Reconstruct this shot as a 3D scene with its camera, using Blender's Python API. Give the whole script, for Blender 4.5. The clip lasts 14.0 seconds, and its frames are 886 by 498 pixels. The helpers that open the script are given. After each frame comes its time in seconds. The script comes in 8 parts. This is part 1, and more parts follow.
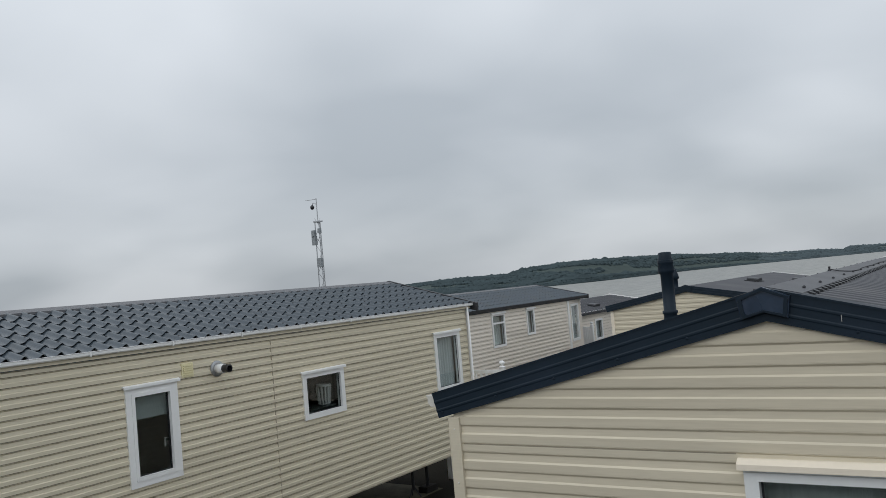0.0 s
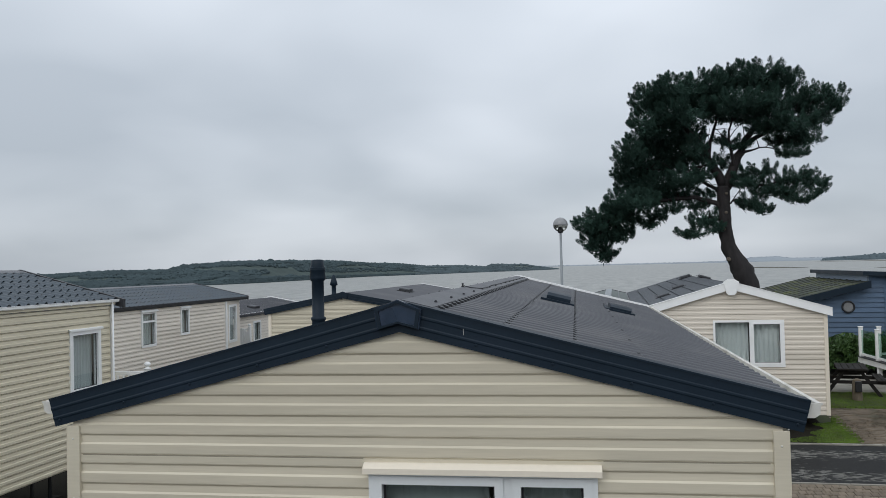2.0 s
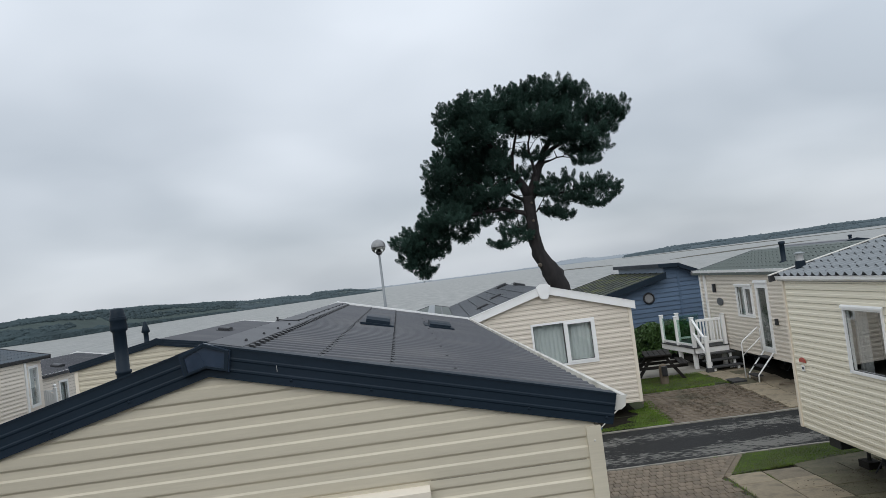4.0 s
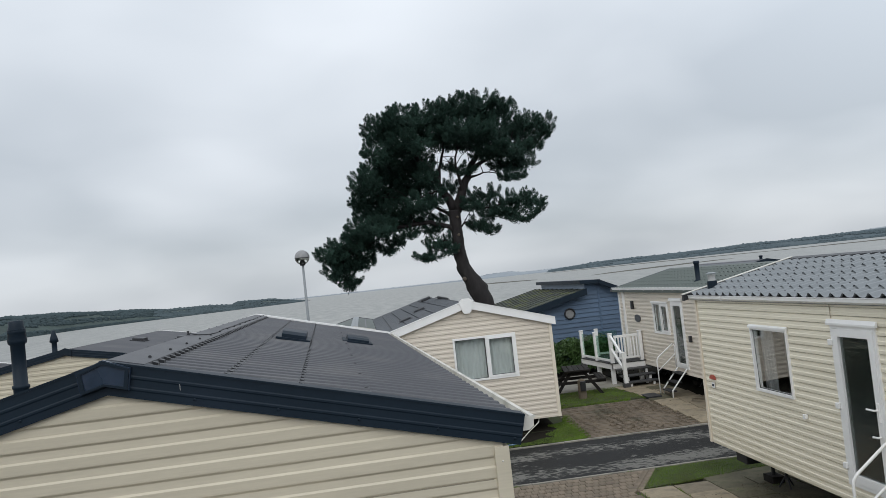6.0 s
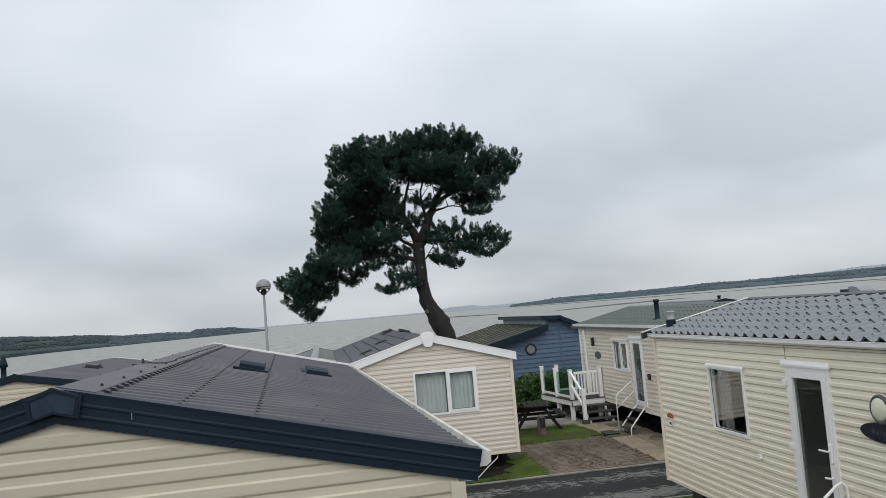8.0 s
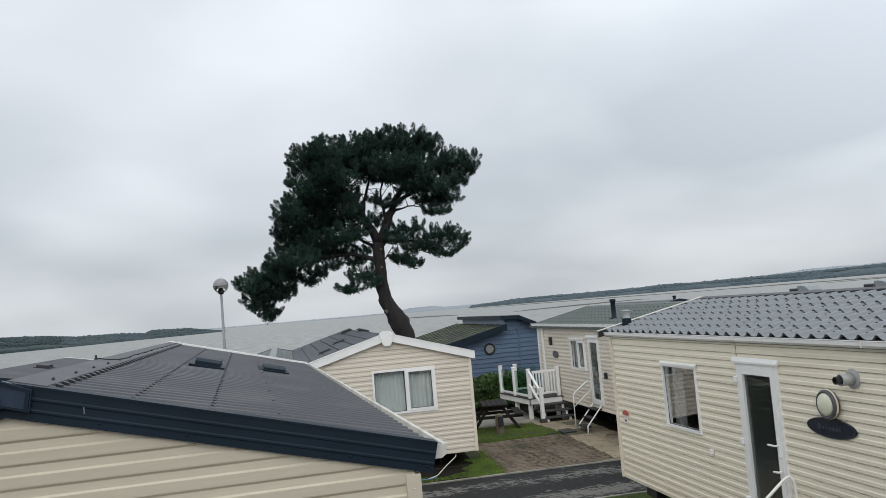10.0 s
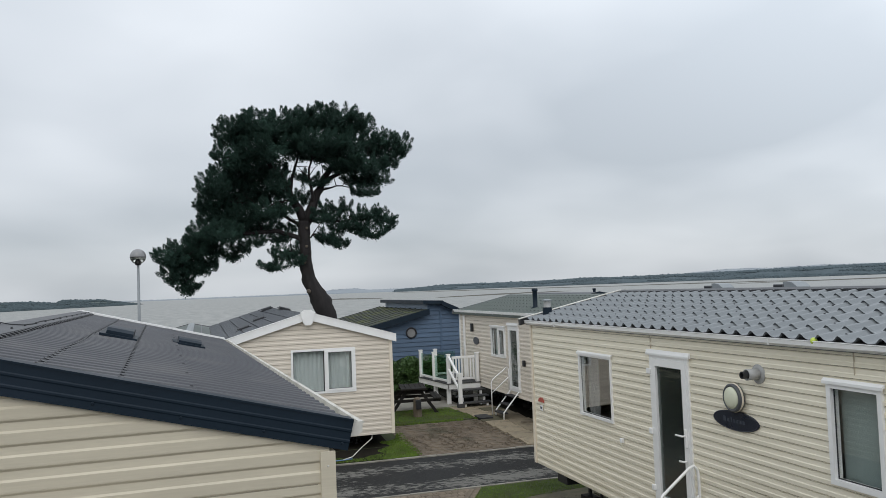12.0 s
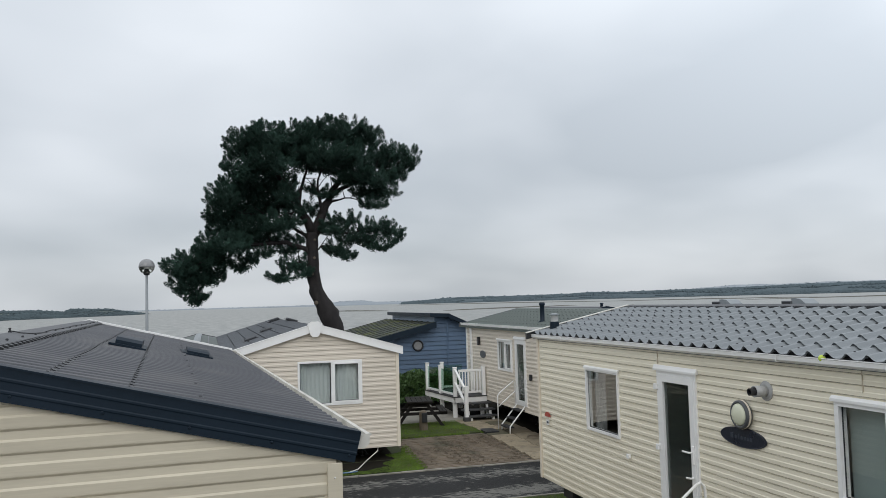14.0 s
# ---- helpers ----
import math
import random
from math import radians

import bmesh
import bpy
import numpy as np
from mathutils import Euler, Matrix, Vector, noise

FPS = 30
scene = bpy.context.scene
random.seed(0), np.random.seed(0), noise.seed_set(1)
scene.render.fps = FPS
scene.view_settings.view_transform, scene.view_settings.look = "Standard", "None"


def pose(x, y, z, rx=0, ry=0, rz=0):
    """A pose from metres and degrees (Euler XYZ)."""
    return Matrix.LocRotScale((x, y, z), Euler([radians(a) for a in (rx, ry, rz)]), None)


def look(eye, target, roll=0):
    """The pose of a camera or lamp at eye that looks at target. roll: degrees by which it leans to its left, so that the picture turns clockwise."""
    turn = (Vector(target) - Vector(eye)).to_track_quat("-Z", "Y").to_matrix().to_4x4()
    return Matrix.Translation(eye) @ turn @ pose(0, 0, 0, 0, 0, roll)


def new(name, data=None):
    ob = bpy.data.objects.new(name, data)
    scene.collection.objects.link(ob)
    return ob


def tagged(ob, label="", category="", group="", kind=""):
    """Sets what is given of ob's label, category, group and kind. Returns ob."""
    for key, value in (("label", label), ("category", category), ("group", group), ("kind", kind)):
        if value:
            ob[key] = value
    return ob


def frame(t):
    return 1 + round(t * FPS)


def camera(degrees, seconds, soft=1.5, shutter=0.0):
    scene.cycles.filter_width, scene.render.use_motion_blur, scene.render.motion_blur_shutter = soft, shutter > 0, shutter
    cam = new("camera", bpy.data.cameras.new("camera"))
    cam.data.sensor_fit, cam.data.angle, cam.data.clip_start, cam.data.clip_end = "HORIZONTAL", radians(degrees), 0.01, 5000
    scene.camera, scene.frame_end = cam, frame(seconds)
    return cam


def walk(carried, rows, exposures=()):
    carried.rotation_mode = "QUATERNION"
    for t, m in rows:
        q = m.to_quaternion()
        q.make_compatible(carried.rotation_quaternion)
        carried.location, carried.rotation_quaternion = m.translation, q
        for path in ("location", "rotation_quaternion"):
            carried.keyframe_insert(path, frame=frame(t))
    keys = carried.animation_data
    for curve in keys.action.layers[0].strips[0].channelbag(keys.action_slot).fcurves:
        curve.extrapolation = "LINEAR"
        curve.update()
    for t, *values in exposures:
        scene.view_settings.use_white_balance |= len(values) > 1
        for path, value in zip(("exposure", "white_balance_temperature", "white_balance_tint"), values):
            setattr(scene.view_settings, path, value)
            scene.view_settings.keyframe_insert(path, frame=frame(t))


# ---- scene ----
cam = camera(57.0, 14.0, soft=0.6)
PATH = [
    (0, (0.529, -0.042, 3.716), (-0.613, 1.598, 3.8), -5.0),
    (0.5, (0.528, -0.029, 3.713), (-0.458, 1.711, 3.727), -6.4),
    (1, (0.54, -0.007, 3.719), (-0.307, 1.805, 3.716), -6.1),
    (1.5, (0.562, -0.016, 3.729), (-0.131, 1.86, 3.734), -3.4),
    (2, (0.6, 0.031, 3.726), (0.191, 1.989, 3.77), -1.4),
    (2.5, (0.634, 0.052, 3.729), (0.442, 2.042, 3.785), -2.2),
    (3, (0.655, 0.049, 3.735), (0.576, 2.047, 3.78), -3.7),
    (3.5, (0.65, 0.059, 3.73), (0.611, 2.057, 3.791), -5.5),
    (3.7, (0.655, 0.069, 3.731), (0.643, 2.067, 3.802), -6.3),
    (5.8, (0.739, 0.105, 3.747), (0.933, 2.095, 3.81), -6.5),
    (6, (0.741, 0.09, 3.76), (0.949, 2.078, 3.838), -6.2),
    (6.5, (0.741, 0.093, 3.754), (1.036, 2.068, 3.865), -6.2),
    (7, (0.759, 0.069, 3.763), (1.096, 2.035, 3.907), -6.5),
    (7.5, (0.745, 0.073, 3.758), (1.021, 2.047, 3.924), -6.6),
    (8, (0.749, 0.08, 3.762), (1.052, 2.051, 3.911), -4.9),
    (8.2, (0.75, 0.091, 3.755), (1.114, 2.051, 3.916), -3.7),
    (10.3, (0.758, 0.038, 3.713), (1.16, 1.992, 3.847), -5.0),
    (10.5, (0.735, 0.06, 3.7), (1.117, 2.021, 3.793), -5.6),
    (11, (0.729, 0.058, 3.698), (1.105, 2.021, 3.776), -5.1),
    (11.5, (0.737, 0.071, 3.69), (1.185, 2.018, 3.775), -3.9),
    (12, (0.765, 0.074, 3.698), (1.337, 1.988, 3.792), -2.2),
    (12.5, (0.766, 0.084, 3.701), (1.386, 1.982, 3.813), -1.5),
    (13, (0.748, 0.064, 3.71), (1.336, 1.971, 3.845), -1.7),
    (13.5, (0.755, 0.047, 3.707), (1.32, 1.961, 3.837), -1.7),
    (14, (0.752, 0.052, 3.701), (1.307, 1.969, 3.827), -1.6),
]
walk(cam, [(t, look(eye, target, roll)) for t, eye, target, roll in PATH], exposures=((0.0, -0.05, 6530, 10.6), (0.5, 0.05, 6420, 11), (1.5, 0.09, 6380, 11), (3.5, 0.11, 6390, 11), (6.0, 0.18, 6520, 11), (6.5, 0.16, 6550, 11), (8.2, 0.18, 6580, 11), (10.5, 0.22, 6600, 11), (11.2, 0.16, 6540, 11), (14.0, 0.15, 6560, 11)))

# ---------------------------------------------------------------- world and light
SUN_DIR = Vector((-0.20, -0.73, 0.62)).normalized()      # towards the veiled sun
world = bpy.data.worlds.new("overcast_sky")
scene.world = world
world.use_nodes = True
wn, wl = world.node_tree.nodes, world.node_tree.links
wn.clear()
w_out = wn.new("ShaderNodeOutputWorld")
w_mix = wn.new("ShaderNodeMixShader")
w_sky = wn.new("ShaderNodeTexSky")
w_sky.sky_type, w_sky.sun_disc = "NISHITA", False
w_sky.sun_elevation, w_sky.sun_rotation = radians(38.5), radians(195)
w_bg = wn.new("ShaderNodeBackground")
w_bg.inputs["Strength"].default_value = 0.08
wl.new(w_sky.outputs[0], w_bg.inputs[0])
w_tc = wn.new("ShaderNodeTexCoord")
w_sep = wn.new("ShaderNodeSeparateXYZ")
wl.new(w_tc.outputs["Generated"], w_sep.inputs[0])
# flatten the direction onto a cloud deck: (x, y) / (z + 0.12)
w_zc = wn.new("ShaderNodeMath"); w_zc.operation = "MAXIMUM"; w_zc.inputs[1].default_value = 0.0
wl.new(w_sep.outputs[2], w_zc.inputs[0])
w_za = wn.new("ShaderNodeMath"); w_za.operation = "ADD"; w_za.inputs[1].default_value = 0.30
wl.new(w_zc.outputs[0], w_za.inputs[0])
w_dx = wn.new("ShaderNodeMath"); w_dx.operation = "DIVIDE"
w_dy = wn.new("ShaderNodeMath"); w_dy.operation = "DIVIDE"
for d, k in ((w_dx, 0), (w_dy, 1)):
    wl.new(w_sep.outputs[k], d.inputs[0]); wl.new(w_za.outputs[0], d.inputs[1])
w_com = wn.new("ShaderNodeCombineXYZ")
wl.new(w_dx.outputs[0], w_com.inputs[0]); wl.new(w_dy.outputs[0], w_com.inputs[1])


def sky_noise(scale, detail, rough, dist):
    n = wn.new("ShaderNodeTexNoise")
    n.inputs["Scale"].default_value, n.inputs["Detail"].default_value = scale, detail
    n.inputs["Roughness"].default_value, n.inputs["Distortion"].default_value = rough, dist
    wl.new(w_com.outputs[0], n.inputs["Vector"])
    return n


w_n1, w_n2 = sky_noise(0.9, 2.5, 0.45, 0.35), sky_noise(2.4, 3.0, 0.45, 0.3)
w_add = wn.new("ShaderNodeMix"); w_add.data_type = "FLOAT"; w_add.inputs[0].default_value = 0.16
wl.new(w_n1.outputs[0], w_add.inputs[2]); wl.new(w_n2.outputs[0], w_add.inputs[3])
w_ramp = wn.new("ShaderNodeValToRGB")
w_ramp.color_ramp.elements[0].position, w_ramp.color_ramp.elements[0].color = 0.38, (0.535, 0.592, 0.648, 1)
w_ramp.color_ramp.elements[1].position, w_ramp.color_ramp.elements[1].color = 0.62, (0.80, 0.855, 0.91, 1)
wl.new(w_add.outputs[0], w_ramp.inputs[0])
# duller towards the horizon
w_hz = wn.new("ShaderNodeMapRange")
w_hz.inputs[1].default_value, w_hz.inputs[2].default_value = 0.0, 0.34
w_hz.inputs[3].default_value, w_hz.inputs[4].default_value = 0.73, 1.03
wl.new(w_zc.outputs[0], w_hz.inputs[0])
# brighter cloud round the veiled sun
w_dot = wn.new("ShaderNodeVectorMath"); w_dot.operation = "DOT_PRODUCT"
w_dot.inputs[1].default_value = SUN_DIR
wl.new(w_tc.outputs["Generated"], w_dot.inputs[0])
w_glow = wn.new("ShaderNodeMapRange")
w_glow.interpolation_type = "SMOOTHSTEP"
w_glow.inputs[1].default_value, w_glow.inputs[2].default_value = 0.1, 1.0
w_glow.inputs[3].default_value, w_glow.inputs[4].default_value = 1.0, 1.4
wl.new(w_dot.outputs["Value"], w_glow.inputs[0])
# thinner cloud high in the east
w_dot2 = wn.new("ShaderNodeVectorMath"); w_dot2.operation = "DOT_PRODUCT"
w_dot2.inputs[1].default_value = (0.70, 0.22, 0.68)
wl.new(w_tc.outputs["Generated"], w_dot2.inputs[0])
w_glow2 = wn.new("ShaderNodeMapRange")
w_glow2.interpolation_type = "SMOOTHSTEP"
w_glow2.inputs[1].default_value, w_glow2.inputs[2].default_value = 0.54, 0.99
w_glow2.inputs[3].default_value, w_glow2.inputs[4].default_value = 1.0, 1.44
wl.new(w_dot2.outputs["Value"], w_glow2.inputs[0])
w_mul0 = wn.new("ShaderNodeMath"); w_mul0.operation = "MULTIPLY"
wl.new(w_glow2.outputs[0], w_mul0.inputs[0]); wl.new(w_glow.outputs[0], w_mul0.inputs[1])
w_mul = wn.new("ShaderNodeMath"); w_mul.operation = "MULTIPLY"
wl.new(w_hz.outputs[0], w_mul.inputs[0]); wl.new(w_mul0.outputs[0], w_mul.inputs[1])
w_cl = wn.new("ShaderNodeBackground")
wl.new(w_ramp.outputs[0], w_cl.inputs[0]); wl.new(w_mul.outputs[0], w_cl.inputs[1])
w_mix.inputs[0].default_value = 0.92
wl.new(w_bg.outputs[0], w_mix.inputs[1]); wl.new(w_cl.outputs[0], w_mix.inputs[2])
wl.new(w_mix.outputs[0], w_out.inputs[0])

sun = new("sun", bpy.data.lights.new("sun", "SUN"))
sun.data.energy, sun.data.angle, sun.data.color = 0.5, radians(40), (1.0, 0.965, 0.91)
sun.matrix_world = look(SUN_DIR * 50, (0, 0, 0))


# ---------------------------------------------------------------- materials
def mat(name, base, rough=0.5, metal=0.0, vary=0.12, scale=6.0, grain=60.0, bump=0.15, stain=None, stain_amt=0.0,
        stain_scale=2.5, island=0.0, spec=0.5, stretch=(1, 1, 1), coords="Object"):
    """Principled surface with variation at two scales, fine relief and optional stains."""
    m = bpy.data.materials.new(name)
    m.use_nodes = True
    n, l = m.node_tree.nodes, m.node_tree.links
    p = n["Principled BSDF"]
    p.inputs["Roughness"].default_value, p.inputs["Metallic"].default_value = rough, metal
    p.inputs["Specular IOR Level"].default_value = spec
    tc = n.new("ShaderNodeTexCoord")
    mp = n.new("ShaderNodeMapping"); mp.inputs["Scale"].default_value = stretch
    l.new(tc.outputs[coords], mp.inputs[0])

    def nz(s, d=4.0):
        t = n.new("ShaderNodeTexNoise")
        t.inputs["Scale"].default_value, t.inputs["Detail"].default_value = s, d
        l.new(mp.outputs[0], t.inputs["Vector"])
        return t
    big, fine = nz(scale), nz(grain)
    mix = n.new("ShaderNodeMix"); mix.data_type = "FLOAT"; mix.inputs[0].default_value = 0.4
    l.new(big.outputs[0], mix.inputs[2]); l.new(fine.outputs[0], mix.inputs[3])
    val = n.new("ShaderNodeMapRange")
    val.inputs[1].default_value, val.inputs[2].default_value = 0.3, 0.7
    val.inputs[3].default_value, val.inputs[4].default_value = 1 - vary, 1 + vary
    l.new(mix.outputs[0], val.inputs[0])
    last = val.outputs[0]
    if island:
        oi = n.new("ShaderNodeObjectInfo")
        mr = n.new("ShaderNodeMapRange")
        mr.inputs[3].default_value, mr.inputs[4].default_value = 1 - island, 1 + island
        l.new(oi.outputs["Random"], mr.inputs[0])
        mu = n.new("ShaderNodeMath"); mu.operation = "MULTIPLY"
        l.new(last, mu.inputs[0]); l.new(mr.outputs[0], mu.inputs[1])
        last = mu.outputs[0]
    hs = n.new("ShaderNodeHueSaturation")
    hs.inputs["Color"].default_value = (*base, 1)
    l.new(last, hs.inputs["Value"])
    col = hs.outputs[0]
    if stain:
        st = nz(stain_scale, 6.0)
        sr = n.new("ShaderNodeMapRange")
        sr.inputs[1].default_value, sr.inputs[2].default_value = 0.5, 0.68
        sr.inputs[3].default_value, sr.inputs[4].default_value = 0.0, stain_amt
        l.new(st.outputs[0], sr.inputs[0])
        mc = n.new("ShaderNodeMix"); mc.data_type = "RGBA"
        l.new(sr.outputs[0], mc.inputs[0]); l.new(col, mc.inputs[6])
        mc.inputs[7].default_value = (*stain, 1)
        col = mc.outputs[2]
    l.new(col, p.inputs["Base Color"])
    rr = n.new("ShaderNodeMapRange")
    rr.inputs[3].default_value, rr.inputs[4].default_value = max(0.03, rough - 0.1), min(1, rough + 0.1)
    l.new(big.outputs[0], rr.inputs[0]); l.new(rr.outputs[0], p.inputs["Roughness"])
    if bump:
        b = n.new("ShaderNodeBump")
        b.inputs["Strength"].default_value, b.inputs["Distance"].default_value = bump, 0.01
        l.new(fine.outputs[0], b.inputs["Height"]); l.new(b.outputs[0], p.inputs["Normal"])
    return m


def glass_mat(name, tint, rough=0.0, ior=1.5, wavy=False):
    m = bpy.data.materials.new(name)
    m.use_nodes = True
    p = m.node_tree.nodes["Principled BSDF"]
    p.inputs["Base Color"].default_value = (*tint, 1)
    p.inputs["Roughness"].default_value = rough
    p.inputs["Transmission Weight"].default_value = 1.0
    p.inputs["IOR"].default_value = ior
    if wavy:        # pressed glass with slow level ripples
        n, l = m.node_tree.nodes, m.node_tree.links
        tc = n.new("ShaderNodeTexCoord")
        mp = n.new("ShaderNodeMapping"); mp.inputs["Scale"].default_value = (1.5, 1.5, 14)
        t = n.new("ShaderNodeTexNoise"); t.inputs["Scale"].default_value, t.inputs["Detail"].default_value = 1.0, 2
        b = n.new("ShaderNodeBump"); b.inputs["Strength"].default_value, b.inputs["Distance"].default_value = 0.16, 0.02
        l.new(tc.outputs["Object"], mp.inputs[0]); l.new(mp.outputs[0], t.inputs["Vector"])
        l.new(t.outputs[0], b.inputs["Height"]); l.new(b.outputs[0], p.inputs["Normal"])
    return m


M_GAP_A = mat("pale_siding_joint", (0.50, 0.44, 0.335), 0.8, vary=0.15, scale=2, grain=30, bump=0.1)
# dark tone stands in for the shadow line between siding boards
M_GAP = mat("shade_toned_siding_joint", (0.26, 0.232, 0.175), 0.8, vary=0.2, scale=2, grain=30, bump=0.1)
M_SIDE_A = mat("cream_siding", (0.60, 0.54, 0.418), 0.42, vary=0.09, scale=1.2, grain=25, bump=0.05, stain=(0.42, 0.37, 0.28), stain_amt=0.25, stain_scale=1.5, stretch=(0.25, 0.25, 4))
M_SIDE_B = mat("beige_siding", (0.695, 0.625, 0.475), 0.45, vary=0.06, scale=1.0, grain=25, bump=0.05, stain=(0.36, 0.32, 0.25), stain_amt=0.14, stain_scale=1.2, stretch=(0.25, 0.25, 4))
M_SIDE_C = mat("pale_cream_siding", (0.73, 0.655, 0.555), 0.42, vary=0.06, scale=1.0, grain=25, bump=0.05, stain=(0.42, 0.38, 0.3), stain_amt=0.3, stain_scale=1.2, stretch=(0.25, 0.25, 4))
M_SIDE_E = mat("pinkish_cream_siding", (0.73, 0.66, 0.56), 0.42, vary=0.06, scale=1.0, grain=25, bump=0.05, stain=(0.42, 0.38, 0.32), stain_amt=0.3, stain_scale=1.2, stretch=(0.25, 0.25, 4))
M_SIDE_F = mat("pinkish_grey_siding", (0.80, 0.725, 0.628), 0.42, vary=0.06, scale=1.0, grain=25, bump=0.05, stain=(0.42, 0.38, 0.32), stain_amt=0.2, stain_scale=1.2, stretch=(0.25, 0.25, 4))
M_SIDE_D = mat("ivory_siding", (0.845, 0.785, 0.635), 0.40, vary=0.06, scale=1.0, grain=25, bump=0.05, stain=(0.45, 0.40, 0.28), stain_amt=0.28, stain_scale=1.3, stretch=(0.25, 0.25, 4))
M_BLUE = mat("blue_timber_cladding", (0.082, 0.133, 0.208), 0.6, vary=0.14, scale=2, grain=30, bump=0.25, stretch=(1, 1, 6), island=0.14)
M_BLUEPALE = mat("pale_blue_timber", (0.26, 0.32, 0.40), 0.6, vary=0.1, scale=2, grain=30)
M_WHITE = mat("white_plastic", (0.87, 0.865, 0.845), 0.35, vary=0.03, scale=3, grain=40, bump=0.03, stain=(0.55, 0.53, 0.47), stain_amt=0.12)
M_CREAMTRIM = mat("cream_trim", (0.78, 0.70, 0.575), 0.4, vary=0.04, scale=3, grain=40, bump=0.03)
M_NAVY = mat("navy_painted_steel", (0.0094, 0.0182, 0.0285), 0.48, vary=0.12, scale=3, grain=50, bump=0.05, stain=(0.020, 0.031, 0.050), stain_amt=0.3, spec=0.18)
# navy with bluish blotches that put a sky reflection into the colour
M_NAVYGLOSS = mat("sky_tinted_navy_moulding", (0.016, 0.031, 0.056), 0.28, vary=0.2, scale=6, grain=50, bump=0.05, stain=(0.045, 0.062, 0.10), stain_amt=0.6, stain_scale=9)
M_BLACK = mat("black_plastic", (0.018, 0.019, 0.022), 0.45, vary=0.1, scale=5, grain=50)
M_ROOF_A = mat("graphite_steel_roof", (0.050, 0.051, 0.058), 0.48, spec=0.35, vary=0.14, scale=1.4, grain=60, bump=0.08, stain=(0.13, 0.125, 0.12), stain_amt=0.35, stain_scale=1.6)
M_RIDGE_A = mat("dark_steel_ridge_cap", (0.075, 0.076, 0.082), 0.5, spec=0.3, vary=0.12, scale=2, grain=40, stain=(0.11, 0.108, 0.105), stain_amt=0.3)
M_RIDGE = mat("grey_ridge_cap", (0.115, 0.115, 0.122), 0.5, vary=0.1, scale=2, grain=40)
M_TILE_B = mat("dark_grey_tile_sheet", (0.052, 0.068, 0.083), 0.22, vary=0.12, scale=2.5, grain=70, bump=0.08, island=0.06, stain=(0.06, 0.065, 0.06), stain_amt=0.35, stain_scale=3)
M_TILE_D = mat("pale_grey_tile_sheet", (0.186, 0.202, 0.211), 0.22, vary=0.1, scale=2.5, grain=70, bump=0.08, island=0.05, stain=(0.14, 0.145, 0.14), stain_amt=0.4, stain_scale=3)
M_TILE_E = mat("green_grey_tile_sheet", (0.088, 0.106, 0.094), 0.6, vary=0.14, scale=2, grain=60)
M_MOSSROOF = mat("mossy_felt_roof", (0.045, 0.052, 0.04), 0.8, vary=0.3, scale=1.5, grain=12, bump=0.4, stain=(0.12, 0.135, 0.035), stain_amt=0.7, stain_scale=1.1, stretch=(4, 0.5, 1))
M_SLATE = mat("slate_grey_shingle", (0.066, 0.073, 0.082), 0.55, vary=0.14, scale=2, grain=30, island=0.1)
M_GLASS = glass_mat("window_glass", (0.93, 0.96, 0.95), 0.0, 1.45)
# glass colour darkened to imitate the unlit rooms behind it
M_GLASSDIM = glass_mat("room_dimming_glass", (0.62, 0.67, 0.66), 0.0, 1.40)
M_GLASSBRIGHT = glass_mat("coated_window_glass", (0.90, 0.94, 0.93), 0.0, 1.9)
M_GLASSDK = glass_mat("smoked_door_glass", (0.52, 0.60, 0.57), 0.10, 1.72, True)
M_RAILGLASS = glass_mat("green_rail_glass", (0.46, 0.68, 0.58))
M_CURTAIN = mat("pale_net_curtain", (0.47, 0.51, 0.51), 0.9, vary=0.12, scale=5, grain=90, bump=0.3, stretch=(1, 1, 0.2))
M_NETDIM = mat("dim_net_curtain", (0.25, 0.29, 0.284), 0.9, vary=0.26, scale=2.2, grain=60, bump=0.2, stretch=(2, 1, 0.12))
M_YELLOWED = mat("yellowed_plastic", (0.80, 0.73, 0.46), 0.45, vary=0.06, scale=8, grain=40)
M_DIRTYWHITE = mat("weathered_white_plastic", (0.62, 0.60, 0.545), 0.5, vary=0.12, scale=3, grain=30, stain=(0.32, 0.30, 0.24), stain_amt=0.5, stain_scale=4)
M_BLIND = mat("grey_green_blind", (0.30, 0.36, 0.345), 0.8, vary=0.08, scale=3, grain=60, bump=0.1)
M_CURTAINDK = mat("grey_check_curtain", (0.33, 0.33, 0.33), 0.9, vary=0.2, scale=9, grain=60, bump=0.3)
# invented inner walls, added to cool the dim tint seen through the windows
M_BACKING = mat("cool_dim_backing", (0.27, 0.33, 0.31), 0.7, vary=0.1, scale=1.5, grain=20)
M_FRAMEGREY = mat("greyed_white_plastic", (0.70, 0.715, 0.705), 0.35, vary=0.04, scale=3, grain=40, bump=0.03, stain=(0.5, 0.5, 0.47), stain_amt=0.15)
# the darkness of the rooms is put into this colour
M_DARKIN = mat("interior_shade_board", (0.034, 0.042, 0.039), 0.7, vary=0.1, scale=2, grain=20)
# board added behind door glass; colour stands in for dim room and reflection
M_DOORBACK = mat("door_backing_board", (0.046, 0.066, 0.061), 0.6, vary=0.3, scale=1.5, grain=20, stretch=(1, 1, 1.5))
M_STEEL = mat("galvanised_steel", (0.42, 0.43, 0.44), 0.4, metal=0.8, vary=0.12, scale=6, grain=60)
M_ALU = mat("dull_aluminium", (0.40, 0.40, 0.39), 0.6, metal=0.15, vary=0.12, scale=6, grain=60)
M_GREYPOLE = mat("grey_painted_pole", (0.24, 0.26, 0.27), 0.45, vary=0.1, scale=3, grain=40)
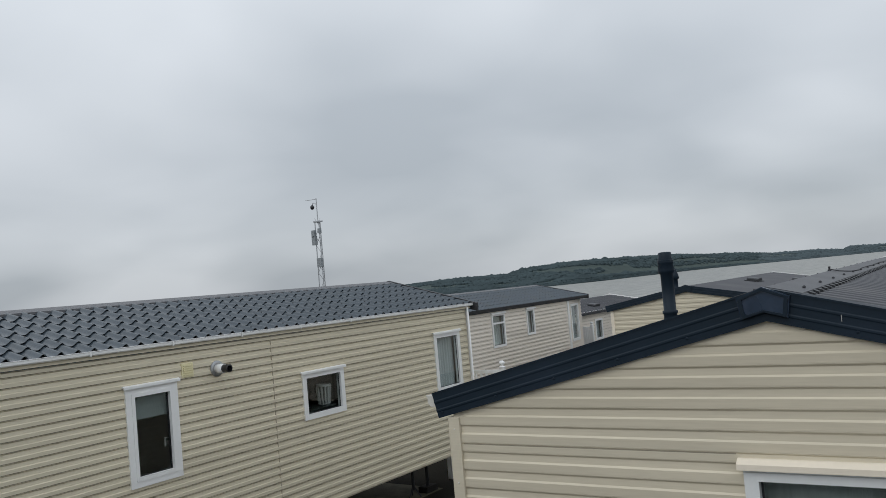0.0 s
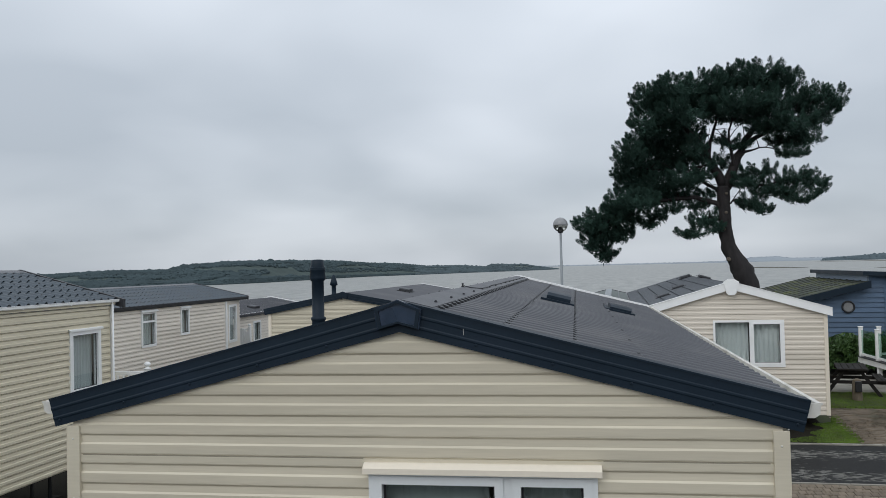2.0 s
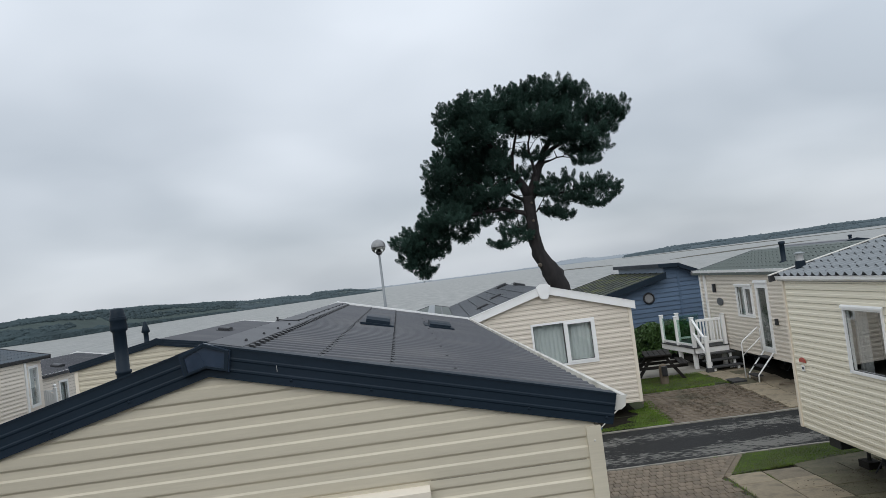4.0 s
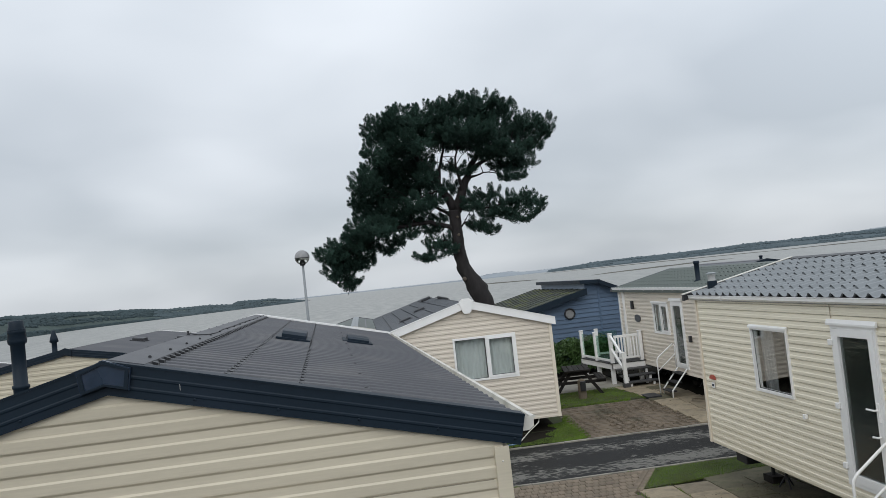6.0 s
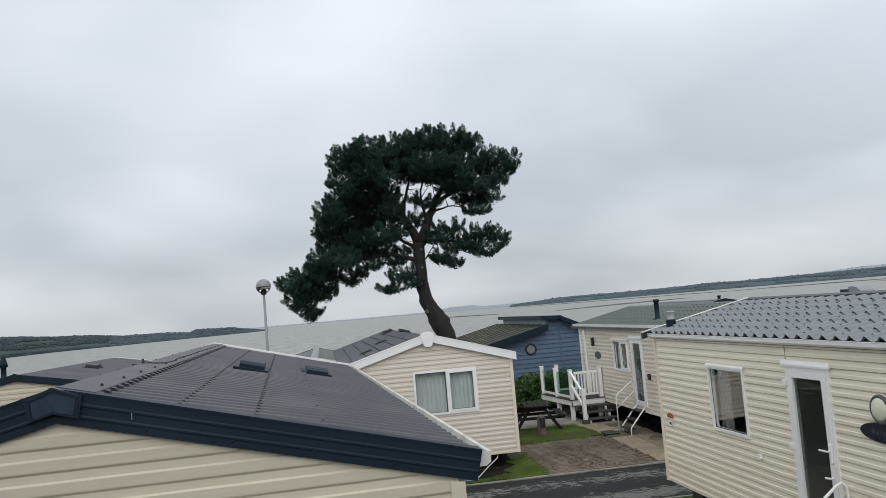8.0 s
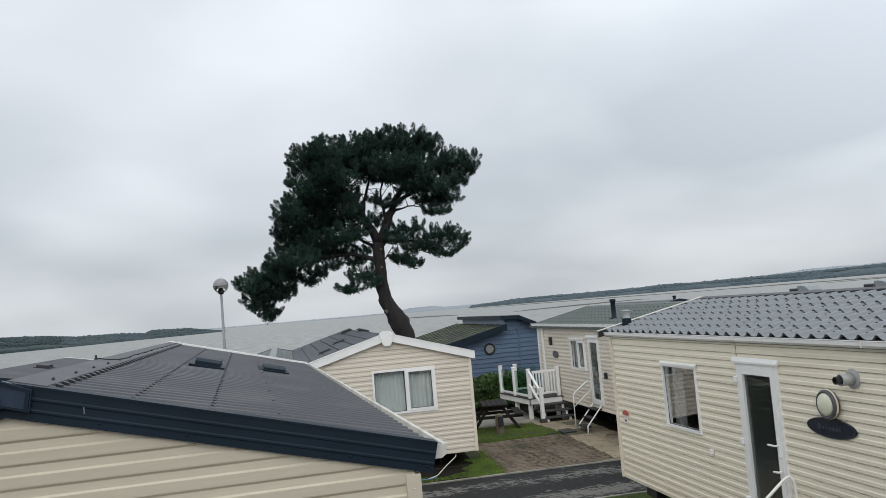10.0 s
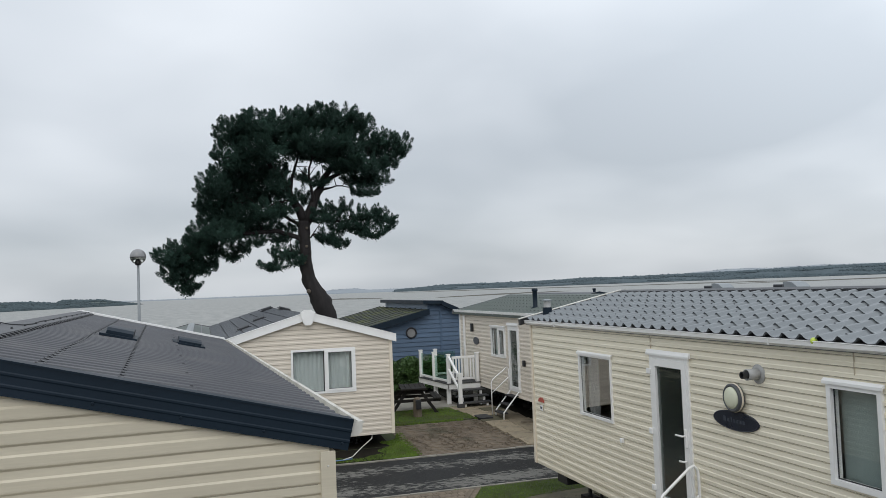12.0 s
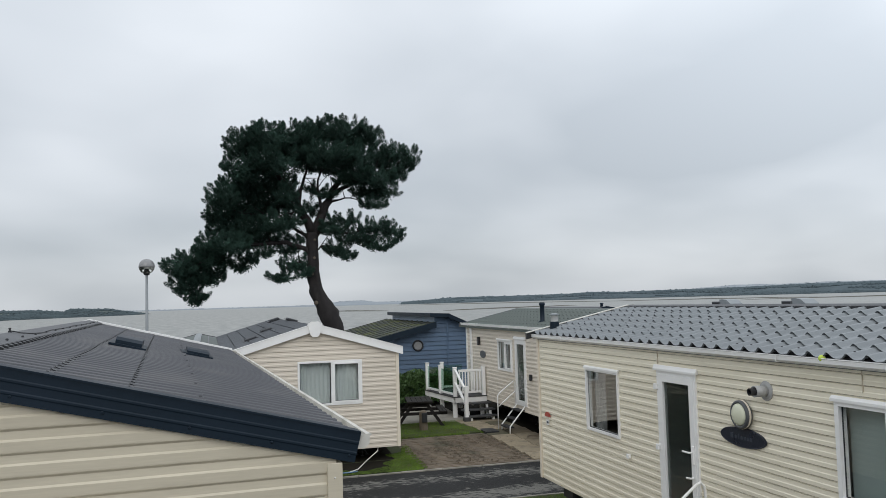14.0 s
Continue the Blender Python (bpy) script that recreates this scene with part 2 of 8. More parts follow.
M_GLOBEGLASS = glass_mat("clear_globe_bowl", (0.90, 0.90, 0.82), 0.12)
M_GLOBE = mat("smoky_lamp_globe", (0.25, 0.25, 0.25), 0.18, vary=0.08, scale=3, grain=30, bump=0.02)
M_CONC = mat("concrete_slab", (0.262, 0.216, 0.148), 0.8, vary=0.3, scale=2.2, grain=30, bump=0.25, stain=(0.065, 0.058, 0.042), stain_amt=0.9, stain_scale=2.2, island=0.22)
M_CONCMOSS = mat("mossy_concrete_slab", (0.118, 0.106, 0.064), 0.9, vary=0.45, scale=2.5, grain=40, bump=0.35, stain=(0.05, 0.055, 0.025), stain_amt=0.8, stain_scale=3, island=0.2)
M_KERB = mat("concrete_edging", (0.29, 0.272, 0.232), 0.85, vary=0.14, scale=4, grain=40, bump=0.25, stain=(0.12, 0.11, 0.09), stain_amt=0.5, island=0.1)
M_PAVER = mat("brown_block_paver", (0.178, 0.140, 0.100), 0.85, vary=0.45, scale=5, grain=60, bump=0.3, island=0.17, stain=(0.066, 0.064, 0.038), stain_amt=0.85, stain_scale=1.6)
M_JOINT = mat("paver_joint_sand", (0.050, 0.045, 0.032), 0.95, vary=0.25, scale=4, grain=60, bump=0.4, stain=(0.05, 0.07, 0.02), stain_amt=0.6)
# damp soil, its base lowered to carry the shade under the caravans
M_SOIL = mat("shade_darkened_damp_soil", (0.020, 0.018, 0.014), 0.95, spec=0.05, vary=0.3, scale=2, grain=30, bump=0.6)
M_GRASS = mat("grass_ground", (0.042, 0.052, 0.018), 0.95, vary=0.35, scale=1.5, grain=40, bump=0.6, stain=(0.07, 0.06, 0.03), stain_amt=0.5, stain_scale=0.8)
M_BLADE = mat("grass_blade", (0.118, 0.198, 0.021), 0.75, vary=0.5, scale=1.6, grain=10, bump=0, stain=(0.11, 0.105, 0.032), stain_amt=0.6, stain_scale=1.3)
M_LITTER = mat("dead_leaf", (0.075, 0.052, 0.028), 0.9, vary=0.5, scale=2, grain=20, bump=0)
M_MUD = mat("mud_flat", (0.075, 0.07, 0.05), 0.8, vary=0.25, scale=0.02, grain=0.2, bump=0)
M_BARK = mat("pine_bark", (0.017, 0.0145, 0.0145), 0.9, vary=0.5, scale=3, grain=9, bump=1.0, stretch=(1, 1, 0.35), stain=(0.036, 0.031, 0.029), stain_amt=0.5, stain_scale=5)
M_KNOT = mat("sawn_knot_wood", (0.105, 0.085, 0.066), 0.9, vary=0.4, scale=12, grain=40, bump=0.4)
M_NEEDLE = mat("pine_needles", (0.034, 0.068, 0.052), 0.65, spec=0.10, vary=0.4, scale=0.8, grain=4, bump=0)
M_HEDGE = mat("hedge_leaves", (0.058, 0.118, 0.028), 0.6, vary=0.4, scale=1.5, grain=8, bump=0)
M_OLDWOOD = mat("weathered_dark_timber", (0.024, 0.022, 0.020), 0.85, spec=0.2, vary=0.25, scale=3, grain=40, bump=0.4, stretch=(1, 6, 6), island=0.15)
M_POSTWOOD = mat("grey_weathered_post", (0.16, 0.13, 0.095), 0.9, vary=0.25, scale=6, grain=50, bump=0.5, stretch=(5, 5, 1))
M_DECKBOARD = mat("grey_deck_board", (0.050, 0.051, 0.052), 0.7, vary=0.15, scale=4, grain=50, bump=0.2, island=0.1)
M_TREAD = mat("black_rubber_tread", (0.022, 0.022, 0.023), 0.75, vary=0.2, scale=8, grain=60, bump=0.3)
M_DIFFUSER = mat("greenish_cream_diffuser", (0.70, 0.71, 0.55), 0.4, vary=0.04, scale=6, grain=40, bump=0.02)
M_LAMPRIM = mat("dark_grey_lamp_rim", (0.09, 0.095, 0.10), 0.4, vary=0.08, scale=6, grain=40)
M_BLUEHOSE = mat("blue_hose", (0.12, 0.22, 0.36), 0.4, vary=0.1, scale=6, grain=40)
M_RED = mat("red_enamel", (0.42, 0.07, 0.045), 0.4, vary=0.05)
M_NAVYSIGN = mat("navy_enamel_sign", (0.012, 0.017, 0.03), 0.3, vary=0.1)
M_GREYINK = mat("grey_sign_lettering", (0.042, 0.052, 0.070), 0.45, vary=0.05)
M_TENNIS = mat("tennis_ball_felt", (0.55, 0.68, 0.12), 0.9, vary=0.1, scale=40, grain=200, bump=0.4)
# far land: haze is mixed into these base colours, paler and bluer with distance
M_FOREST = mat("haze_tinted_woodland", (0.048, 0.067, 0.072), 0.95, spec=0.1, vary=0.3, scale=0.02, grain=0.12, bump=0)
M_FORESTFAR = mat("haze_tinted_far_woodland", (0.088, 0.114, 0.126), 0.95, spec=0.1, vary=0.2, scale=0.01, grain=0.06, bump=0)
M_FIELD = mat("haze_tinted_heath", (0.061, 0.081, 0.076), 0.95, spec=0.1, vary=0.3, scale=0.012, grain=0.08, bump=0)
M_FORESTMID = mat("haze_tinted_mid_woodland", (0.070, 0.092, 0.100), 0.95, spec=0.1, vary=0.25, scale=0.015, grain=0.1, bump=0)
M_FIELDMID = mat("haze_tinted_mid_heath", (0.092, 0.114, 0.106), 0.95, spec=0.1, vary=0.25, scale=0.012, grain=0.08, bump=0)
M_FARHAZE = mat("haze_tinted_far_shore", (0.25, 0.28, 0.305), 0.95, vary=0.12, scale=0.006, grain=0.05, bump=0)


def road_mat():
    """Tarmac with dried pale patches in long streaks."""
    m = mat("wet_tarmac", (0.0150, 0.0152, 0.0150), 0.72, spec=0.24, vary=0.25, scale=1.2, grain=90, bump=0.5)
    n, l = m.node_tree.nodes, m.node_tree.links
    p = n["Principled BSDF"]
    old = p.inputs["Base Color"].links[0].from_socket
    tc = n.new("ShaderNodeTexCoord")
    mp = n.new("ShaderNodeMapping"); mp.inputs["Scale"].default_value = (0.75, 2.3, 1)
    l.new(tc.outputs["Object"], mp.inputs[0])
    a = n.new("ShaderNodeTexNoise"); a.inputs["Scale"].default_value, a.inputs["Detail"].default_value, a.inputs["Roughness"].default_value = 7.0, 5, 0.68
    l.new(mp.outputs[0], a.inputs["Vector"])
    sp = n.new("ShaderNodeSeparateXYZ"); l.new(tc.outputs["Object"], sp.inputs[0])
    # two wheel tracks along the lane dry out first
    tracks = []
    for c in (-0.80, 0.62):
        s = n.new("ShaderNodeMath"); s.operation = "SUBTRACT"; s.inputs[1].default_value = c
        l.new(sp.outputs[1], s.inputs[0])
        ab = n.new("ShaderNodeMath"); ab.operation = "ABSOLUTE"; l.new(s.outputs[0], ab.inputs[0])
        mr = n.new("ShaderNodeMapRange"); mr.interpolation_type = "SMOOTHSTEP"
        mr.inputs[1].default_value, mr.inputs[2].default_value, mr.inputs[3].default_value, mr.inputs[4].default_value = 0.08, 0.60, 0.075, -0.10
        l.new(ab.outputs[0], mr.inputs[0]); tracks.append(mr.outputs[0])
    mx = n.new("ShaderNodeMath"); mx.operation = "MAXIMUM"; l.new(tracks[0], mx.inputs[0]); l.new(tracks[1], mx.inputs[1])
    ad = n.new("ShaderNodeMath"); ad.operation = "ADD"; l.new(a.outputs[0], ad.inputs[0]); l.new(mx.outputs[0], ad.inputs[1])
    wide = n.new("ShaderNodeTexNoise"); wide.inputs["Scale"].default_value, wide.inputs["Detail"].default_value = 0.5, 2
    l.new(tc.outputs["Object"], wide.inputs["Vector"])
    wr = n.new("ShaderNodeMapRange"); wr.inputs[1].default_value, wr.inputs[2].default_value, wr.inputs[3].default_value, wr.inputs[4].default_value = 0.35, 0.65, -0.06, 0.06
    l.new(wide.outputs[0], wr.inputs[0])
    ad2 = n.new("ShaderNodeMath"); ad2.operation = "ADD"; l.new(ad.outputs[0], ad2.inputs[0]); l.new(wr.outputs[0], ad2.inputs[1])
    ad = ad2
    th = n.new("ShaderNodeMapRange")
    th.inputs[1].default_value, th.inputs[2].default_value = 0.560, 0.580
    th.inputs[3].default_value, th.inputs[4].default_value = 0.0, 0.95
    l.new(ad.outputs[0], th.inputs[0])
    mc = n.new("ShaderNodeMix"); mc.data_type = "RGBA"
    l.new(th.outputs[0], mc.inputs[0]); l.new(old, mc.inputs[6]); mc.inputs[7].default_value = (0.165, 0.160, 0.143, 1)
    l.new(mc.outputs[2], p.inputs["Base Color"])
    return m


def water_mat():
    m = bpy.data.materials.new("grey_harbour_water")
    m.use_nodes = True
    n, l = m.node_tree.nodes, m.node_tree.links
    p = n["Principled BSDF"]
    p.inputs["Base Color"].default_value = (0.20, 0.215, 0.215, 1)
    p.inputs["Roughness"].default_value = 0.38
    tc = n.new("ShaderNodeTexCoord")
    hs = []
    for s, d in ((0.35, 3), (0.05, 4)):
        t = n.new("ShaderNodeTexNoise"); t.inputs["Scale"].default_value, t.inputs["Detail"].default_value = s, d
        l.new(tc.outputs["Object"], t.inputs["Vector"]); hs.append(t)
    mp = n.new("ShaderNodeMapping"); mp.inputs["Scale"].default_value = (0.16, 0.03, 1)
    l.new(tc.outputs["Object"], mp.inputs[0])
    v = n.new("ShaderNodeTexNoise"); v.inputs["Scale"].default_value, v.inputs["Detail"].default_value, v.inputs["Roughness"].default_value = 1.0, 9, 0.72
    l.new(mp.outputs[0], v.inputs["Vector"])
    cr = n.new("ShaderNodeValToRGB")
    cr.color_ramp.elements[0].position, cr.color_ramp.elements[0].color = 0.38, (0.125, 0.126, 0.112, 1)
    cr.color_ramp.elements[1].position, cr.color_ramp.elements[1].color = 0.62, (0.27, 0.268, 0.24, 1)
    l.new(v.outputs[0], cr.inputs[0]); l.new(cr.outputs[0], p.inputs["Base Color"])
    b = n.new("ShaderNodeBump"); b.inputs["Strength"].default_value, b.inputs["Distance"].default_value = 0.8, 0.6
    l.new(hs[0].outputs[0], b.inputs["Height"]); l.new(b.outputs[0], p.inputs["Normal"])
    return m


M_WETROAD, M_WATER = road_mat(), water_mat()

# ---------------------------------------------------------------- mesh helpers
ORIGIN = {}


def thing(name, at, label, category, group="", kind=""):
    """A top-level Empty at its base, to carry parts given in world metres."""
    ob = new(name)
    ob.empty_display_size = 0.2
    ob.location = at
    ORIGIN[ob] = Vector(at)
    return tagged(ob, label, category, group, kind)


def part(name, bm, material, parent, label="", smooth=False):
    """Link a bmesh in world metres as one mesh object under a thing or a part."""
    me = bpy.data.meshes.new(name)
    if len(bm.verts) < 400:
        bmesh.ops.remove_doubles(bm, verts=bm.verts, dist=1e-5)
    bmesh.ops.recalc_face_normals(bm, faces=bm.faces)
    o = ORIGIN[parent]
    bmesh.ops.translate(bm, verts=bm.verts, vec=-o)
    bm.to_mesh(me); bm.free()
    me.materials.append(material)
    if smooth:
        for p in me.polygons:
            p.use_smooth = True
    ob = new(name, me)
    ob.parent = parent
    ORIGIN[ob] = o
    return tagged(ob, label)


def solo(name, bm, material, at, label, category, group="", kind="", smooth=False):
    """A top-level thing that is one mesh."""
    me = bpy.data.meshes.new(name)
    bmesh.ops.recalc_face_normals(bm, faces=bm.faces)
    bmesh.ops.translate(bm, verts=bm.verts, vec=-Vector(at))
    bm.to_mesh(me); bm.free()
    me.materials.append(material)
    if smooth:
        for p in me.polygons:
            p.use_smooth = True
    ob = new(name, me)
    ob.location = at
    ORIGIN[ob] = Vector(at)
    return tagged(ob, label, category, group, kind)


def piece(name, me, parent, m):
    """A piece that shares its mesh with others alike, at m in world metres."""
    ob = new(name, me)
    ob.parent = parent
    ob.matrix_basis = Matrix.Translation(-ORIGIN[parent]) @ m
    return ob


def mesh_of(name, bm, material):
    me = bpy.data.meshes.new(name)
    bmesh.ops.recalc_face_normals(bm, faces=bm.faces)
    bm.to_mesh(me); bm.free()
    me.materials.append(material)
    return me


def hexa(bm, p):
    """A six-sided solid from eight corners: four of the back, four of the front, in the same turn."""
    v = [bm.verts.new(c) for c in p]
    for f in ((0, 1, 2, 3), (4, 5, 6, 7), (0, 1, 5, 4), (1, 2, 6, 5), (2, 3, 7, 6), (3, 0, 4, 7)):
        bm.faces.new([v[i] for i in f])
    return v


def box(bm, x0, x1, y0, y1, z0, z1, bevel=0.0):
    v = hexa(bm, [(x0, y0, z0), (x1, y0, z0), (x1, y1, z0), (x0, y1, z0), (x0, y0, z1), (x1, y0, z1), (x1, y1, z1), (x0, y1, z1)])
    if bevel:
        edges = list({e for a in v for e in a.link_edges})
        bmesh.ops.bevel(bm, geom=edges, offset=bevel, segments=2, profile=0.5, affect="EDGES")
    return bm


def boxed(*a, bevel=0.0):
    return box(bmesh.new(), *a, bevel=bevel)


def tube(bm, pts, radii, sides=10, cap=True):
    """A tube through points, with a radius at each."""
    pts = [Vector(p) for p in pts]
    if isinstance(radii, (int, float)):
        radii = [radii] * len(pts)
    rings, side = [], None
    for i, p in enumerate(pts):
        d = (pts[min(i + 1, len(pts) - 1)] - pts[max(i - 1, 0)]).normalized()
        if side is None:
            side = d.orthogonal().normalized()
        side = (side - d * side.dot(d)).normalized()
        up = d.cross(side)
        rings.append([bm.verts.new(p + radii[i] * (math.cos(a) * side + math.sin(a) * up)) for a in (2 * math.pi * k / sides for k in range(sides))])
    for a, b in zip(rings, rings[1:]):
        for k in range(sides):
            bm.faces.new((a[k], a[(k + 1) % sides], b[(k + 1) % sides], b[k]))
    if cap:
        bm.faces.new(rings[0]); bm.faces.new(rings[-1])
    return bm


def lathe(bm, centre, profile, sides=20, axis="z"):
    """Turn (radius, height) pairs round an axis."""
    c = Vector(centre)
    rings = []
    for r, h in profile:
        ring = []
        for k in range(sides):
            a = 2 * math.pi * k / sides
            u, v = r * math.cos(a), r * math.sin(a)
            ring.append(bm.verts.new(c + Vector({"z": (u, v, h), "x": (h, u, v), "y": (u, h, v)}[axis])))
        rings.append(ring)
    for a, b in zip(rings, rings[1:]):
        for k in range(sides):
            bm.faces.new((a[k], a[(k + 1) % sides], b[(k + 1) % sides], b[k]))
    bm.faces.new(rings[0]); bm.faces.new(rings[-1])
    return bm


def sweep(bm, profile, path):
    """Extrude a closed profile given as a function of the path's point: lists of corners in world metres."""
    rings = [[bm.verts.new(c) for c in profile(p)] for p in path]
    for a, b in zip(rings, rings[1:]):
        for k in range(len(a)):
            bm.faces.new((a[k], a[(k + 1) % len(a)], b[(k + 1) % len(a)], b[k]))
    bm.faces.new(rings[0]); bm.faces.new(rings[-1])
    return bm


def ground_z(y):
    """Height of the site: level, a cambered lane, then a gentle rise."""
    if y < 14.4:
        return 0.0
    if y < 17.2:
        return 0.08 * (y - 14.4) / 2.8
    if y < 20.5:
        return 0.08 + 0.25 * (y - 17.2) / 3.3
    return 0.33


# ---------------------------------------------------------------- caravans
PITCH = 0.1050      # height of one siding board
# rolled siding: shares of a board's height and how far it stands out; the foot of the next board turns in under it
PROFILE = ((0.0, 0.015), (0.44, 0.0165), (0.53, 0.007), (0.87, 0.006), (0.97, 0.0145), (1.0, 0.015))
FINE = ((0.0, 0.0125), (0.43, 0.0135), (0.51, 0.0065), (0.93, 0.006), (0.985, 0.012), (1.0, 0.0125))
DEEP = ((0.0, 0.018), (0.44, 0.020), (0.51, 0.007), (0.90, 0.006), (0.98, 0.0175), (1.0, 0.018))
PROFILES = {M_SIDE_A: (PROFILE, 0.008), M_SIDE_B: (DEEP, 0.075), M_SIDE_D: (FINE, 0.058), M_SIDE_C: (FINE, 0.045), M_SIDE_E: (FINE, 0.045), M_SIDE_F: (FINE, 0.06)}     # with the share left open between boards


def wall_map(side, plane):
    """(along, up, out) to world metres for a wall that faces side."""
    return {"+x": lambda u, v, d: (plane + d, u, v), "-x": lambda u, v, d: (plane - d, u, v),
            "-y": lambda u, v, d: (u, plane - d, v), "+y": lambda u, v, d: (u, plane + d, v)}[side]


def spans(lo, hi, z, openings):
    """What is left of lo..hi at height z beside the openings; ends that are the wall's own are None."""
    cuts = sorted((max(a, lo), min(b, hi)) for a, b, c, d in openings if c < z < d and b > lo and a < hi)
    out, at, own = [], lo, None
    for a, b in cuts:
        if a - at > 0.004:
            out.append((own, a))
        at, own = b, b
    if hi - at > 0.004:
        out.append((own, None))
    return out


def clad_wall(van, side, plane, lo, hi, z0, z1, openings, material, first=None, pitch=PITCH, name="wall", label="", thick=0.07):
    """A wall with real openings under boards of rolled siding; lo and hi are functions of the height."""
    mp = wall_map(side, plane)
    bm = bmesh.new()
    levels = {z0, z1, *[z for o in openings for z in o[2:4] if z0 < z < z1]}
    if abs(lo(z0) - lo(z1)) > 0.01:
        levels |= {z0 + (z1 - z0) * k / 14 for k in range(1, 14)}
    levels = sorted(levels)
    stops = sorted({u for o in openings for u in o[:2]})
    for a, b in zip(levels, levels[1:]):
        m = (a + b) / 2
        for s, e in spans(lo(m), hi(m), m, openings):
            inner = [u for u in stops if max(lo(a), lo(b)) + 0.01 < u < min(hi(a), hi(b)) - 0.01 and (s is None or u > s) and (e is None or u < e)]
            ends = [s, *inner, e]
            for p, q in zip(ends, ends[1:]):
                c = [(lo(a) if p is None else p, a), (hi(a) if q is None else q, a), (hi(b) if q is None else q, b), (lo(b) if p is None else p, b)]
                hexa(bm, [mp(u, v, -thick) for u, v in c] + [mp(u, v, 0) for u, v in c])
    wall = part(name, bm, M_GAP, van, label)
    shape, gap = PROFILES.get(material, (PROFILE, 0.03))
    if first is None:
        first = z0
    z = first + math.floor((z0 - first) / pitch) * pitch
    edges = sorted({c for o in openings for c in o[2:4]})

    def out(v, base):
        f = (v - base) / pitch
        for (fa, da), (fb, db) in zip(shape, shape[1:]):
            if f <= fb + 1e-9:
                return da + (db - da) * (f - fa) / (fb - fa)
        return shape[-1][1]
    while z < z1 - 0.004:
        lo_z, hi_z = max(z0, z + gap * pitch), min(z1, z + pitch)
        if hi_z - lo_z < 0.004:
            z += pitch
            continue
        cut = [lo_z, *[c for c in edges if lo_z + 0.002 < c < hi_z - 0.002], hi_z]
        for a, b in zip(cut, cut[1:]):
            m = (a + b) / 2
            if hi(b) - lo(b) < 0.02:
                continue
            zs = sorted({a, b, *[z + f * pitch for f, _ in shape if a < z + f * pitch < b]})
            prof = [(v, out(v, z)) for v in zs] + [(b, -0.002), (a, -0.002)]
            for s, e in spans(lo(m), hi(m), m, openings):
                ends = ((lambda v: lo(v)) if s is None else (lambda v: s), (lambda v: hi(v)) if e is None else (lambda v: e))
                bm = sweep(bmesh.new(), lambda end: [mp(end(v), v, d) for v, d in prof], ends)
                part("siding_board", bm, material, wall)
        z += pitch
    return wall


def ring(bm, mp, u0, u1, v0, v1, w, d0, d1):
    """Four mitred rails of a frame."""
    o, i = [(u0, v0), (u1, v0), (u1, v1), (u0, v1)], [(u0 + w, v0 + w), (u1 - w, v0 + w), (u1 - w, v1 - w), (u0 + w, v1 - w)]
    for k in range(4):
        j = (k + 1) % 4
        q = [o[k], o[j], i[j], i[k]]
        hexa(bm, [mp(u, v, d0) for u, v in q] + [mp(u, v, d1) for u, v in q])
    return bm


def curtain_bm(mp, u0, u1, v0, v1, d, waves, amp=0.009):
    """A hanging sheet with soft folds and a little thickness."""
    bm = bmesh.new()
    n = max(8, int((u1 - u0) * 60))
    cols = []
    for i in range(n + 1):
        u = u0 + (u1 - u0) * i / n
        c = d + amp * math.sin(2 * math.pi * waves * i / n) + 0.4 * amp * math.sin(5.1 * waves * i / n + 1)
        cols.append([bm.verts.new(mp(u, v, c + o)) for o in (0, -0.005) for v in (v0, v1)])
    for a, b in zip(cols, cols[1:]):
        bm.faces.new((a[0], b[0], b[1], a[1])); bm.faces.new((a[2], b[2], b[3], a[3]))
        bm.faces.new((a[1], b[1], b[3], a[3])); bm.faces.new((a[0], b[0], b[2], a[2]))
    return bm


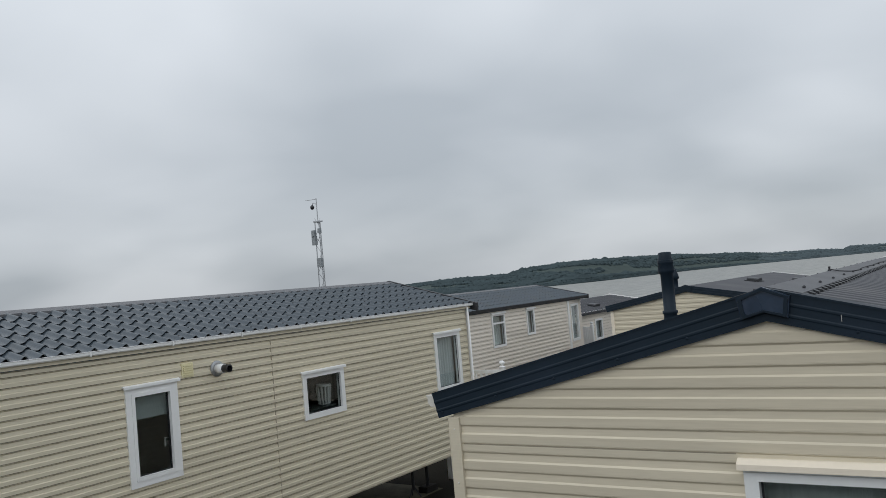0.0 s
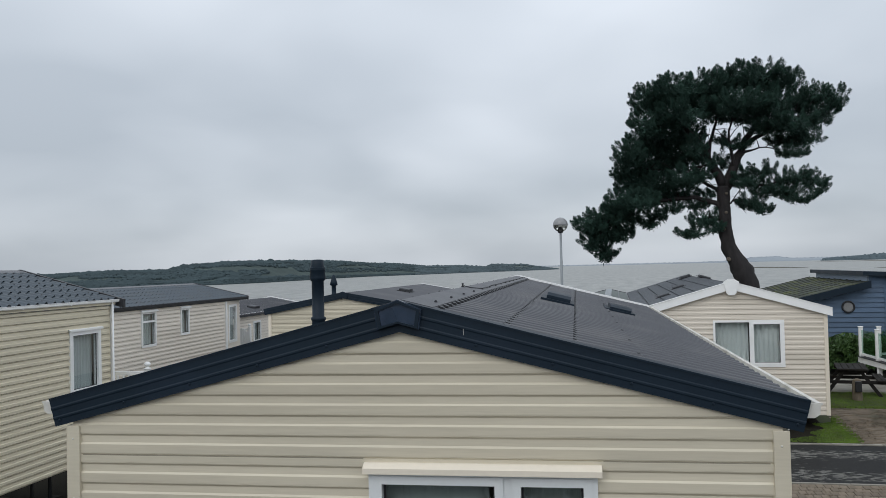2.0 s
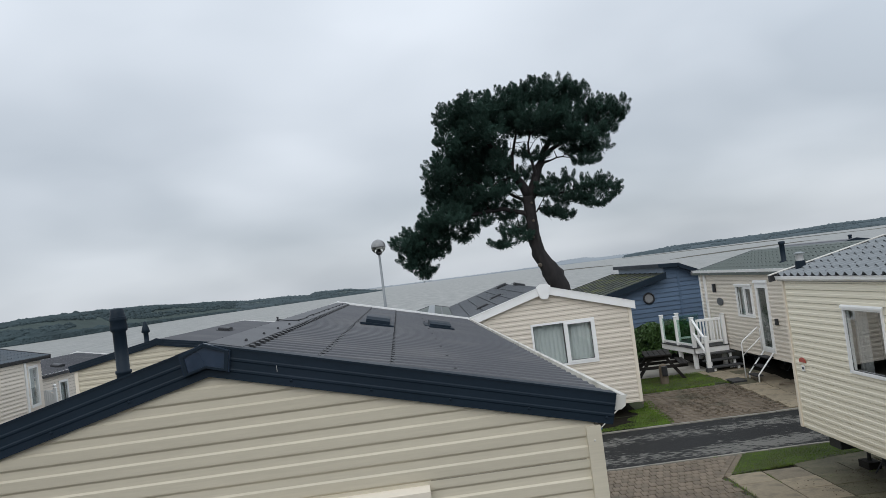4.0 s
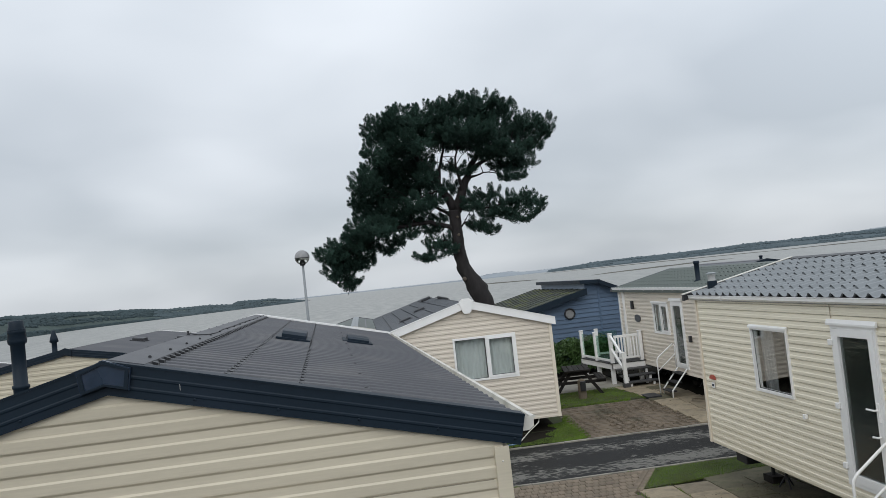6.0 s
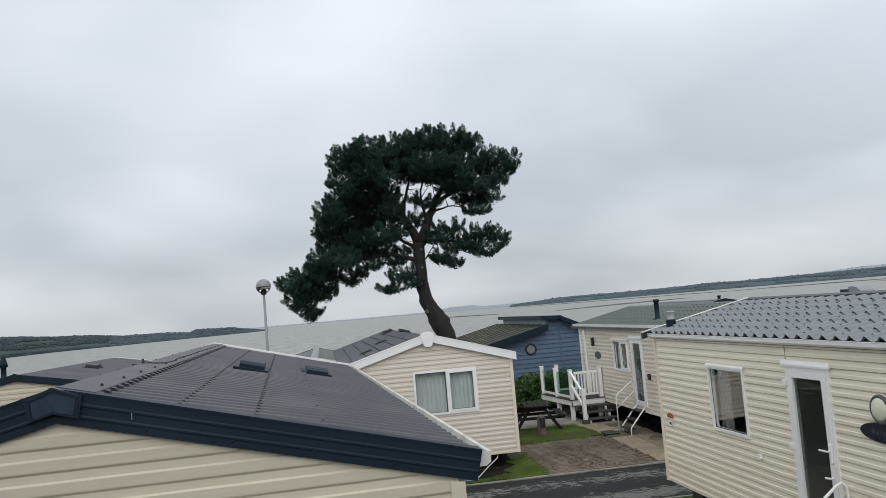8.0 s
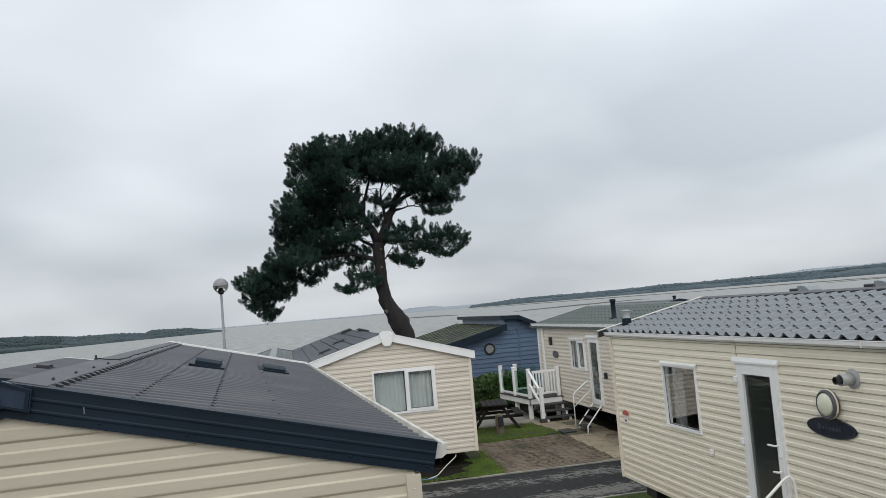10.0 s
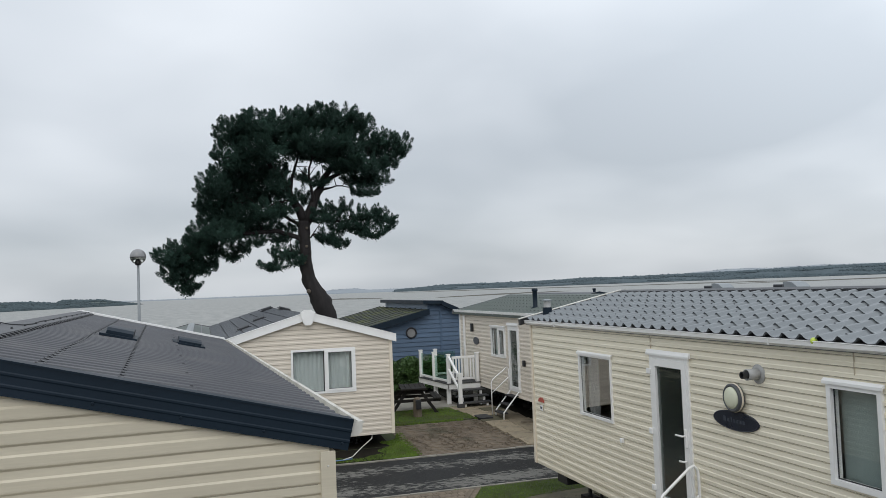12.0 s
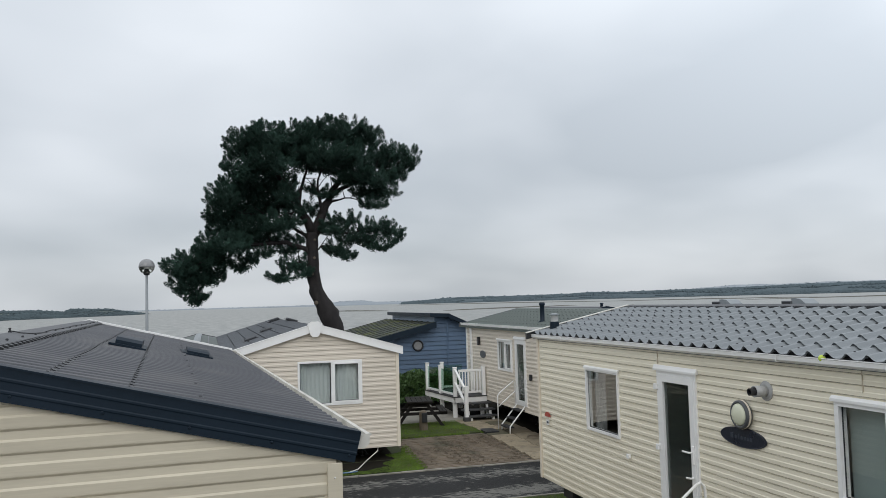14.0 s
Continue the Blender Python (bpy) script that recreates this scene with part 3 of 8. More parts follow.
def window(van, side, plane, u0, u1, v0, v1, tilt=0.0, splits=(), hood=None, curtains=(), frame_w=0.055, sashes=(), label="white plastic framed window", hood_mat=None, glass=None, body=None):
    """A framed window in an opening: frame, mullions, sashes, panes, drip hood, curtains inside."""
    mp, body = wall_map(side, plane), body or M_WHITE
    bm = ring(bmesh.new(), mp, u0, u1, v0, v1, frame_w, -0.06, 0.034)
    for s in splits:
        q = [(s - 0.022, v0 + frame_w), (s + 0.022, v0 + frame_w), (s + 0.022, v1 - frame_w), (s - 0.022, v1 - frame_w)]
        hexa(bm, [mp(u, v, -0.05) for u, v in q] + [mp(u, v, 0.032) for u, v in q])
    win = part("window", bm, body, van, label)
    edges = [u0 + frame_w, *splits, u1 - frame_w]
    for k, (a, b) in enumerate(zip(edges, edges[1:])):
        a, b = a + (0.022 if k else 0), b - (0.022 if k < len(splits) else 0)
        g = 0.0
        if k in sashes:
            g = 0.042
            part("sash", ring(bmesh.new(), mp, a, b, v0 + frame_w, v1 - frame_w, g, -0.03, 0.042), body, win)
        q = [(a + g, v0 + frame_w + g), (b - g, v0 + frame_w + g), (b - g, v1 - frame_w - g), (a + g, v1 - frame_w - g)]
        bm = bmesh.new()
        lean = lambda v: (v - v0) * tilt
        hexa(bm, [mp(u, v, -0.02 + lean(v)) for u, v in q] + [mp(u, v, -0.012 + lean(v)) for u, v in q])
        p = part("pane", bm, glass or M_GLASS, win, "clear glass pane")
        p.visible_shadow = False
        bm = ring(bmesh.new(), mp, q[0][0], q[1][0], q[0][1], q[2][1], 0.010, -0.012, -0.004)
        part("gasket", bm, M_BLACK, win, "black rubber gasket")
    if hood:
        e, h, dep = hood
        prof = [(0.0, v1 + h), (dep * 0.35, v1 + h), (dep, v1 + 0.016), (dep, v1 - 0.012), (dep - 0.008, v1 - 0.012), (dep - 0.010, v1 + 0.006), (0.0, v1 + 0.006)]
        bm = sweep(bmesh.new(), lambda u: [mp(u, v, d + 0.016) for d, v in prof], [u0 - e, u1 + e])
        part("drip_hood", bm, hood_mat or M_WHITE, win)
    for a, b, c, d, waves, cm in curtains:
        part("curtain", curtain_bm(mp, a, b, c, d, -0.11, waves), cm, win, "hanging curtain behind the glass")
    return win


def gutter(van, side, x, y0, y1, z, brackets, mat_=None, k=1.0, kz=None):
    """An eaves gutter with a rolled lip, stop ends and clips; x is its inner edge."""
    s = 1 if side == "+x" else -1
    prof = [(0.0, 0.055), (0.0, -0.002), (0.018, -0.022), (0.055, -0.022), (0.075, -0.002), (0.078, 0.045), (0.086, 0.052), (0.084, 0.060), (0.070, 0.056),
            (0.068, 0.004), (0.052, -0.014), (0.020, -0.014), (0.007, 0.004), (0.007, 0.055)]
    kz = kz or k
    prof = [(a * k, b * kz) for a, b in prof]
    g = part("gutter", sweep(bmesh.new(), lambda y: [(x + s * a, y, z + b) for a, b in prof], [y0, y1]), mat_ or M_WHITE, van, "white plastic eaves gutter")
    cap = [(-0.002, 0.056), (-0.002, -0.004), (0.017, -0.025), (0.057, -0.025), (0.078, -0.004), (0.081, 0.045), (0.089, 0.052), (0.087, 0.062)]
    cap = [(a * k, b * kz) for a, b in cap]
    for ya, yb in ((y0 - 0.006, y0 - 0.0005), (y1 + 0.0005, y1 + 0.006)):
        part("stop_end", sweep(bmesh.new(), lambda y: [(x + s * a, y, z + b) for a, b in cap], [ya, yb]), mat_ or M_WHITE, g)
    for y in brackets:
        bm = boxed(min(x, x + s * 0.091 * k), max(x, x + s * 0.091 * k), y - 0.009, y + 0.009, z - 0.028 * kz, z - 0.023 * kz)
        box(bm, min(x + s * 0.0865 * k, x + s * 0.091 * k), max(x + s * 0.0865 * k, x + s * 0.091 * k), y - 0.009, y + 0.009, z - 0.023 * kz, z + 0.058 * kz)
        part("gutter_clip", bm, mat_ or M_WHITE, g)
    return g


def rake(bm, cx, half, ridge, slope, y0, y1, h_top, h_bot, side, inner=0.0, ribs=True):
    """One sloping barge board of a gable: from the tip in to the ridge."""
    z = lambda a: ridge - slope * a
    a0, a1 = inner, half
    prof = [(y1, h_bot), (y0, h_bot)]
    if ribs:
        H = h_top - h_bot
        for f in (0.30, 0.66):
            prof += [(y0, h_bot + H * f - 0.010), (y0 - 0.0030, h_bot + H * f - 0.004), (y0 - 0.0030, h_bot + H * f + 0.004), (y0, h_bot + H * f + 0.010)]
    prof += [(y0, h_top), (y1, h_top)]
    cut = 0.24 if ribs else 0.0       # the tip is cut back towards its foot
    at = lambda a, h: a + (cut * h if a == a1 else 0.0)
    return sweep(bm, lambda a: [(cx + side * at(a, h), y, z(at(a, h)) + h) for y, h in prof], [a0, a1])


def tile_bm(w, length, amp=0.052, lip=0.024, n=16, eave=False, wave=False):
    """One pressed tile: x along the eave, y up the slope, z out; a broad pan and a steep-sided roll."""
    bm = bmesh.new()
    def prof(f):
        c = 0.5 - 0.5 * math.cos(2 * math.pi * (f - (0.05 if wave else 0.03) * math.sin(2 * math.pi * f)))
        return amp * c ** (1.25 if wave else 1.7)
    lo, hi, front = [], [], []
    for i in range(n + 1):
        f = i / n
        x, z = f * w, prof(f)
        front.append(bm.verts.new((x, 0.004, z + lip - 0.010)) if eave else bm.verts.new((x, 0.014, z - 0.007)))
        lo.append(bm.verts.new((x, -0.012, z + lip)))
        hi.append(bm.verts.new((x, length + 0.004, z)))
    for i in range(n):
        bm.faces.new((front[i], front[i + 1], lo[i + 1], lo[i]))
        bm.faces.new((lo[i], lo[i + 1], hi[i + 1], hi[i]))
    return bm


def tiled_slope(van, roof, side, cx, half, ridge, slope, y0, y1, cols, rows, material, limit=None, amp=0.052, lip=0.030, comb=True, wave=False):
    """Courses of pressed tiles on one slope; those past the limit join into one part."""
    ang = math.atan(slope)
    length = half / math.cos(ang)
    w, L = (y1 - y0) / cols, (length - 0.10) / rows
    me_eave, me_up = (mesh_of("roof_tile", tile_bm(w, L, amp, lip, eave=e, wave=wave), material) for e in (True, False))
    s = 1 if side == "+x" else -1
    rest = bmesh.new()
    for r in range(rows):
        me = me_up if r else me_eave
        for c in range(cols):
            a = (length - L * r) * math.cos(ang)
            org = Vector((cx + s * a, (y0 + c * w) if s > 0 else (y0 + (c + 1) * w), ridge - slope * a + 0.004))
            ex = Vector((0, 1 if s > 0 else -1, 0))
            ey = Vector((-s * math.cos(ang), 0, math.sin(ang)))
            ez = ex.cross(ey)
            m = Matrix((ex, ey, ez)).transposed().to_4x4()
            m.translation = org
            if limit is None or limit(org.y):
                piece("roof_tile", me, roof, m)
            else:
                b = rest
                start = len(b.verts)
                b.from_mesh(me)
                b.verts.ensure_lookup_table()
                bmesh.ops.transform(b, matrix=m, verts=b.verts[start:])
    # black comb that closes the eaves hollows, their shade put into its colour
    bm = bmesh.new()
    face = tile_bm(w, L, amp, lip, eave=True, wave=wave)
    face.verts.ensure_lookup_table()
    line = [(v.co.x, v.co.z) for v in face.verts if abs(v.co.y + 0.012) < 1e-6]
    face.free()
    a = length * math.cos(ang) - 0.055
    top, low = [], []
    for c in range(cols):
        for x, z in line[:-1] if c < cols - 1 else line:
            y = (y0 + c * w + x) if s > 0 else (y1 - c * w - x)
            top.append(bm.verts.new((cx + s * a, y, ridge - slope * a + z + lip * 0.5 - 0.012)))
            low.append(bm.verts.new((cx + s * a, y, ridge - slope * a - 0.05)))
    for k in range(len(top) - 1):
        bm.faces.new((top[k], top[k + 1], low[k + 1], low[k]))
    if comb:
        part("eaves_comb", bm, M_BLACK, roof, "black comb standing in for shade in the tile hollows")
    else:
        bm.free()
    if len(rest.verts):
        tagged(part("tile_covering", rest, material, roof), kind="stuff")
    else:
        rest.free()


def roof_deck(van, cx, half, ridge, slope, y0, y1, thick=0.06, material=None):
    """The two sloping decks of a gable roof."""
    out = []
    for s in (1, -1):
        bm = bmesh.new()
        q = [(cx, ridge), (cx + s * half, ridge - slope * half)]
        hexa(bm, [(q[0][0], y0, q[0][1] - thick), (q[1][0], y0, q[1][1] - thick), (q[1][0], y1, q[1][1] - thick), (q[0][0], y1, q[0][1] - thick),
                  (q[0][0], y0, q[0][1]), (q[1][0], y0, q[1][1]), (q[1][0], y1, q[1][1]), (q[0][0], y1, q[0][1])])
        out.append(part("roof_slope", bm, material or M_ROOF_A, van))
    return out


def ridge_cap(van, cx, ridge, slope, w, y0, y1, material, h=0.03):
    bm = bmesh.new()
    t = 0.006
    sweep(bm, lambda y: [(cx - w, y, ridge - slope * w + h), (cx, y, ridge + h), (cx + w, y, ridge - slope * w + h),
                         (cx + w, y, ridge - slope * w + h - 0.03), (cx + w - 0.01, y, ridge - slope * w + h - t - 0.024), (cx, y, ridge + h - t), (cx - w + 0.01, y, ridge - slope * w + h - t - 0.024), (cx - w, y, ridge - slope * w + h - 0.03)], [y0, y1])
    return part("ridge_cap", bm, material, van)


def shell(van, x0, x1, y0, y1, zb, ze, ridge, cx, side_mat, near=(), far=(), left=(), right=(), first=None, clad=("near", "left", "right"), gable_drop=0.06, panels=(), pitch=PITCH):
    """Floor, four walls and two gables of a caravan."""
    slope = (ridge - ze) / (x1 - cx)
    part("floor", boxed(x0 + 0.08, x1 - 0.08, y0 + 0.08, y1 - 0.08, zb, zb + 0.10), M_BLACK, van, "dark underfloor and chassis board")
    top = ze
    con = lambda c: (lambda z: c)
    glo = lambda z: x0 if z <= ze else cx - max(0.0, (ridge - z) / slope) * (cx - x0) / (x1 - cx)
    ghi = lambda z: x1 if z <= ze else cx + max(0.0, (ridge - z) / slope)
    plans = {"near": ("-y", y0, glo, ghi, ridge - gable_drop, near), "far": ("+y", y1, glo, ghi, ridge - gable_drop, far),
             "left": ("-x", x0, con(y0 + 0.07), con(y1 - 0.07), top, left), "right": ("+x", x1, con(y0 + 0.07), con(y1 - 0.07), top, right)}
    for key, (side, plane, lo, hi, z1, ops) in plans.items():
        if key in clad:
            for za, zz, fst, pt in (panels if panels and key == "near" else ((zb, z1, first, pitch),)):
                clad_wall(van, side, plane, lo, hi, max(za, zb), min(zz, z1), ops, side_mat, fst, pt)
        else:
            mp = wall_map(side, plane)
            bm = bmesh.new()
            lv = [zb, ze, z1] if key in ("near", "far") else [zb, z1]
            for a, b in zip(lv, lv[1:]):
                if b - a < 1e-3:
                    continue
                q = [(lo(a), a), (hi(a), a), (hi(b), b), (lo(b), b)]
                hexa(bm, [mp(u, v, -0.07) for u, v in q] + [mp(u, v, 0) for u, v in q])
            part("wall", bm, side_mat, van)
    return slope


def corner_trim(van, x, y, sx, sy, z0, z1, material, w=0.046):
    """An L-shaped corner bead."""
    bm = bmesh.new()
    t = 0.028
    box(bm, min(x + sx * t, x - sx * w), max(x + sx * t, x - sx * w), min(y, y + sy * t), max(y, y + sy * t), z0, z1, bevel=0.003)
    box(bm, min(x, x + sx * t), max(x, x + sx * t), min(y, y - sy * w), max(y, y - sy * w), z0, z1, bevel=0.003)
    return part("corner_trim", bm, material, van)


def dome_mesh(name, r, h, material, sides=8):
    bm = lathe(bmesh.new(), (0, 0, 0), [(r, 0), (r, h * 0.5), (r * 0.55, h)], sides)
    return mesh_of(name, bm, material)


def roof_vent(van, x, y, z, slope, s, w=0.36, d=0.24, h=0.09, material=None):
    """A low box vent with a curved lid, on the slope that falls to side s."""
    bm = bmesh.new()
    prof = [(-w / 2, -0.03), (w / 2, -0.03), (w / 2, h * 0.6), (w * 0.40, h * 0.92), (0, h), (-w * 0.40, h * 0.92), (-w / 2, h * 0.6)]
    ang = s * math.atan(slope)
    ca, sa = math.cos(ang), math.sin(ang)
    sweep(bm, lambda dx: [(x + dx * ca + b * sa, y + a, z - dx * sa + b * ca) for a, b in prof], [-d / 2, d / 2])
    v = part("roof_vent", bm, material or M_NAVY, van, "low box roof vent", False)
    bm = bmesh.new()
    sweep(bm, lambda dx: [(x + dx * ca + b * sa, y + a, z - dx * sa + b * ca) for a, b in [(-w / 2 - 0.04, -0.005), (w / 2 + 0.04, -0.005), (w / 2 + 0.04, 0.014), (-w / 2 - 0.04, 0.014)]], [-d / 2 - 0.05, d / 2 + 0.04])
    part("flashing", bm, material or M_NAVY, v)
    return v


def bracket_legs(van, x0, x1, y0, y1, zb, ys):
    """Axle stands on blocks under the chassis."""
    for y in ys:
        for x in (x0 + 0.75, x1 - 0.75):
            g = ground_z(y)
            bm = boxed(x - 0.10, x + 0.10, y - 0.16, y + 0.16, g, g + 0.12, bevel=0.008)
            p = part("support_block", bm, M_OLDWOOD, van, "dark timber block under the chassis")
            bm = tube(bmesh.new(), [(x, y, g + 0.115), (x, y, zb + 0.05)], [0.032, 0.022], 8)
            part("axle_stand", bm, M_BLACK, p)
            jack = part("screw_jack", tube(bmesh.new(), [(x, y - 0.42, g + 0.14), (x, y - 0.42, zb + 0.03)], [0.028, 0.02], 8), M_BLACK, van, "black screw jack on splayed feet")
            for a in (0.4, 2.5, 4.6):
                part("jack_foot", tube(bmesh.new(), [(x, y - 0.42, g + 0.22), (x + 0.13 * math.cos(a), y - 0.42 + 0.13 * math.sin(a), g + 0.01)], [0.014, 0.012], 6), M_BLACK, jack)
                part("foot_pad", boxed(x + 0.13 * math.cos(a) - 0.03, x + 0.13 * math.cos(a) + 0.03, y - 0.45 + 0.13 * math.sin(a), y - 0.39 + 0.13 * math.sin(a), g - 0.005, g + 0.012), M_BLACK, jack)
    for x in (x0 + 0.75, x1 - 0.75):
        part("chassis_beam", boxed(x - 0.03, x + 0.03, y0 + 0.3, y1 - 0.3, zb - 0.09, zb + 0.02), M_BLACK, van)


def light_stop(van, x, y0, y1, zb):
    """Added dark boards, unseen on a caravan's far side, that keep light out from under it."""
    n = max(2, int((y1 - y0) / 1.2))
    for i in range(n):
        a, b = y0 + (y1 - y0) * i / n + 0.01, y0 + (y1 - y0) * (i + 1) / n - 0.01
        part("skirt_board", boxed(x - 0.015, x + 0.015, a, b, ground_z((a + b) / 2) - 0.06, zb + 0.03), M_OLDWOOD, van, "added unseen board keeping light out from under the caravan")


# ---------------------------------------------------------------- ground, lane, water, far shore
def ground_sheet():
    """Site, bank and sea bed in one sheet."""
    bm = bmesh.new()
    xs = [-900, -300, -120, -60, -40, -25, -15, -8, -4, 0, 4, 8, 12, 18, 28, 45, 70, 140, 320, 900]
    ys = [-300, -80, -30, -12, -4, 2, 8, 12, 14.4, 15.8, 17.2, 18.3, 19.4, 20.5, 24, 30, 40, 52, 64, 80, 110, 300]
    rows = []
    for y in ys:
        row = []
        for x in xs:
            z = ground_z(y) - 0.03
            if y > 52:
                z = max(-9.5, z - (y - 52) * 0.35)
            row.append(bm.verts.new((x, y, z)))
        rows.append(row)
    for a, b in zip(rows, rows[1:]):
        for k in range(len(a) - 1):
            bm.faces.new((a[k], a[k + 1], b[k + 1], b[k]))
    ob = solo("ground", bm, M_SOIL, (0, 0, 0), "damp dark soil of the holiday park running down to the shore", "ground", kind="structure")
    return ob


ground = ground_sheet()
bm = bmesh.new()
rings = []
for r in (30, 120, 400, 1200, 2600, 4700):
    rings.append([bm.verts.new((r * math.sin(a), r * math.cos(a), -8.0)) for a in (2 * math.pi * k / 72 for k in range(72))])
for a, b in zip(rings, rings[1:]):
    for k in range(72):
        bm.faces.new((a[k], a[(k + 1) % 72], b[(k + 1) % 72], b[k]))
bm.faces.new(rings[0])
water = solo("water", bm, M_WATER, (0, 0, -8), "rippled grey harbour water under an overcast sky", "water", kind="structure")


def interp(table, a):
    for (a0, v0), (a1, v1) in zip(table, table[1:]):
        if a0 <= a <= a1:
            f = (a - a0) / (a1 - a0)
            return v0 + (v1 - v0) * f
    return table[0][1] if a < table[0][0] else table[-1][1]


def far_shore(name, az0, az1, dist, crest, depth, material, label, steps, clumps, clump_r, clump_mat):
    """Rising wooded land at the water's far side; crest heights over azimuths in degrees."""
    bm = bmesh.new()
    rows = []
    for i in range(steps + 1):
        az = az0 + (az1 - az0) * i / steps
        s, c = math.sin(radians(az)), math.cos(radians(az))
        d, h = interp(dist, az), interp(crest, az) + 8
        col = []
        for f, g in ((0, -0.3), (0.03, 0.10), (0.15, 0.22), (0.4, 0.5), (0.7, 0.8), (1.0, 0.92), (1.3, 0.4)):
            n = 1 + 0.10 * noise.noise((az * 0.9, f * 6, 1.0)) + 0.05 * noise.noise((az * 4, f * 12, 4.0))
            r = d + depth * f
            col.append(bm.verts.new((s * r, c * r, -8 + h * g * n)))
        rows.append(col)
    for a, b in zip(rows, rows[1:]):
        for k in range(len(a) - 1):
            bm.faces.new((a[k], a[k + 1], b[k + 1], b[k]))
    land = solo(name, bm, material, (0, 0, -8), label, "hill", kind="structure", smooth=True)
    bm = bmesh.new()
    rnd = random.Random(len(name) + steps)
    ico = bmesh.new()
    bmesh.ops.create_icosphere(ico, subdivisions=1, radius=1.0)
    base = [v.co.copy() for v in ico.verts]
    faces = [[v.index for v in f.verts] for f in ico.faces]
    ico.free()
    verts, polys = [], []
    for _ in range(clumps):
        az = rnd.uniform(az0 + 0.2, az1 - 0.2)
        f = rnd.choice((rnd.random() ** 2 * 0.2, rnd.uniform(0.1, 1.05), rnd.uniform(0.75, 1.05)))
        if f < 0.62 and noise.noise((az * 0.35, f * 5.0, 7.3)) < 0.02 and f > 0.05:
            continue
        s, c = math.sin(radians(az)), math.cos(radians(az))
        d, h = interp(dist, az), interp(crest, az) + 8
        g = interp(((0, 0.0), (0.03, 0.10), (0.15, 0.22), (0.4, 0.5), (0.7, 0.8), (1.0, 0.92), (1.3, 0.4)), f)
        r = clump_r * rnd.uniform(0.5, 1.25) * (0.6 if f < 0.05 else 1)
        if rnd.random() < 0.015:
            r *= 1.5
        q = Vector((s * (d + depth * f), c * (d + depth * f), -8 + h * g + r * 0.15))
        start = len(verts)
        for b in base:
            w = 1 + 0.25 * noise.noise(b * 2.3 + q * 0.13)
            verts.append((q.x + b.x * r * w * 1.2, q.y + b.y * r * w, q.z + b.z * r * w * 0.85))
        polys += [[start + k for k in fc] for fc in faces]
    bm.free()
    me = bpy.data.meshes.new("far_trees")
    me.from_pydata(verts, [], polys)
    me.materials.append(clump_mat)
    ob = new("far_trees", me)
    tagged(ob, "dense dark woodland canopy on the far shore", "woodland", kind="stuff")
    return land


def crest_of(eye, far, angles):
    """Heights of a skyline from its elevations in degrees, over azimuths, at its distance."""
    return tuple((az, eye + (interp(far, az) + 200) * math.tan(radians(el))) for az, el in angles)


ISLAND = ((-60, 760), (-34, 760), (-27, 800), (-24, 860), (-20.6, 1010), (-17, 1220), (-13, 1340), (-9, 1520), (-5, 1720), (-3.6, 1900))
SKYLINE = crest_of(3.7, ISLAND, ((-60, -0.1), (-44, -0.1), (-38.4, 0.05), (-36.4, 0.14), (-34, 0.24), (-30.5, 0.22), (-29.2, 0.56), (-26, 0.74), (-22.5, 0.72), (-19, 0.62), (-17, 0.42), (-15, 0.33), (-13, 0.08), (-10.5, 0.05), (-8.8, -0.10), (-8.4, 0.10), (-6.1, 0.02), (-4.9, -0.2), (-3.6, -0.4)))
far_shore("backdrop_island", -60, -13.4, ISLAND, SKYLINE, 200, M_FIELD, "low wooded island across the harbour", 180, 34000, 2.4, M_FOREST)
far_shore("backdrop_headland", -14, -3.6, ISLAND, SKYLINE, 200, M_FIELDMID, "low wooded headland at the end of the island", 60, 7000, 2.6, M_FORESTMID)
EAST = ((13, 3500), (30, 3300), (45, 2900), (62, 2700))
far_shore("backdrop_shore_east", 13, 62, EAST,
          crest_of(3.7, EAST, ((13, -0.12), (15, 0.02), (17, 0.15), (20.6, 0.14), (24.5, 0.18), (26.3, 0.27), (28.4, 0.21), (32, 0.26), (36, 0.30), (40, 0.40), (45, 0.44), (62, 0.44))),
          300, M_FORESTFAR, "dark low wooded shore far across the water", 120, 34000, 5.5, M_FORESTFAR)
HILLS = ((-6, 4100), (62, 4100))
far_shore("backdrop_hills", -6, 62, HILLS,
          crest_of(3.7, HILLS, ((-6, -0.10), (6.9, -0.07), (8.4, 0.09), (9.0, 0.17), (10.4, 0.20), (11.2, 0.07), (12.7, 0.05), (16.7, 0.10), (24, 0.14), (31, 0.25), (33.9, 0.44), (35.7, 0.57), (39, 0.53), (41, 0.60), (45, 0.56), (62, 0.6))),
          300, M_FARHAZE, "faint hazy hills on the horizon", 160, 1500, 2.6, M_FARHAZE)


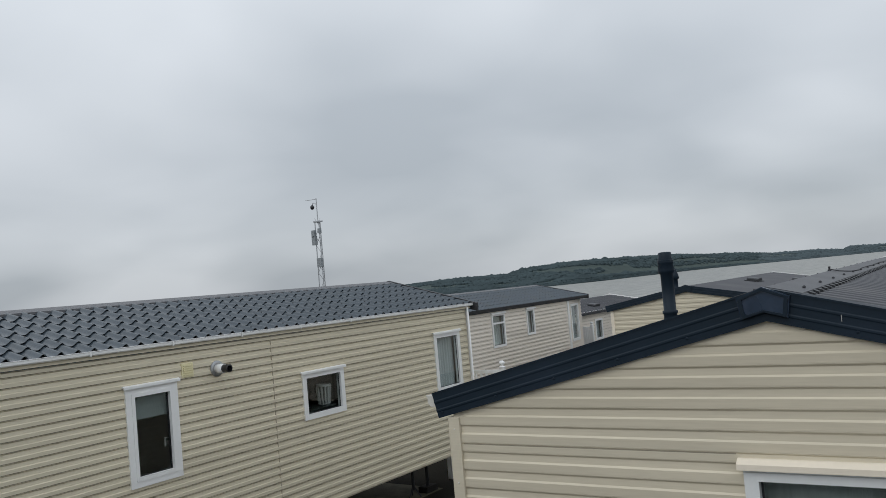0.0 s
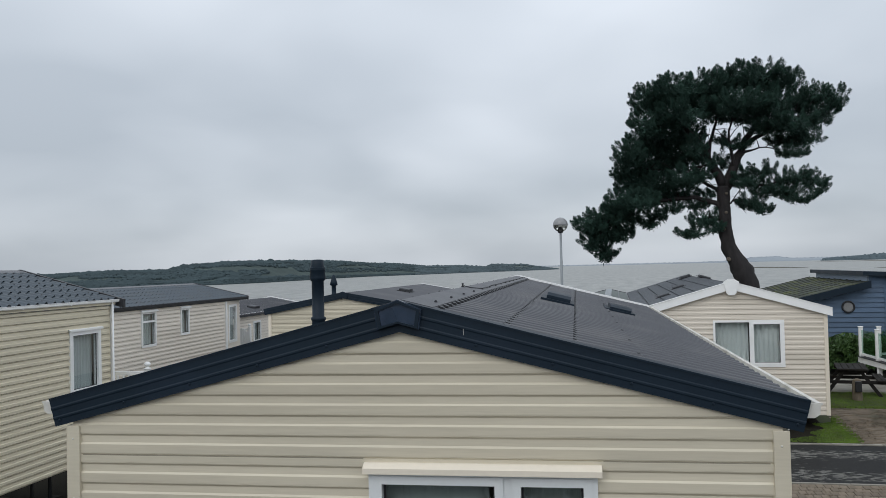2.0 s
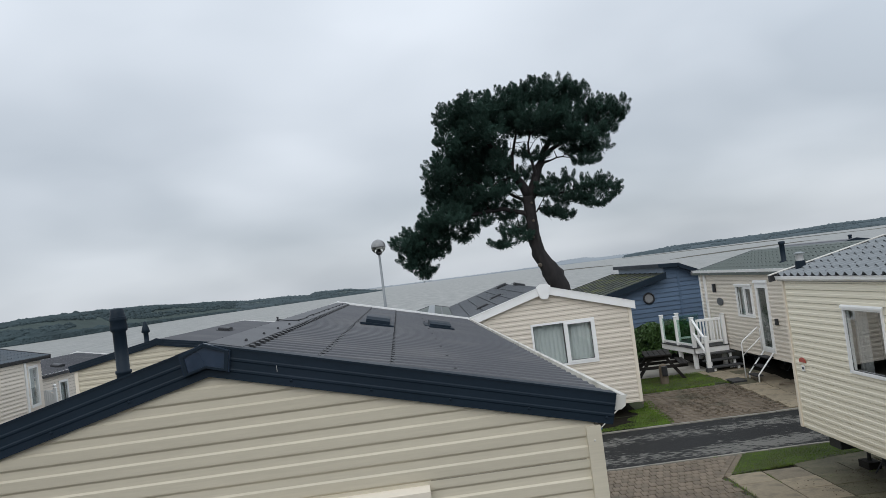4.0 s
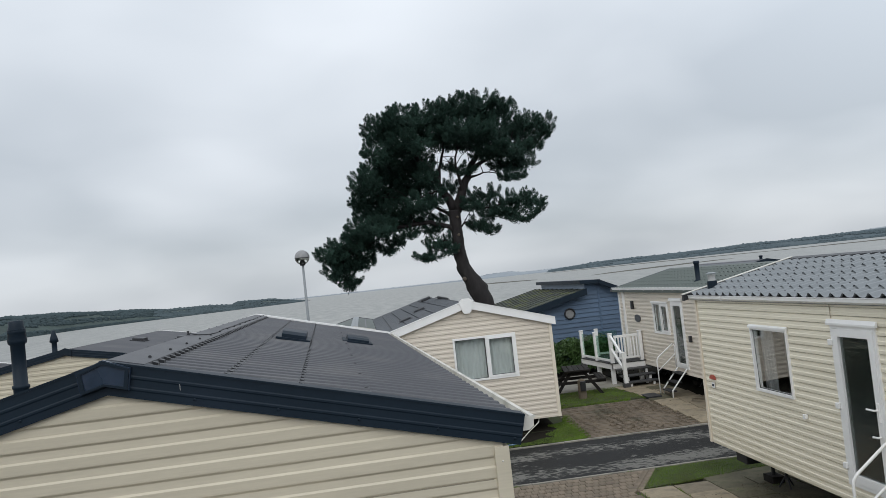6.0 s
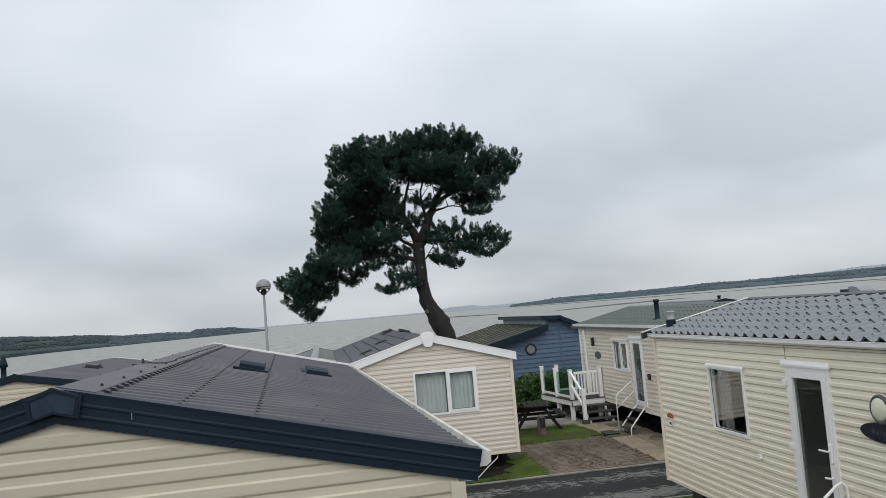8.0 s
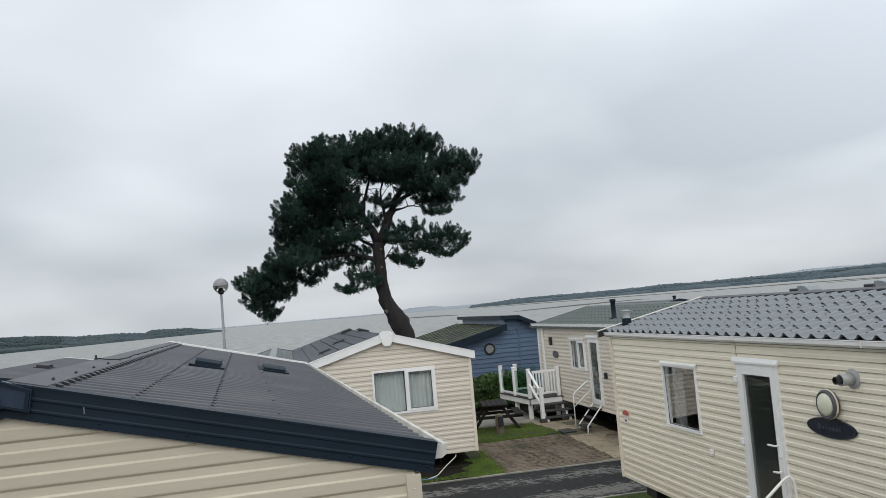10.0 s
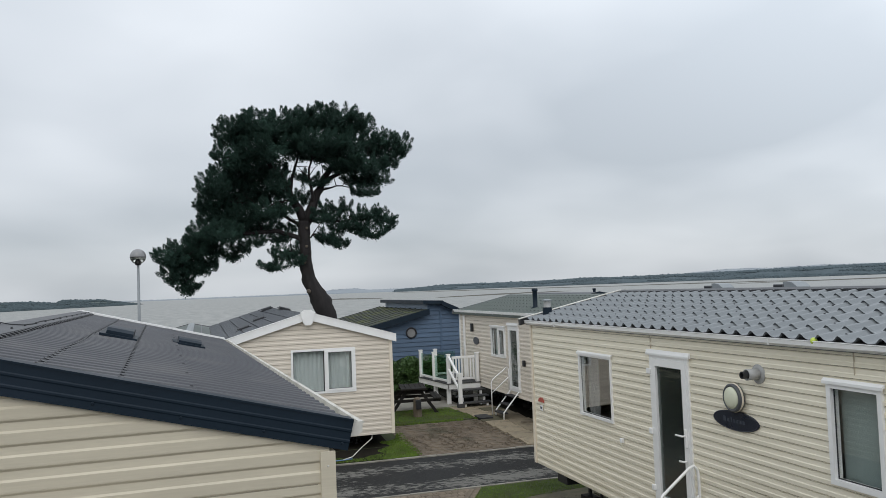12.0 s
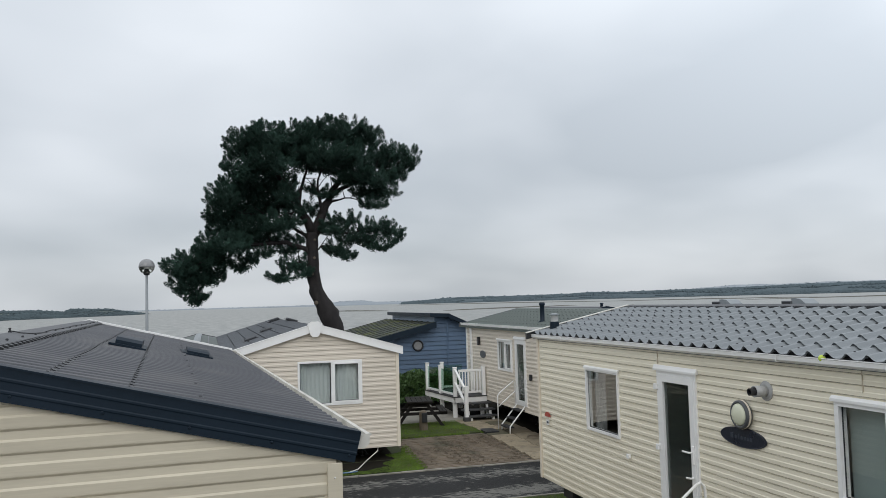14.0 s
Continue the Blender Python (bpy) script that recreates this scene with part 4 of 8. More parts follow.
def mud_bar(az0, az1, d0, d1, h, seed):
    bm = bmesh.new()
    n, top, bot = 40, [], []
    rows = []
    for i in range(n + 1):
        f = i / n
        az = radians(az0 + (az1 - az0) * f)
        d = d0 + (d1 - d0) * f
        wid = 26 * math.sin(math.pi * f) ** 0.5 * (1 + 0.5 * noise.noise((f * 6, seed, 0))) + 1
        hh = h * math.sin(math.pi * f) ** 0.5 * (1 + 0.3 * noise.noise((f * 11, seed, 3)))
        rows.append([bm.verts.new((math.sin(az) * (d + o * wid), math.cos(az) * (d + o * wid), -8 + z)) for o, z in ((-1, -0.4), (-0.8, hh * 0.7), (0, hh), (0.8, hh * 0.7), (1, -0.4))])
    for a, b in zip(rows, rows[1:]):
        for k in range(4):
            bm.faces.new((a[k], a[k + 1], b[k + 1], b[k]))
    return solo("mud_bank", bm, M_MUD, (0, 0, -8), "long low dark mud bank showing above the water", "mud bank", "mud banks", "structure", smooth=True)


mud_bar(7.4, 12.4, 1290, 1065, 1.2, 1)
mud_bar(12.6, 29, 2700, 1750, 1.6, 2)
mud_bar(16, 25.5, 940, 1150, 1.2, 3)
mud_bar(27, 41, 1850, 1530, 1.5, 4)
mud_bar(36, 56, 1350, 1500, 1.4, 5)


def sheet(name, corners, z_off, thick, material, label, category, kind="structure", cuts=10):
    """A slab that follows the ground; corners in plan, in turn."""
    bm = bmesh.new()
    (x0, y0), (x1, y1), (x2, y2), (x3, y3) = corners
    top, low = [], []
    for i in range(cuts + 1):
        f = i / cuts
        for store, off in ((top, z_off), (low, z_off - thick)):
            a = (x0 + (x3 - x0) * f, y0 + (y3 - y0) * f)
            b = (x1 + (x2 - x1) * f, y1 + (y2 - y1) * f)
            store.append([bm.verts.new((*p, ground_z(p[1]) + off)) for p in (a, b)])
    for s in (top, low):
        for a, b in zip(s, s[1:]):
            bm.faces.new((a[0], a[1], b[1], b[0]))
    for i in range(cuts):
        for k in (0, 1):
            bm.faces.new((top[i][k], top[i + 1][k], low[i + 1][k], low[i][k]))
    bm.faces.new((top[0][0], top[0][1], low[0][1], low[0][0])); bm.faces.new((top[-1][0], top[-1][1], low[-1][1], low[-1][0]))
    return solo(name, bm, material, (0, 15.8, 0) if name == "road" else (0, 0, 0), label, category, kind=kind)


ROAD_N, ROAD_F = 14.55, 17.15
road = sheet("road", ((-60, ROAD_N), (60, ROAD_N), (60, ROAD_F), (-60, ROAD_F)), 0.0, 0.2, M_WETROAD, "narrow damp tarmac lane with pale drying patches", "road")


def edging(y, x0, x1, name):
    """A line of concrete edging stones."""
    run = thing(name, (x0, y, ground_z(y)), "line of flush concrete edging stones beside the lane", "kerb", kind="structure")
    bm = box(bmesh.new(), 0.004, 0.906, -0.030, 0.030, -0.12, 0.022, bevel=0.006)
    me = mesh_of("kerb_stone", bm, M_KERB)
    x = x0
    while x < x1:
        piece("kerb_stone", me, run, Matrix.Translation((x, y, ground_z(y) + random.uniform(-0.004, 0.004))))
        x += 0.91
    return run


edging(ROAD_N - 0.05, -3.0, 13, "kerb_near")
edging(ROAD_F + 0.05, -9.0, 13, "kerb_far")
sheet("lawn_beside_van", ((3.0, 17.26), (5.24, 17.26), (5.06, 20.14), (3.0, 20.14)), 0.004, 0.15, M_GRASS, "thin grass strip at the end of a caravan", "lawn")
sheet("lawn_by_picnic_table", ((4.6, 20.15), (7.45, 20.15), (7.75, 21.9), (4.6, 22.4)), 0.012, 0.15, M_GRASS, "small square of short green grass", "lawn")
sheet("gravel_by_table", ((4.6, 22.41), (7.75, 21.91), (7.9, 25.4), (4.6, 25.4)), 0.012, 0.1, M_KERB, "grey gravel round the picnic table", "gravel")
sheet("lawn_corner", ((4.95, 13.28), (9.5, 14.05), (9.5, 14.45), (5.62, 14.45)), 0.012, 0.15, M_GRASS, "corner of green grass beside the lane", "lawn")


# dark sheets added to stand in for the shade under each caravan
for nm, xa, xb, ya, yb in (("under_beige", -11.4, -7.6, 1.2, 12.5), ("under_ivory", 6.25, 9.9, 2.6, 13.1), ("under_cream", 1.2, 4.8, 18.3, 29.3), ("under_pale", 8.6, 12.2, 18.0, 24.4), ("under_navy", -2.2, 1.3, 4.1, 12.3)):
    sheet("ground_" + nm, ((xa, ya), (xb, ya), (xb, yb), (xa, yb)), 0.006, 0.1, M_SOIL, "dark soil sheet carrying the shade under a caravan", "soil")
sheet("concrete_pad", ((-11.2, 1.5), (-8.15, 1.5), (-8.36, 12.05), (-11.2, 12.05)), 0.016, 0.1, M_CONCMOSS, "green-stained concrete pad under a caravan", "paving", cuts=12)
sheet("gravel_strip", ((6.08, 13.2), (9.6, 13.2), (9.6, 14.1), (6.08, 13.48)), 0.008, 0.1, M_CONCMOSS, "mossy gravel strip between grass and paving", "gravel", cuts=3)
sheet("soil_patch", ((3.0, 17.3), (4.4, 17.3), (4.75, 18.25), (3.0, 18.25)), 0.010, 0.1, M_SOIL, "bare dark soil beside a caravan", "soil")


def blades(name, zones, count, hmax, label, seed):
    """Short grass as loose blades."""
    rnd = random.Random(seed)
    verts, polys = [], []
    for (x0, x1, y0, y1, inside), share in zones:
        for _ in range(int(count * share)):
            x, y = rnd.uniform(x0, x1), rnd.uniform(y0, y1)
            if not inside(x, y) or noise.noise((x * 1.3, y * 1.3, 2.0)) < -0.42:
                continue
            z, a = ground_z(y), rnd.uniform(0, 6.28)
            h, w = hmax * rnd.uniform(0.4, 1), 0.006
            dx, dy, lx, ly = math.cos(a) * w, math.sin(a) * w, rnd.uniform(-1, 1) * h * 0.6, rnd.uniform(-1, 1) * h * 0.6
            s = len(verts)
            verts += [(x - dx, y - dy, z), (x + dx, y + dy, z), (x + lx, y + ly, z + h)]
            polys.append((s, s + 1, s + 2))
    me = bpy.data.meshes.new(name)
    me.from_pydata(verts, [], polys)
    me.materials.append(M_BLADE)
    return tagged(new(name, me), label, "grass", kind="stuff")


blades("grass", (((3.0, 5.3, 17.3, 20.1, lambda x, y: (y < 17.62 + 0.10 * math.sin(x * 6) or 4.35 + (y - 17.3) * 0.3 + 0.12 * math.sin(y * 9) < x) and x < 5.24 - (y - 17.26) * 0.06 + 0.06 * math.sin(y * 5)), 0.45), ((4.6, 7.75, 20.15, 22.2, lambda x, y: x < 7.45 + (y - 20.15) * 0.17), 0.4),
                 ((4.95, 9.5, 13.3, 14.45, lambda x, y: x > 4.95 + (y - 13.28) * 0.57 and y > 13.28 + (x - 4.95) * 0.17 + 0.05 * math.sin(x * 4)), 0.38)), 110000, 0.034, "short damp grass blades", 5)


# ---------------------------------------------------------------- large gable caravan with navy trim
def van_navy():
    cx, hw = -0.452, 1.800
    y0, y1, zb, ze = 4.0, 12.35, 0.55, 2.985
    ridge, slope, half = 3.515, 0.2555, 1.922
    van = thing("static_caravan", (cx, (y0 + y1) / 2, 0.0), "cream clad static caravan with navy barge boards and dark steel roof", "caravan", "static caravans")
    wx0, wx1, wz1 = -0.628, 0.497, 2.722
    win = (wx0, wx1, 1.62, wz1)
    gable_ridge = ridge - 0.02
    shell(van, cx - hw, cx + hw, y0, y1, zb, gable_ridge - slope * hw, gable_ridge, cx, M_SIDE_A, near=(win,), first=2.713, clad=("near", "right", "left"), panels=((0.55, 2.775, 2.736, 0.1035), (2.775, 9, 2.889, 0.104)))
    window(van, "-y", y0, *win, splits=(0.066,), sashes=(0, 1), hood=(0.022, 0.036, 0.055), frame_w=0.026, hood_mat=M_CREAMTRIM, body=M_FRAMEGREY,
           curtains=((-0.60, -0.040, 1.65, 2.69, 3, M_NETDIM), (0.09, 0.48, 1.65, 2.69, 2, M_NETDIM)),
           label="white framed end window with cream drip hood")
    part("partition", boxed(cx - hw + 0.08, cx + hw - 0.08, y0 + 1.5, y0 + 1.54, zb + 0.1, 2.95), M_BACKING, van, "added grey-green backing that tints the dim room")
    for x, sx in ((cx - hw, -1), (cx + hw, 1)):
        t = corner_trim(van, x, y0, sx, -1, zb, 2.93, M_SIDE_A)
        pin = dome_mesh("trim_screw", 0.005, 0.004, M_DIRTYWHITE)
        for z in (1.2, 1.75, 2.2, 2.55, 2.86):
            piece("trim_screw", pin, van, Matrix.Translation((x - sx * 0.010, y0 - 0.0278, z)) @ pose(0, 0, 0, 90, 0, 0))
    # joint strip between upper and lower panels
    part("joint_strip", boxed(cx - hw + 0.06, wx0 - 0.03, y0 - 0.0165, y0 - 0.001, 2.7735, 2.7775), M_GAP, van)
    part("joint_strip", boxed(wx1 + 0.03, cx + hw - 0.06, y0 - 0.0165, y0 - 0.001, 2.7735, 2.7775), M_GAP, van)
    decks = roof_deck(van, cx, half - 0.06, ridge - 0.02, slope, y0 - 0.02, y1 + 0.05)
    # corrugated sheets in overlapping courses
    ang = math.atan(slope)
    for s, deck in ((1, decks[0]), (-1, decks[1])):
        courses = ((0.05, 0.50), (0.47, 0.85), (0.82, 1.20), (1.17, half - 0.028))
        for k, (a0, a1) in enumerate(courses):
            bm = bmesh.new()
            n = int((y1 + 0.03 - y0) / 0.15 * 8)
            rows = []
            for i in range(n + 1):
                y = y0 + (y1 + 0.03 - y0) * i / n
                hgt = (0.032, 0.032, 0.030, 0.022, 0.0, 0.0, 0.022, 0.030)[i % 8]
                rows.append([bm.verts.new((cx + s * a, y, ridge - slope * a + hgt + o)) for a, o in ((a0, 0.0), (a1, 0.012), (a1, -0.004))])
            for p, q in zip(rows, rows[1:]):
                bm.faces.new((p[0], p[1], q[1], q[0])); bm.faces.new((p[1], p[2], q[2], q[1]))
            part("corrugated_sheet", bm, M_ROOF_A, deck, "dark grey corrugated steel sheet")
    cap = ridge_cap(van, cx, ridge + 0.030, slope, 0.16, y0 + 0.02, y1 + 0.02, M_RIDGE_A, h=0.022)
    # black blocks added in place of the shadow at each open corrugation end
    comb = bmesh.new()
    for i in range(int((y1 - y0) / 0.15)):
        y = y0 + 0.08 + i * 0.15
        for s, a, b in ((-1, 0.14, 0.185), (1, 0.14, 0.185), (1, 0.495, 0.520), (1, 0.845, 0.870), (-1, 0.495, 0.520)):
            k = 0.002 if a < 0.3 else -0.008
            za, zb_ = ridge - slope * a + k, ridge - slope * b + k
            top = 0.05 if a < 0.3 else 0.047
            hexa(comb, [(cx + s * a, y - 0.03, za), (cx + s * b, y - 0.018, zb_), (cx + s * b, y + 0.018, zb_), (cx + s * a, y + 0.03, za),
                        (cx + s * a, y - 0.03, za + top), (cx + s * b, y - 0.022, zb_ + top - 0.006), (cx + s * b, y + 0.022, zb_ + top - 0.006), (cx + s * a, y + 0.03, za + top)])
    tagged(part("foam_filler", comb, M_BLACK, cap), "black blocks standing in for shade in the open corrugations", kind="stuff")
    screw = dome_mesh("screw", 0.009, 0.012, M_BLACK)
    for i in range(15):
        for s in (-1, 1):
            y = y0 + 0.35 + i * 0.56
            piece("screw", screw, cap, Matrix.Translation((cx + s * 0.12, y, ridge + 0.052 - slope * 0.12)))
    small = dome_mesh("screw", 0.012, 0.014, M_BLACK)
    for a in (1.18,):
        for i in range(9):
            piece("screw", small, decks[0], Matrix.Translation((cx + a, y0 + 0.30 + i * 0.75, ridge - slope * a + 0.034)))
    for i in range(7):
        piece("screw", screw, decks[0], Matrix.Translation((cx + 0.2 + i * 0.27, y0 + 0.10, ridge - slope * (0.2 + i * 0.27) + 0.02)))
    # navy barge boards at both gables
    for s in (-1, 1):
        for yy, dr, up in ((y0 - 0.034, 1, 0.008), (y1 + 0.06, -1, 0.024)):
            bm = rake(bmesh.new(), cx, half, 3.555, slope, yy, yy + (0.014 if dr > 0 else 0.035), 0.0, -0.148, s, inner=0.0, ribs=dr > 0)
            board = part("barge_board", bm, M_NAVY if dr > 0 else M_WHITE, van, "ribbed navy barge board" if dr > 0 else "pale far barge board")
            bm = bmesh.new()
            sweep(bm, lambda a: [(cx + s * a, y, 3.556 - slope * a + h) for y, h in ((yy - 0.004 * dr, -0.002), (yy - 0.004 * dr, up), (yy + 0.10 * dr, up), (yy + 0.10 * dr, -0.002))], [0.0, half])
            part("top_flange", bm, M_NAVY if dr > 0 else M_WHITE, board)
            if dr > 0:
                sm = dome_mesh("fixing_screw", 0.007, 0.005, M_NAVY)
                for i in range(5):
                    a = 0.38 + i * 0.37
                    piece("fixing_screw", sm, board, Matrix.Translation((cx + s * a, yy - 0.002, 3.555 - slope * a - 0.118)) @ pose(0, 0, 0, 90, 0, 0))
    # ridge plate: a pentagon with a raised border
    outer = [(-0.125, -0.035), (-0.005, 0.015), (0.115, -0.035), (0.10, -0.135), (-0.005, -0.105), (-0.11, -0.135)]
    bm = bmesh.new()
    sweep(bm, lambda y: [(cx + x, y, 3.555 + z) for x, z in outer], [y0 - 0.054, y0 - 0.033])
    plate = part("ridge_plate", bm, M_NAVYGLOSS, van, "moulded navy ridge plate with raised border")
    inner = [(x * 0.80 - 0.001, (z + 0.06) * 0.74 - 0.06) for x, z in outer]
    bm = bmesh.new()
    for k in range(6):
        j = (k + 1) % 6
        q = [outer[k], outer[j], inner[j], inner[k]]
        q = [(a * 0.95, (b + 0.06) * 0.95 - 0.06) if i < 2 else (a, b) for i, (a, b) in enumerate(q)]
        hexa(bm, [(cx + x, y0 - 0.053, 3.555 + z) for x, z in q] + [(cx + x, y0 - 0.062, 3.555 + z) for x, z in q])
    part("raised_border", bm, M_NAVY, plate)
    tiny = dome_mesh("plate_screw", 0.008, 0.007, M_BLACK)
    for x, z in ((-0.112, -0.050), (0.103, -0.050), (-0.100, -0.122), (0.090, -0.122)):
        piece("plate_screw", tiny, plate, Matrix.Translation((cx + x, y0 - 0.0542, 3.555 + z)) @ pose(0, 0, 0, 90, 0, 0))
    part("scuff", boxed(cx + 0.319, cx + 0.3215, y0 - 0.0375, y0 - 0.0355, 3.390, 3.420), M_ALU, van, "pale scratch on the barge board")
    gutter(van, "+x", cx + half - 0.045, y0 - 0.008, y1 + 0.05, 3.008, mat_=M_DIRTYWHITE, k=1.15, kz=0.80, brackets= [y0 + 0.12 + 0.8 * i for i in range(11)])
    gutter(van, "-x", cx - half + 0.045, y0 - 0.008, y1 + 0.05, 3.008, mat_=M_DIRTYWHITE, k=1.15, kz=0.80, brackets= [y0 + 0.12 + 0.8 * i for i in range(11)])
    roof_vent(van, 0.25, 7.90, 3.515 - slope * 0.70 + 0.040, slope, 1, w=0.60, d=0.22, h=0.075, material=M_NAVY)
    roof_vent(van, 0.86, 8.85, 3.515 - slope * 1.31 + 0.036, slope, 1, w=0.56, d=0.22, h=0.058, material=M_NAVY)
    # flue on the hidden slope
    fx, fy = -1.53, 6.0
    fz = ridge - slope * (cx - fx)
    bm = lathe(bmesh.new(), (fx, fy, fz), [(0.075, -0.02), (0.075, 0.02), (0.050, 0.05), (0.050, 0.10), (0.056, 0.105), (0.056, 0.125), (0.046, 0.13), (0.046, 0.40), (0.058, 0.41), (0.062, 0.43), (0.055, 0.475), (0.059, 0.48), (0.059, 0.495), (0.048, 0.53), (0.048, 0.56), (0.040, 0.565), (0.02, 0.567)], 20)
    flue = part("flue", bm, M_NAVY, van, "navy cylindrical stove flue with cowl", True)
    gc = lathe(bmesh.new(), (fx, fy, fz + 0.493), [(0.054, 0), (0.059, 0.004), (0.059, 0.012), (0.052, 0.016)], 20)
    part("cowl_ring", gc, M_NAVY, flue)
    # small aerial stub on the ridge
    bm = lathe(bmesh.new(), (cx, 6.3, ridge + 0.05), [(0.012, 0), (0.012, 0.010), (0.007, 0.013), (0.007, 0.024), (0.010, 0.026), (0.008, 0.032)], 10)
    part("ridge_stub", bm, M_BLACK, cap)
    lead = [(0.01, 6.30, 0.060), (0.05, 6.40, 0.044), (0.10, 6.60, 0.031), (0.12, 6.95, 0.026), (0.10, 7.5, 0.031), (0.11, 8.3, 0.029), (0.10, 9.2, 0.031), (0.11, 10.4, 0.029), (0.10, 12.2, 0.031)]
    part("aerial_cable", tube(bmesh.new(), [(cx + a, y, ridge + z) for a, y, z in lead], 0.0038, 6), M_BLACK, cap, "thin black cable lying along the ridge", True)
    bracket_legs(van, cx - hw, cx + hw, y0, y1, zb, (5.0, 8.2, 11.4))
    # the whole van stands slightly askew to its neighbours
    turn = Matrix.Rotation(radians(2.6), 4, "Z")
    pivot = Vector((cx, 3.95, 0.0))
    van.matrix_basis = Matrix.Translation(pivot) @ turn @ Matrix.Translation(-pivot) @ Matrix.Translation(van.location)
    return van


van_navy()


# ---------------------------------------------------------------- long caravan with dark tiled roof
def van_beige():
    x1, x0, y0, y1, zb = -7.75, -11.45, 1.2, 12.42, 0.73
    cx, ridge, slope, half = -9.60, 3.80, 0.27, 1.98
    ze = 3.30
    van = thing("static_caravan", (cx, (y0 + y1) / 2, 0.0), "long beige clad static caravan with dark grey tiled roof", "caravan", "static caravans")
    w1, w2, w3 = (5.37, 6.06, 1.73, 2.85), (8.12, 8.97, 1.98, 2.63), (11.30, 12.08, 1.86, 2.86)
    shell(van, x0, x1, y0, y1, zb, ze, ridge - 0.03, cx, M_SIDE_B, right=(w1, w2, w3), clad=("right",), first=2.527)
    window(van, "+x", x1, *w1, hood=(0.03, 0.028, 0.045), frame_w=0.07, sashes=(0,), glass=M_GLASSDIM, label="tall white framed window with half drawn blind")
    mp = wall_map("+x", x1)
    bm = bmesh.new()
    hexa(bm, [mp(u, v, -0.075) for u, v in ((5.47, 2.47), (5.96, 2.47), (5.96, 2.78), (5.47, 2.78))] + [mp(u, v, -0.07) for u, v in ((5.47, 2.47), (5.96, 2.47), (5.96, 2.78), (5.47, 2.78))])
    part("roller_blind", bm, M_CURTAIN, van, "pale half-drawn roller blind")
    part("window_handle", tube(bmesh.new(), [(x1 - 0.03, 5.90, 2.20), (x1 - 0.055, 5.90, 2.20), (x1 - 0.06, 5.90, 2.10)], 0.009, 8), M_WHITE, van, "white window handle inside the sash", True)
    window(van, "+x", x1, *w2, hood=(0.03, 0.028, 0.045), frame_w=0.075, glass=M_GLASSDIM, label="small white framed window")
    window(van, "+x", x1, *w3, hood=(0.03, 0.028, 0.045), frame_w=0.075, curtains=((11.36, 12.02, 1.9, 2.82, 9, M_CURTAIN),), label="white framed window with net curtains")
    part("partition", boxed(x1 - 1.5, x1 - 1.46, y0 + 0.1, y1 - 0.1, zb + 0.1, ze), M_BACKING, van, "added grey-green backing that tints the dim room")
    # vertical panel joint
    part("panel_joint", boxed(x1 + 0.001, x1 + 0.020, 7.591, 7.595, zb, ze - 0.05), M_GAP_A, van)
    # louvred vent
    vent = part("wall_vent", boxed(x1, x1 + 0.028, 6.145, 6.315, 2.86, 3.03, bevel=0.006), M_YELLOWED, van, "yellowed louvred wall vent")
    for i in range(5):
        part("louvre", boxed(x1 + 0.026, x1 + 0.040, 6.165, 6.295, 2.885 + i * 0.027, 2.897 + i * 0.027), M_YELLOWED, vent)
    # balanced flue
    bm = lathe(bmesh.new(), (x1 + 0.016, 6.67, 2.905), [(0.10, 0), (0.10, 0.012), (0.075, 0.02)], 24, "x")
    duct = part("boiler_flue", bm, M_STEEL, van, "short round boiler flue")
    part("flue_pipe", lathe(bmesh.new(), (x1 + 0.02, 6.67, 2.905), [(0.058, 0), (0.058, 0.14), (0.05, 0.14)], 20, "x"), M_WHITE, duct, "white flue pipe", True)
    part("flue_terminal", lathe(bmesh.new(), (x1 + 0.155, 6.67, 2.905), [(0.05, 0), (0.05, 0.10), (0.036, 0.105), (0.034, 0.02)], 20, "x"), M_BLACK, duct, "black flue terminal")
    decks = roof_deck(van, cx, half - 0.09, ridge - 0.012, slope, y0 - 0.1, y1 + 0.12, material=M_TILE_B)
    tiled_slope(van, decks[0], "+x", cx, half - 0.07, ridge, slope, y0 - 0.08, y1 + 0.08, 60, 6, M_TILE_B, amp=0.048, lip=0.020, wave=True, limit=lambda y: y > 4.6)
    ridge_cap(van, cx, ridge + 0.03, slope, 0.17, y0 - 0.1, y1 + 0.12, M_RIDGE, h=0.02)
    fix = dome_mesh("screw", 0.013, 0.014, M_BLACK)
    wt = (y1 - y0 + 0.16) / 60
    for c in range(18, 60):
        for k, a in enumerate((0.28, 0.60, 0.92, 1.24, 1.56, 1.86)):
            if (c + 2 * k) % 3 == 0:
                piece("screw", fix, decks[0], Matrix.Translation((cx + a, y0 - 0.08 + (c + 0.5) * wt, ridge - slope * a + 0.062)))
    for s in (1, -1):
        bm = rake(bmesh.new(), cx, half + 0.04, ridge + 0.06, slope, y1 + 0.09, y1 + 0.15, 0.0, -0.15, s, ribs=False)
        part("barge_board", bm, M_BLACK, van, "dark verge trim")
    gutter(van, "+x", x1 + 0.045, y0 - 0.1, y1 + 0.13, 3.28, [1.8 + 1.05 * i for i in range(11)], k=0.64)
    part("soffit", boxed(x1, x1 + 0.045, y0, y1 + 0.05, 3.225, 3.272), M_SIDE_B, van)
    t = corner_trim(van, x1, y1, 1, 1, zb, ze - 0.06, M_WHITE, w=0.05)
    part("downpipe", tube(bmesh.new(), [(x1 + 0.06, y1 - 0.06, zb - 0.3), (x1 + 0.06, y1 - 0.06, 3.25)], 0.020, 10), M_WHITE, van, "white downpipe", True)
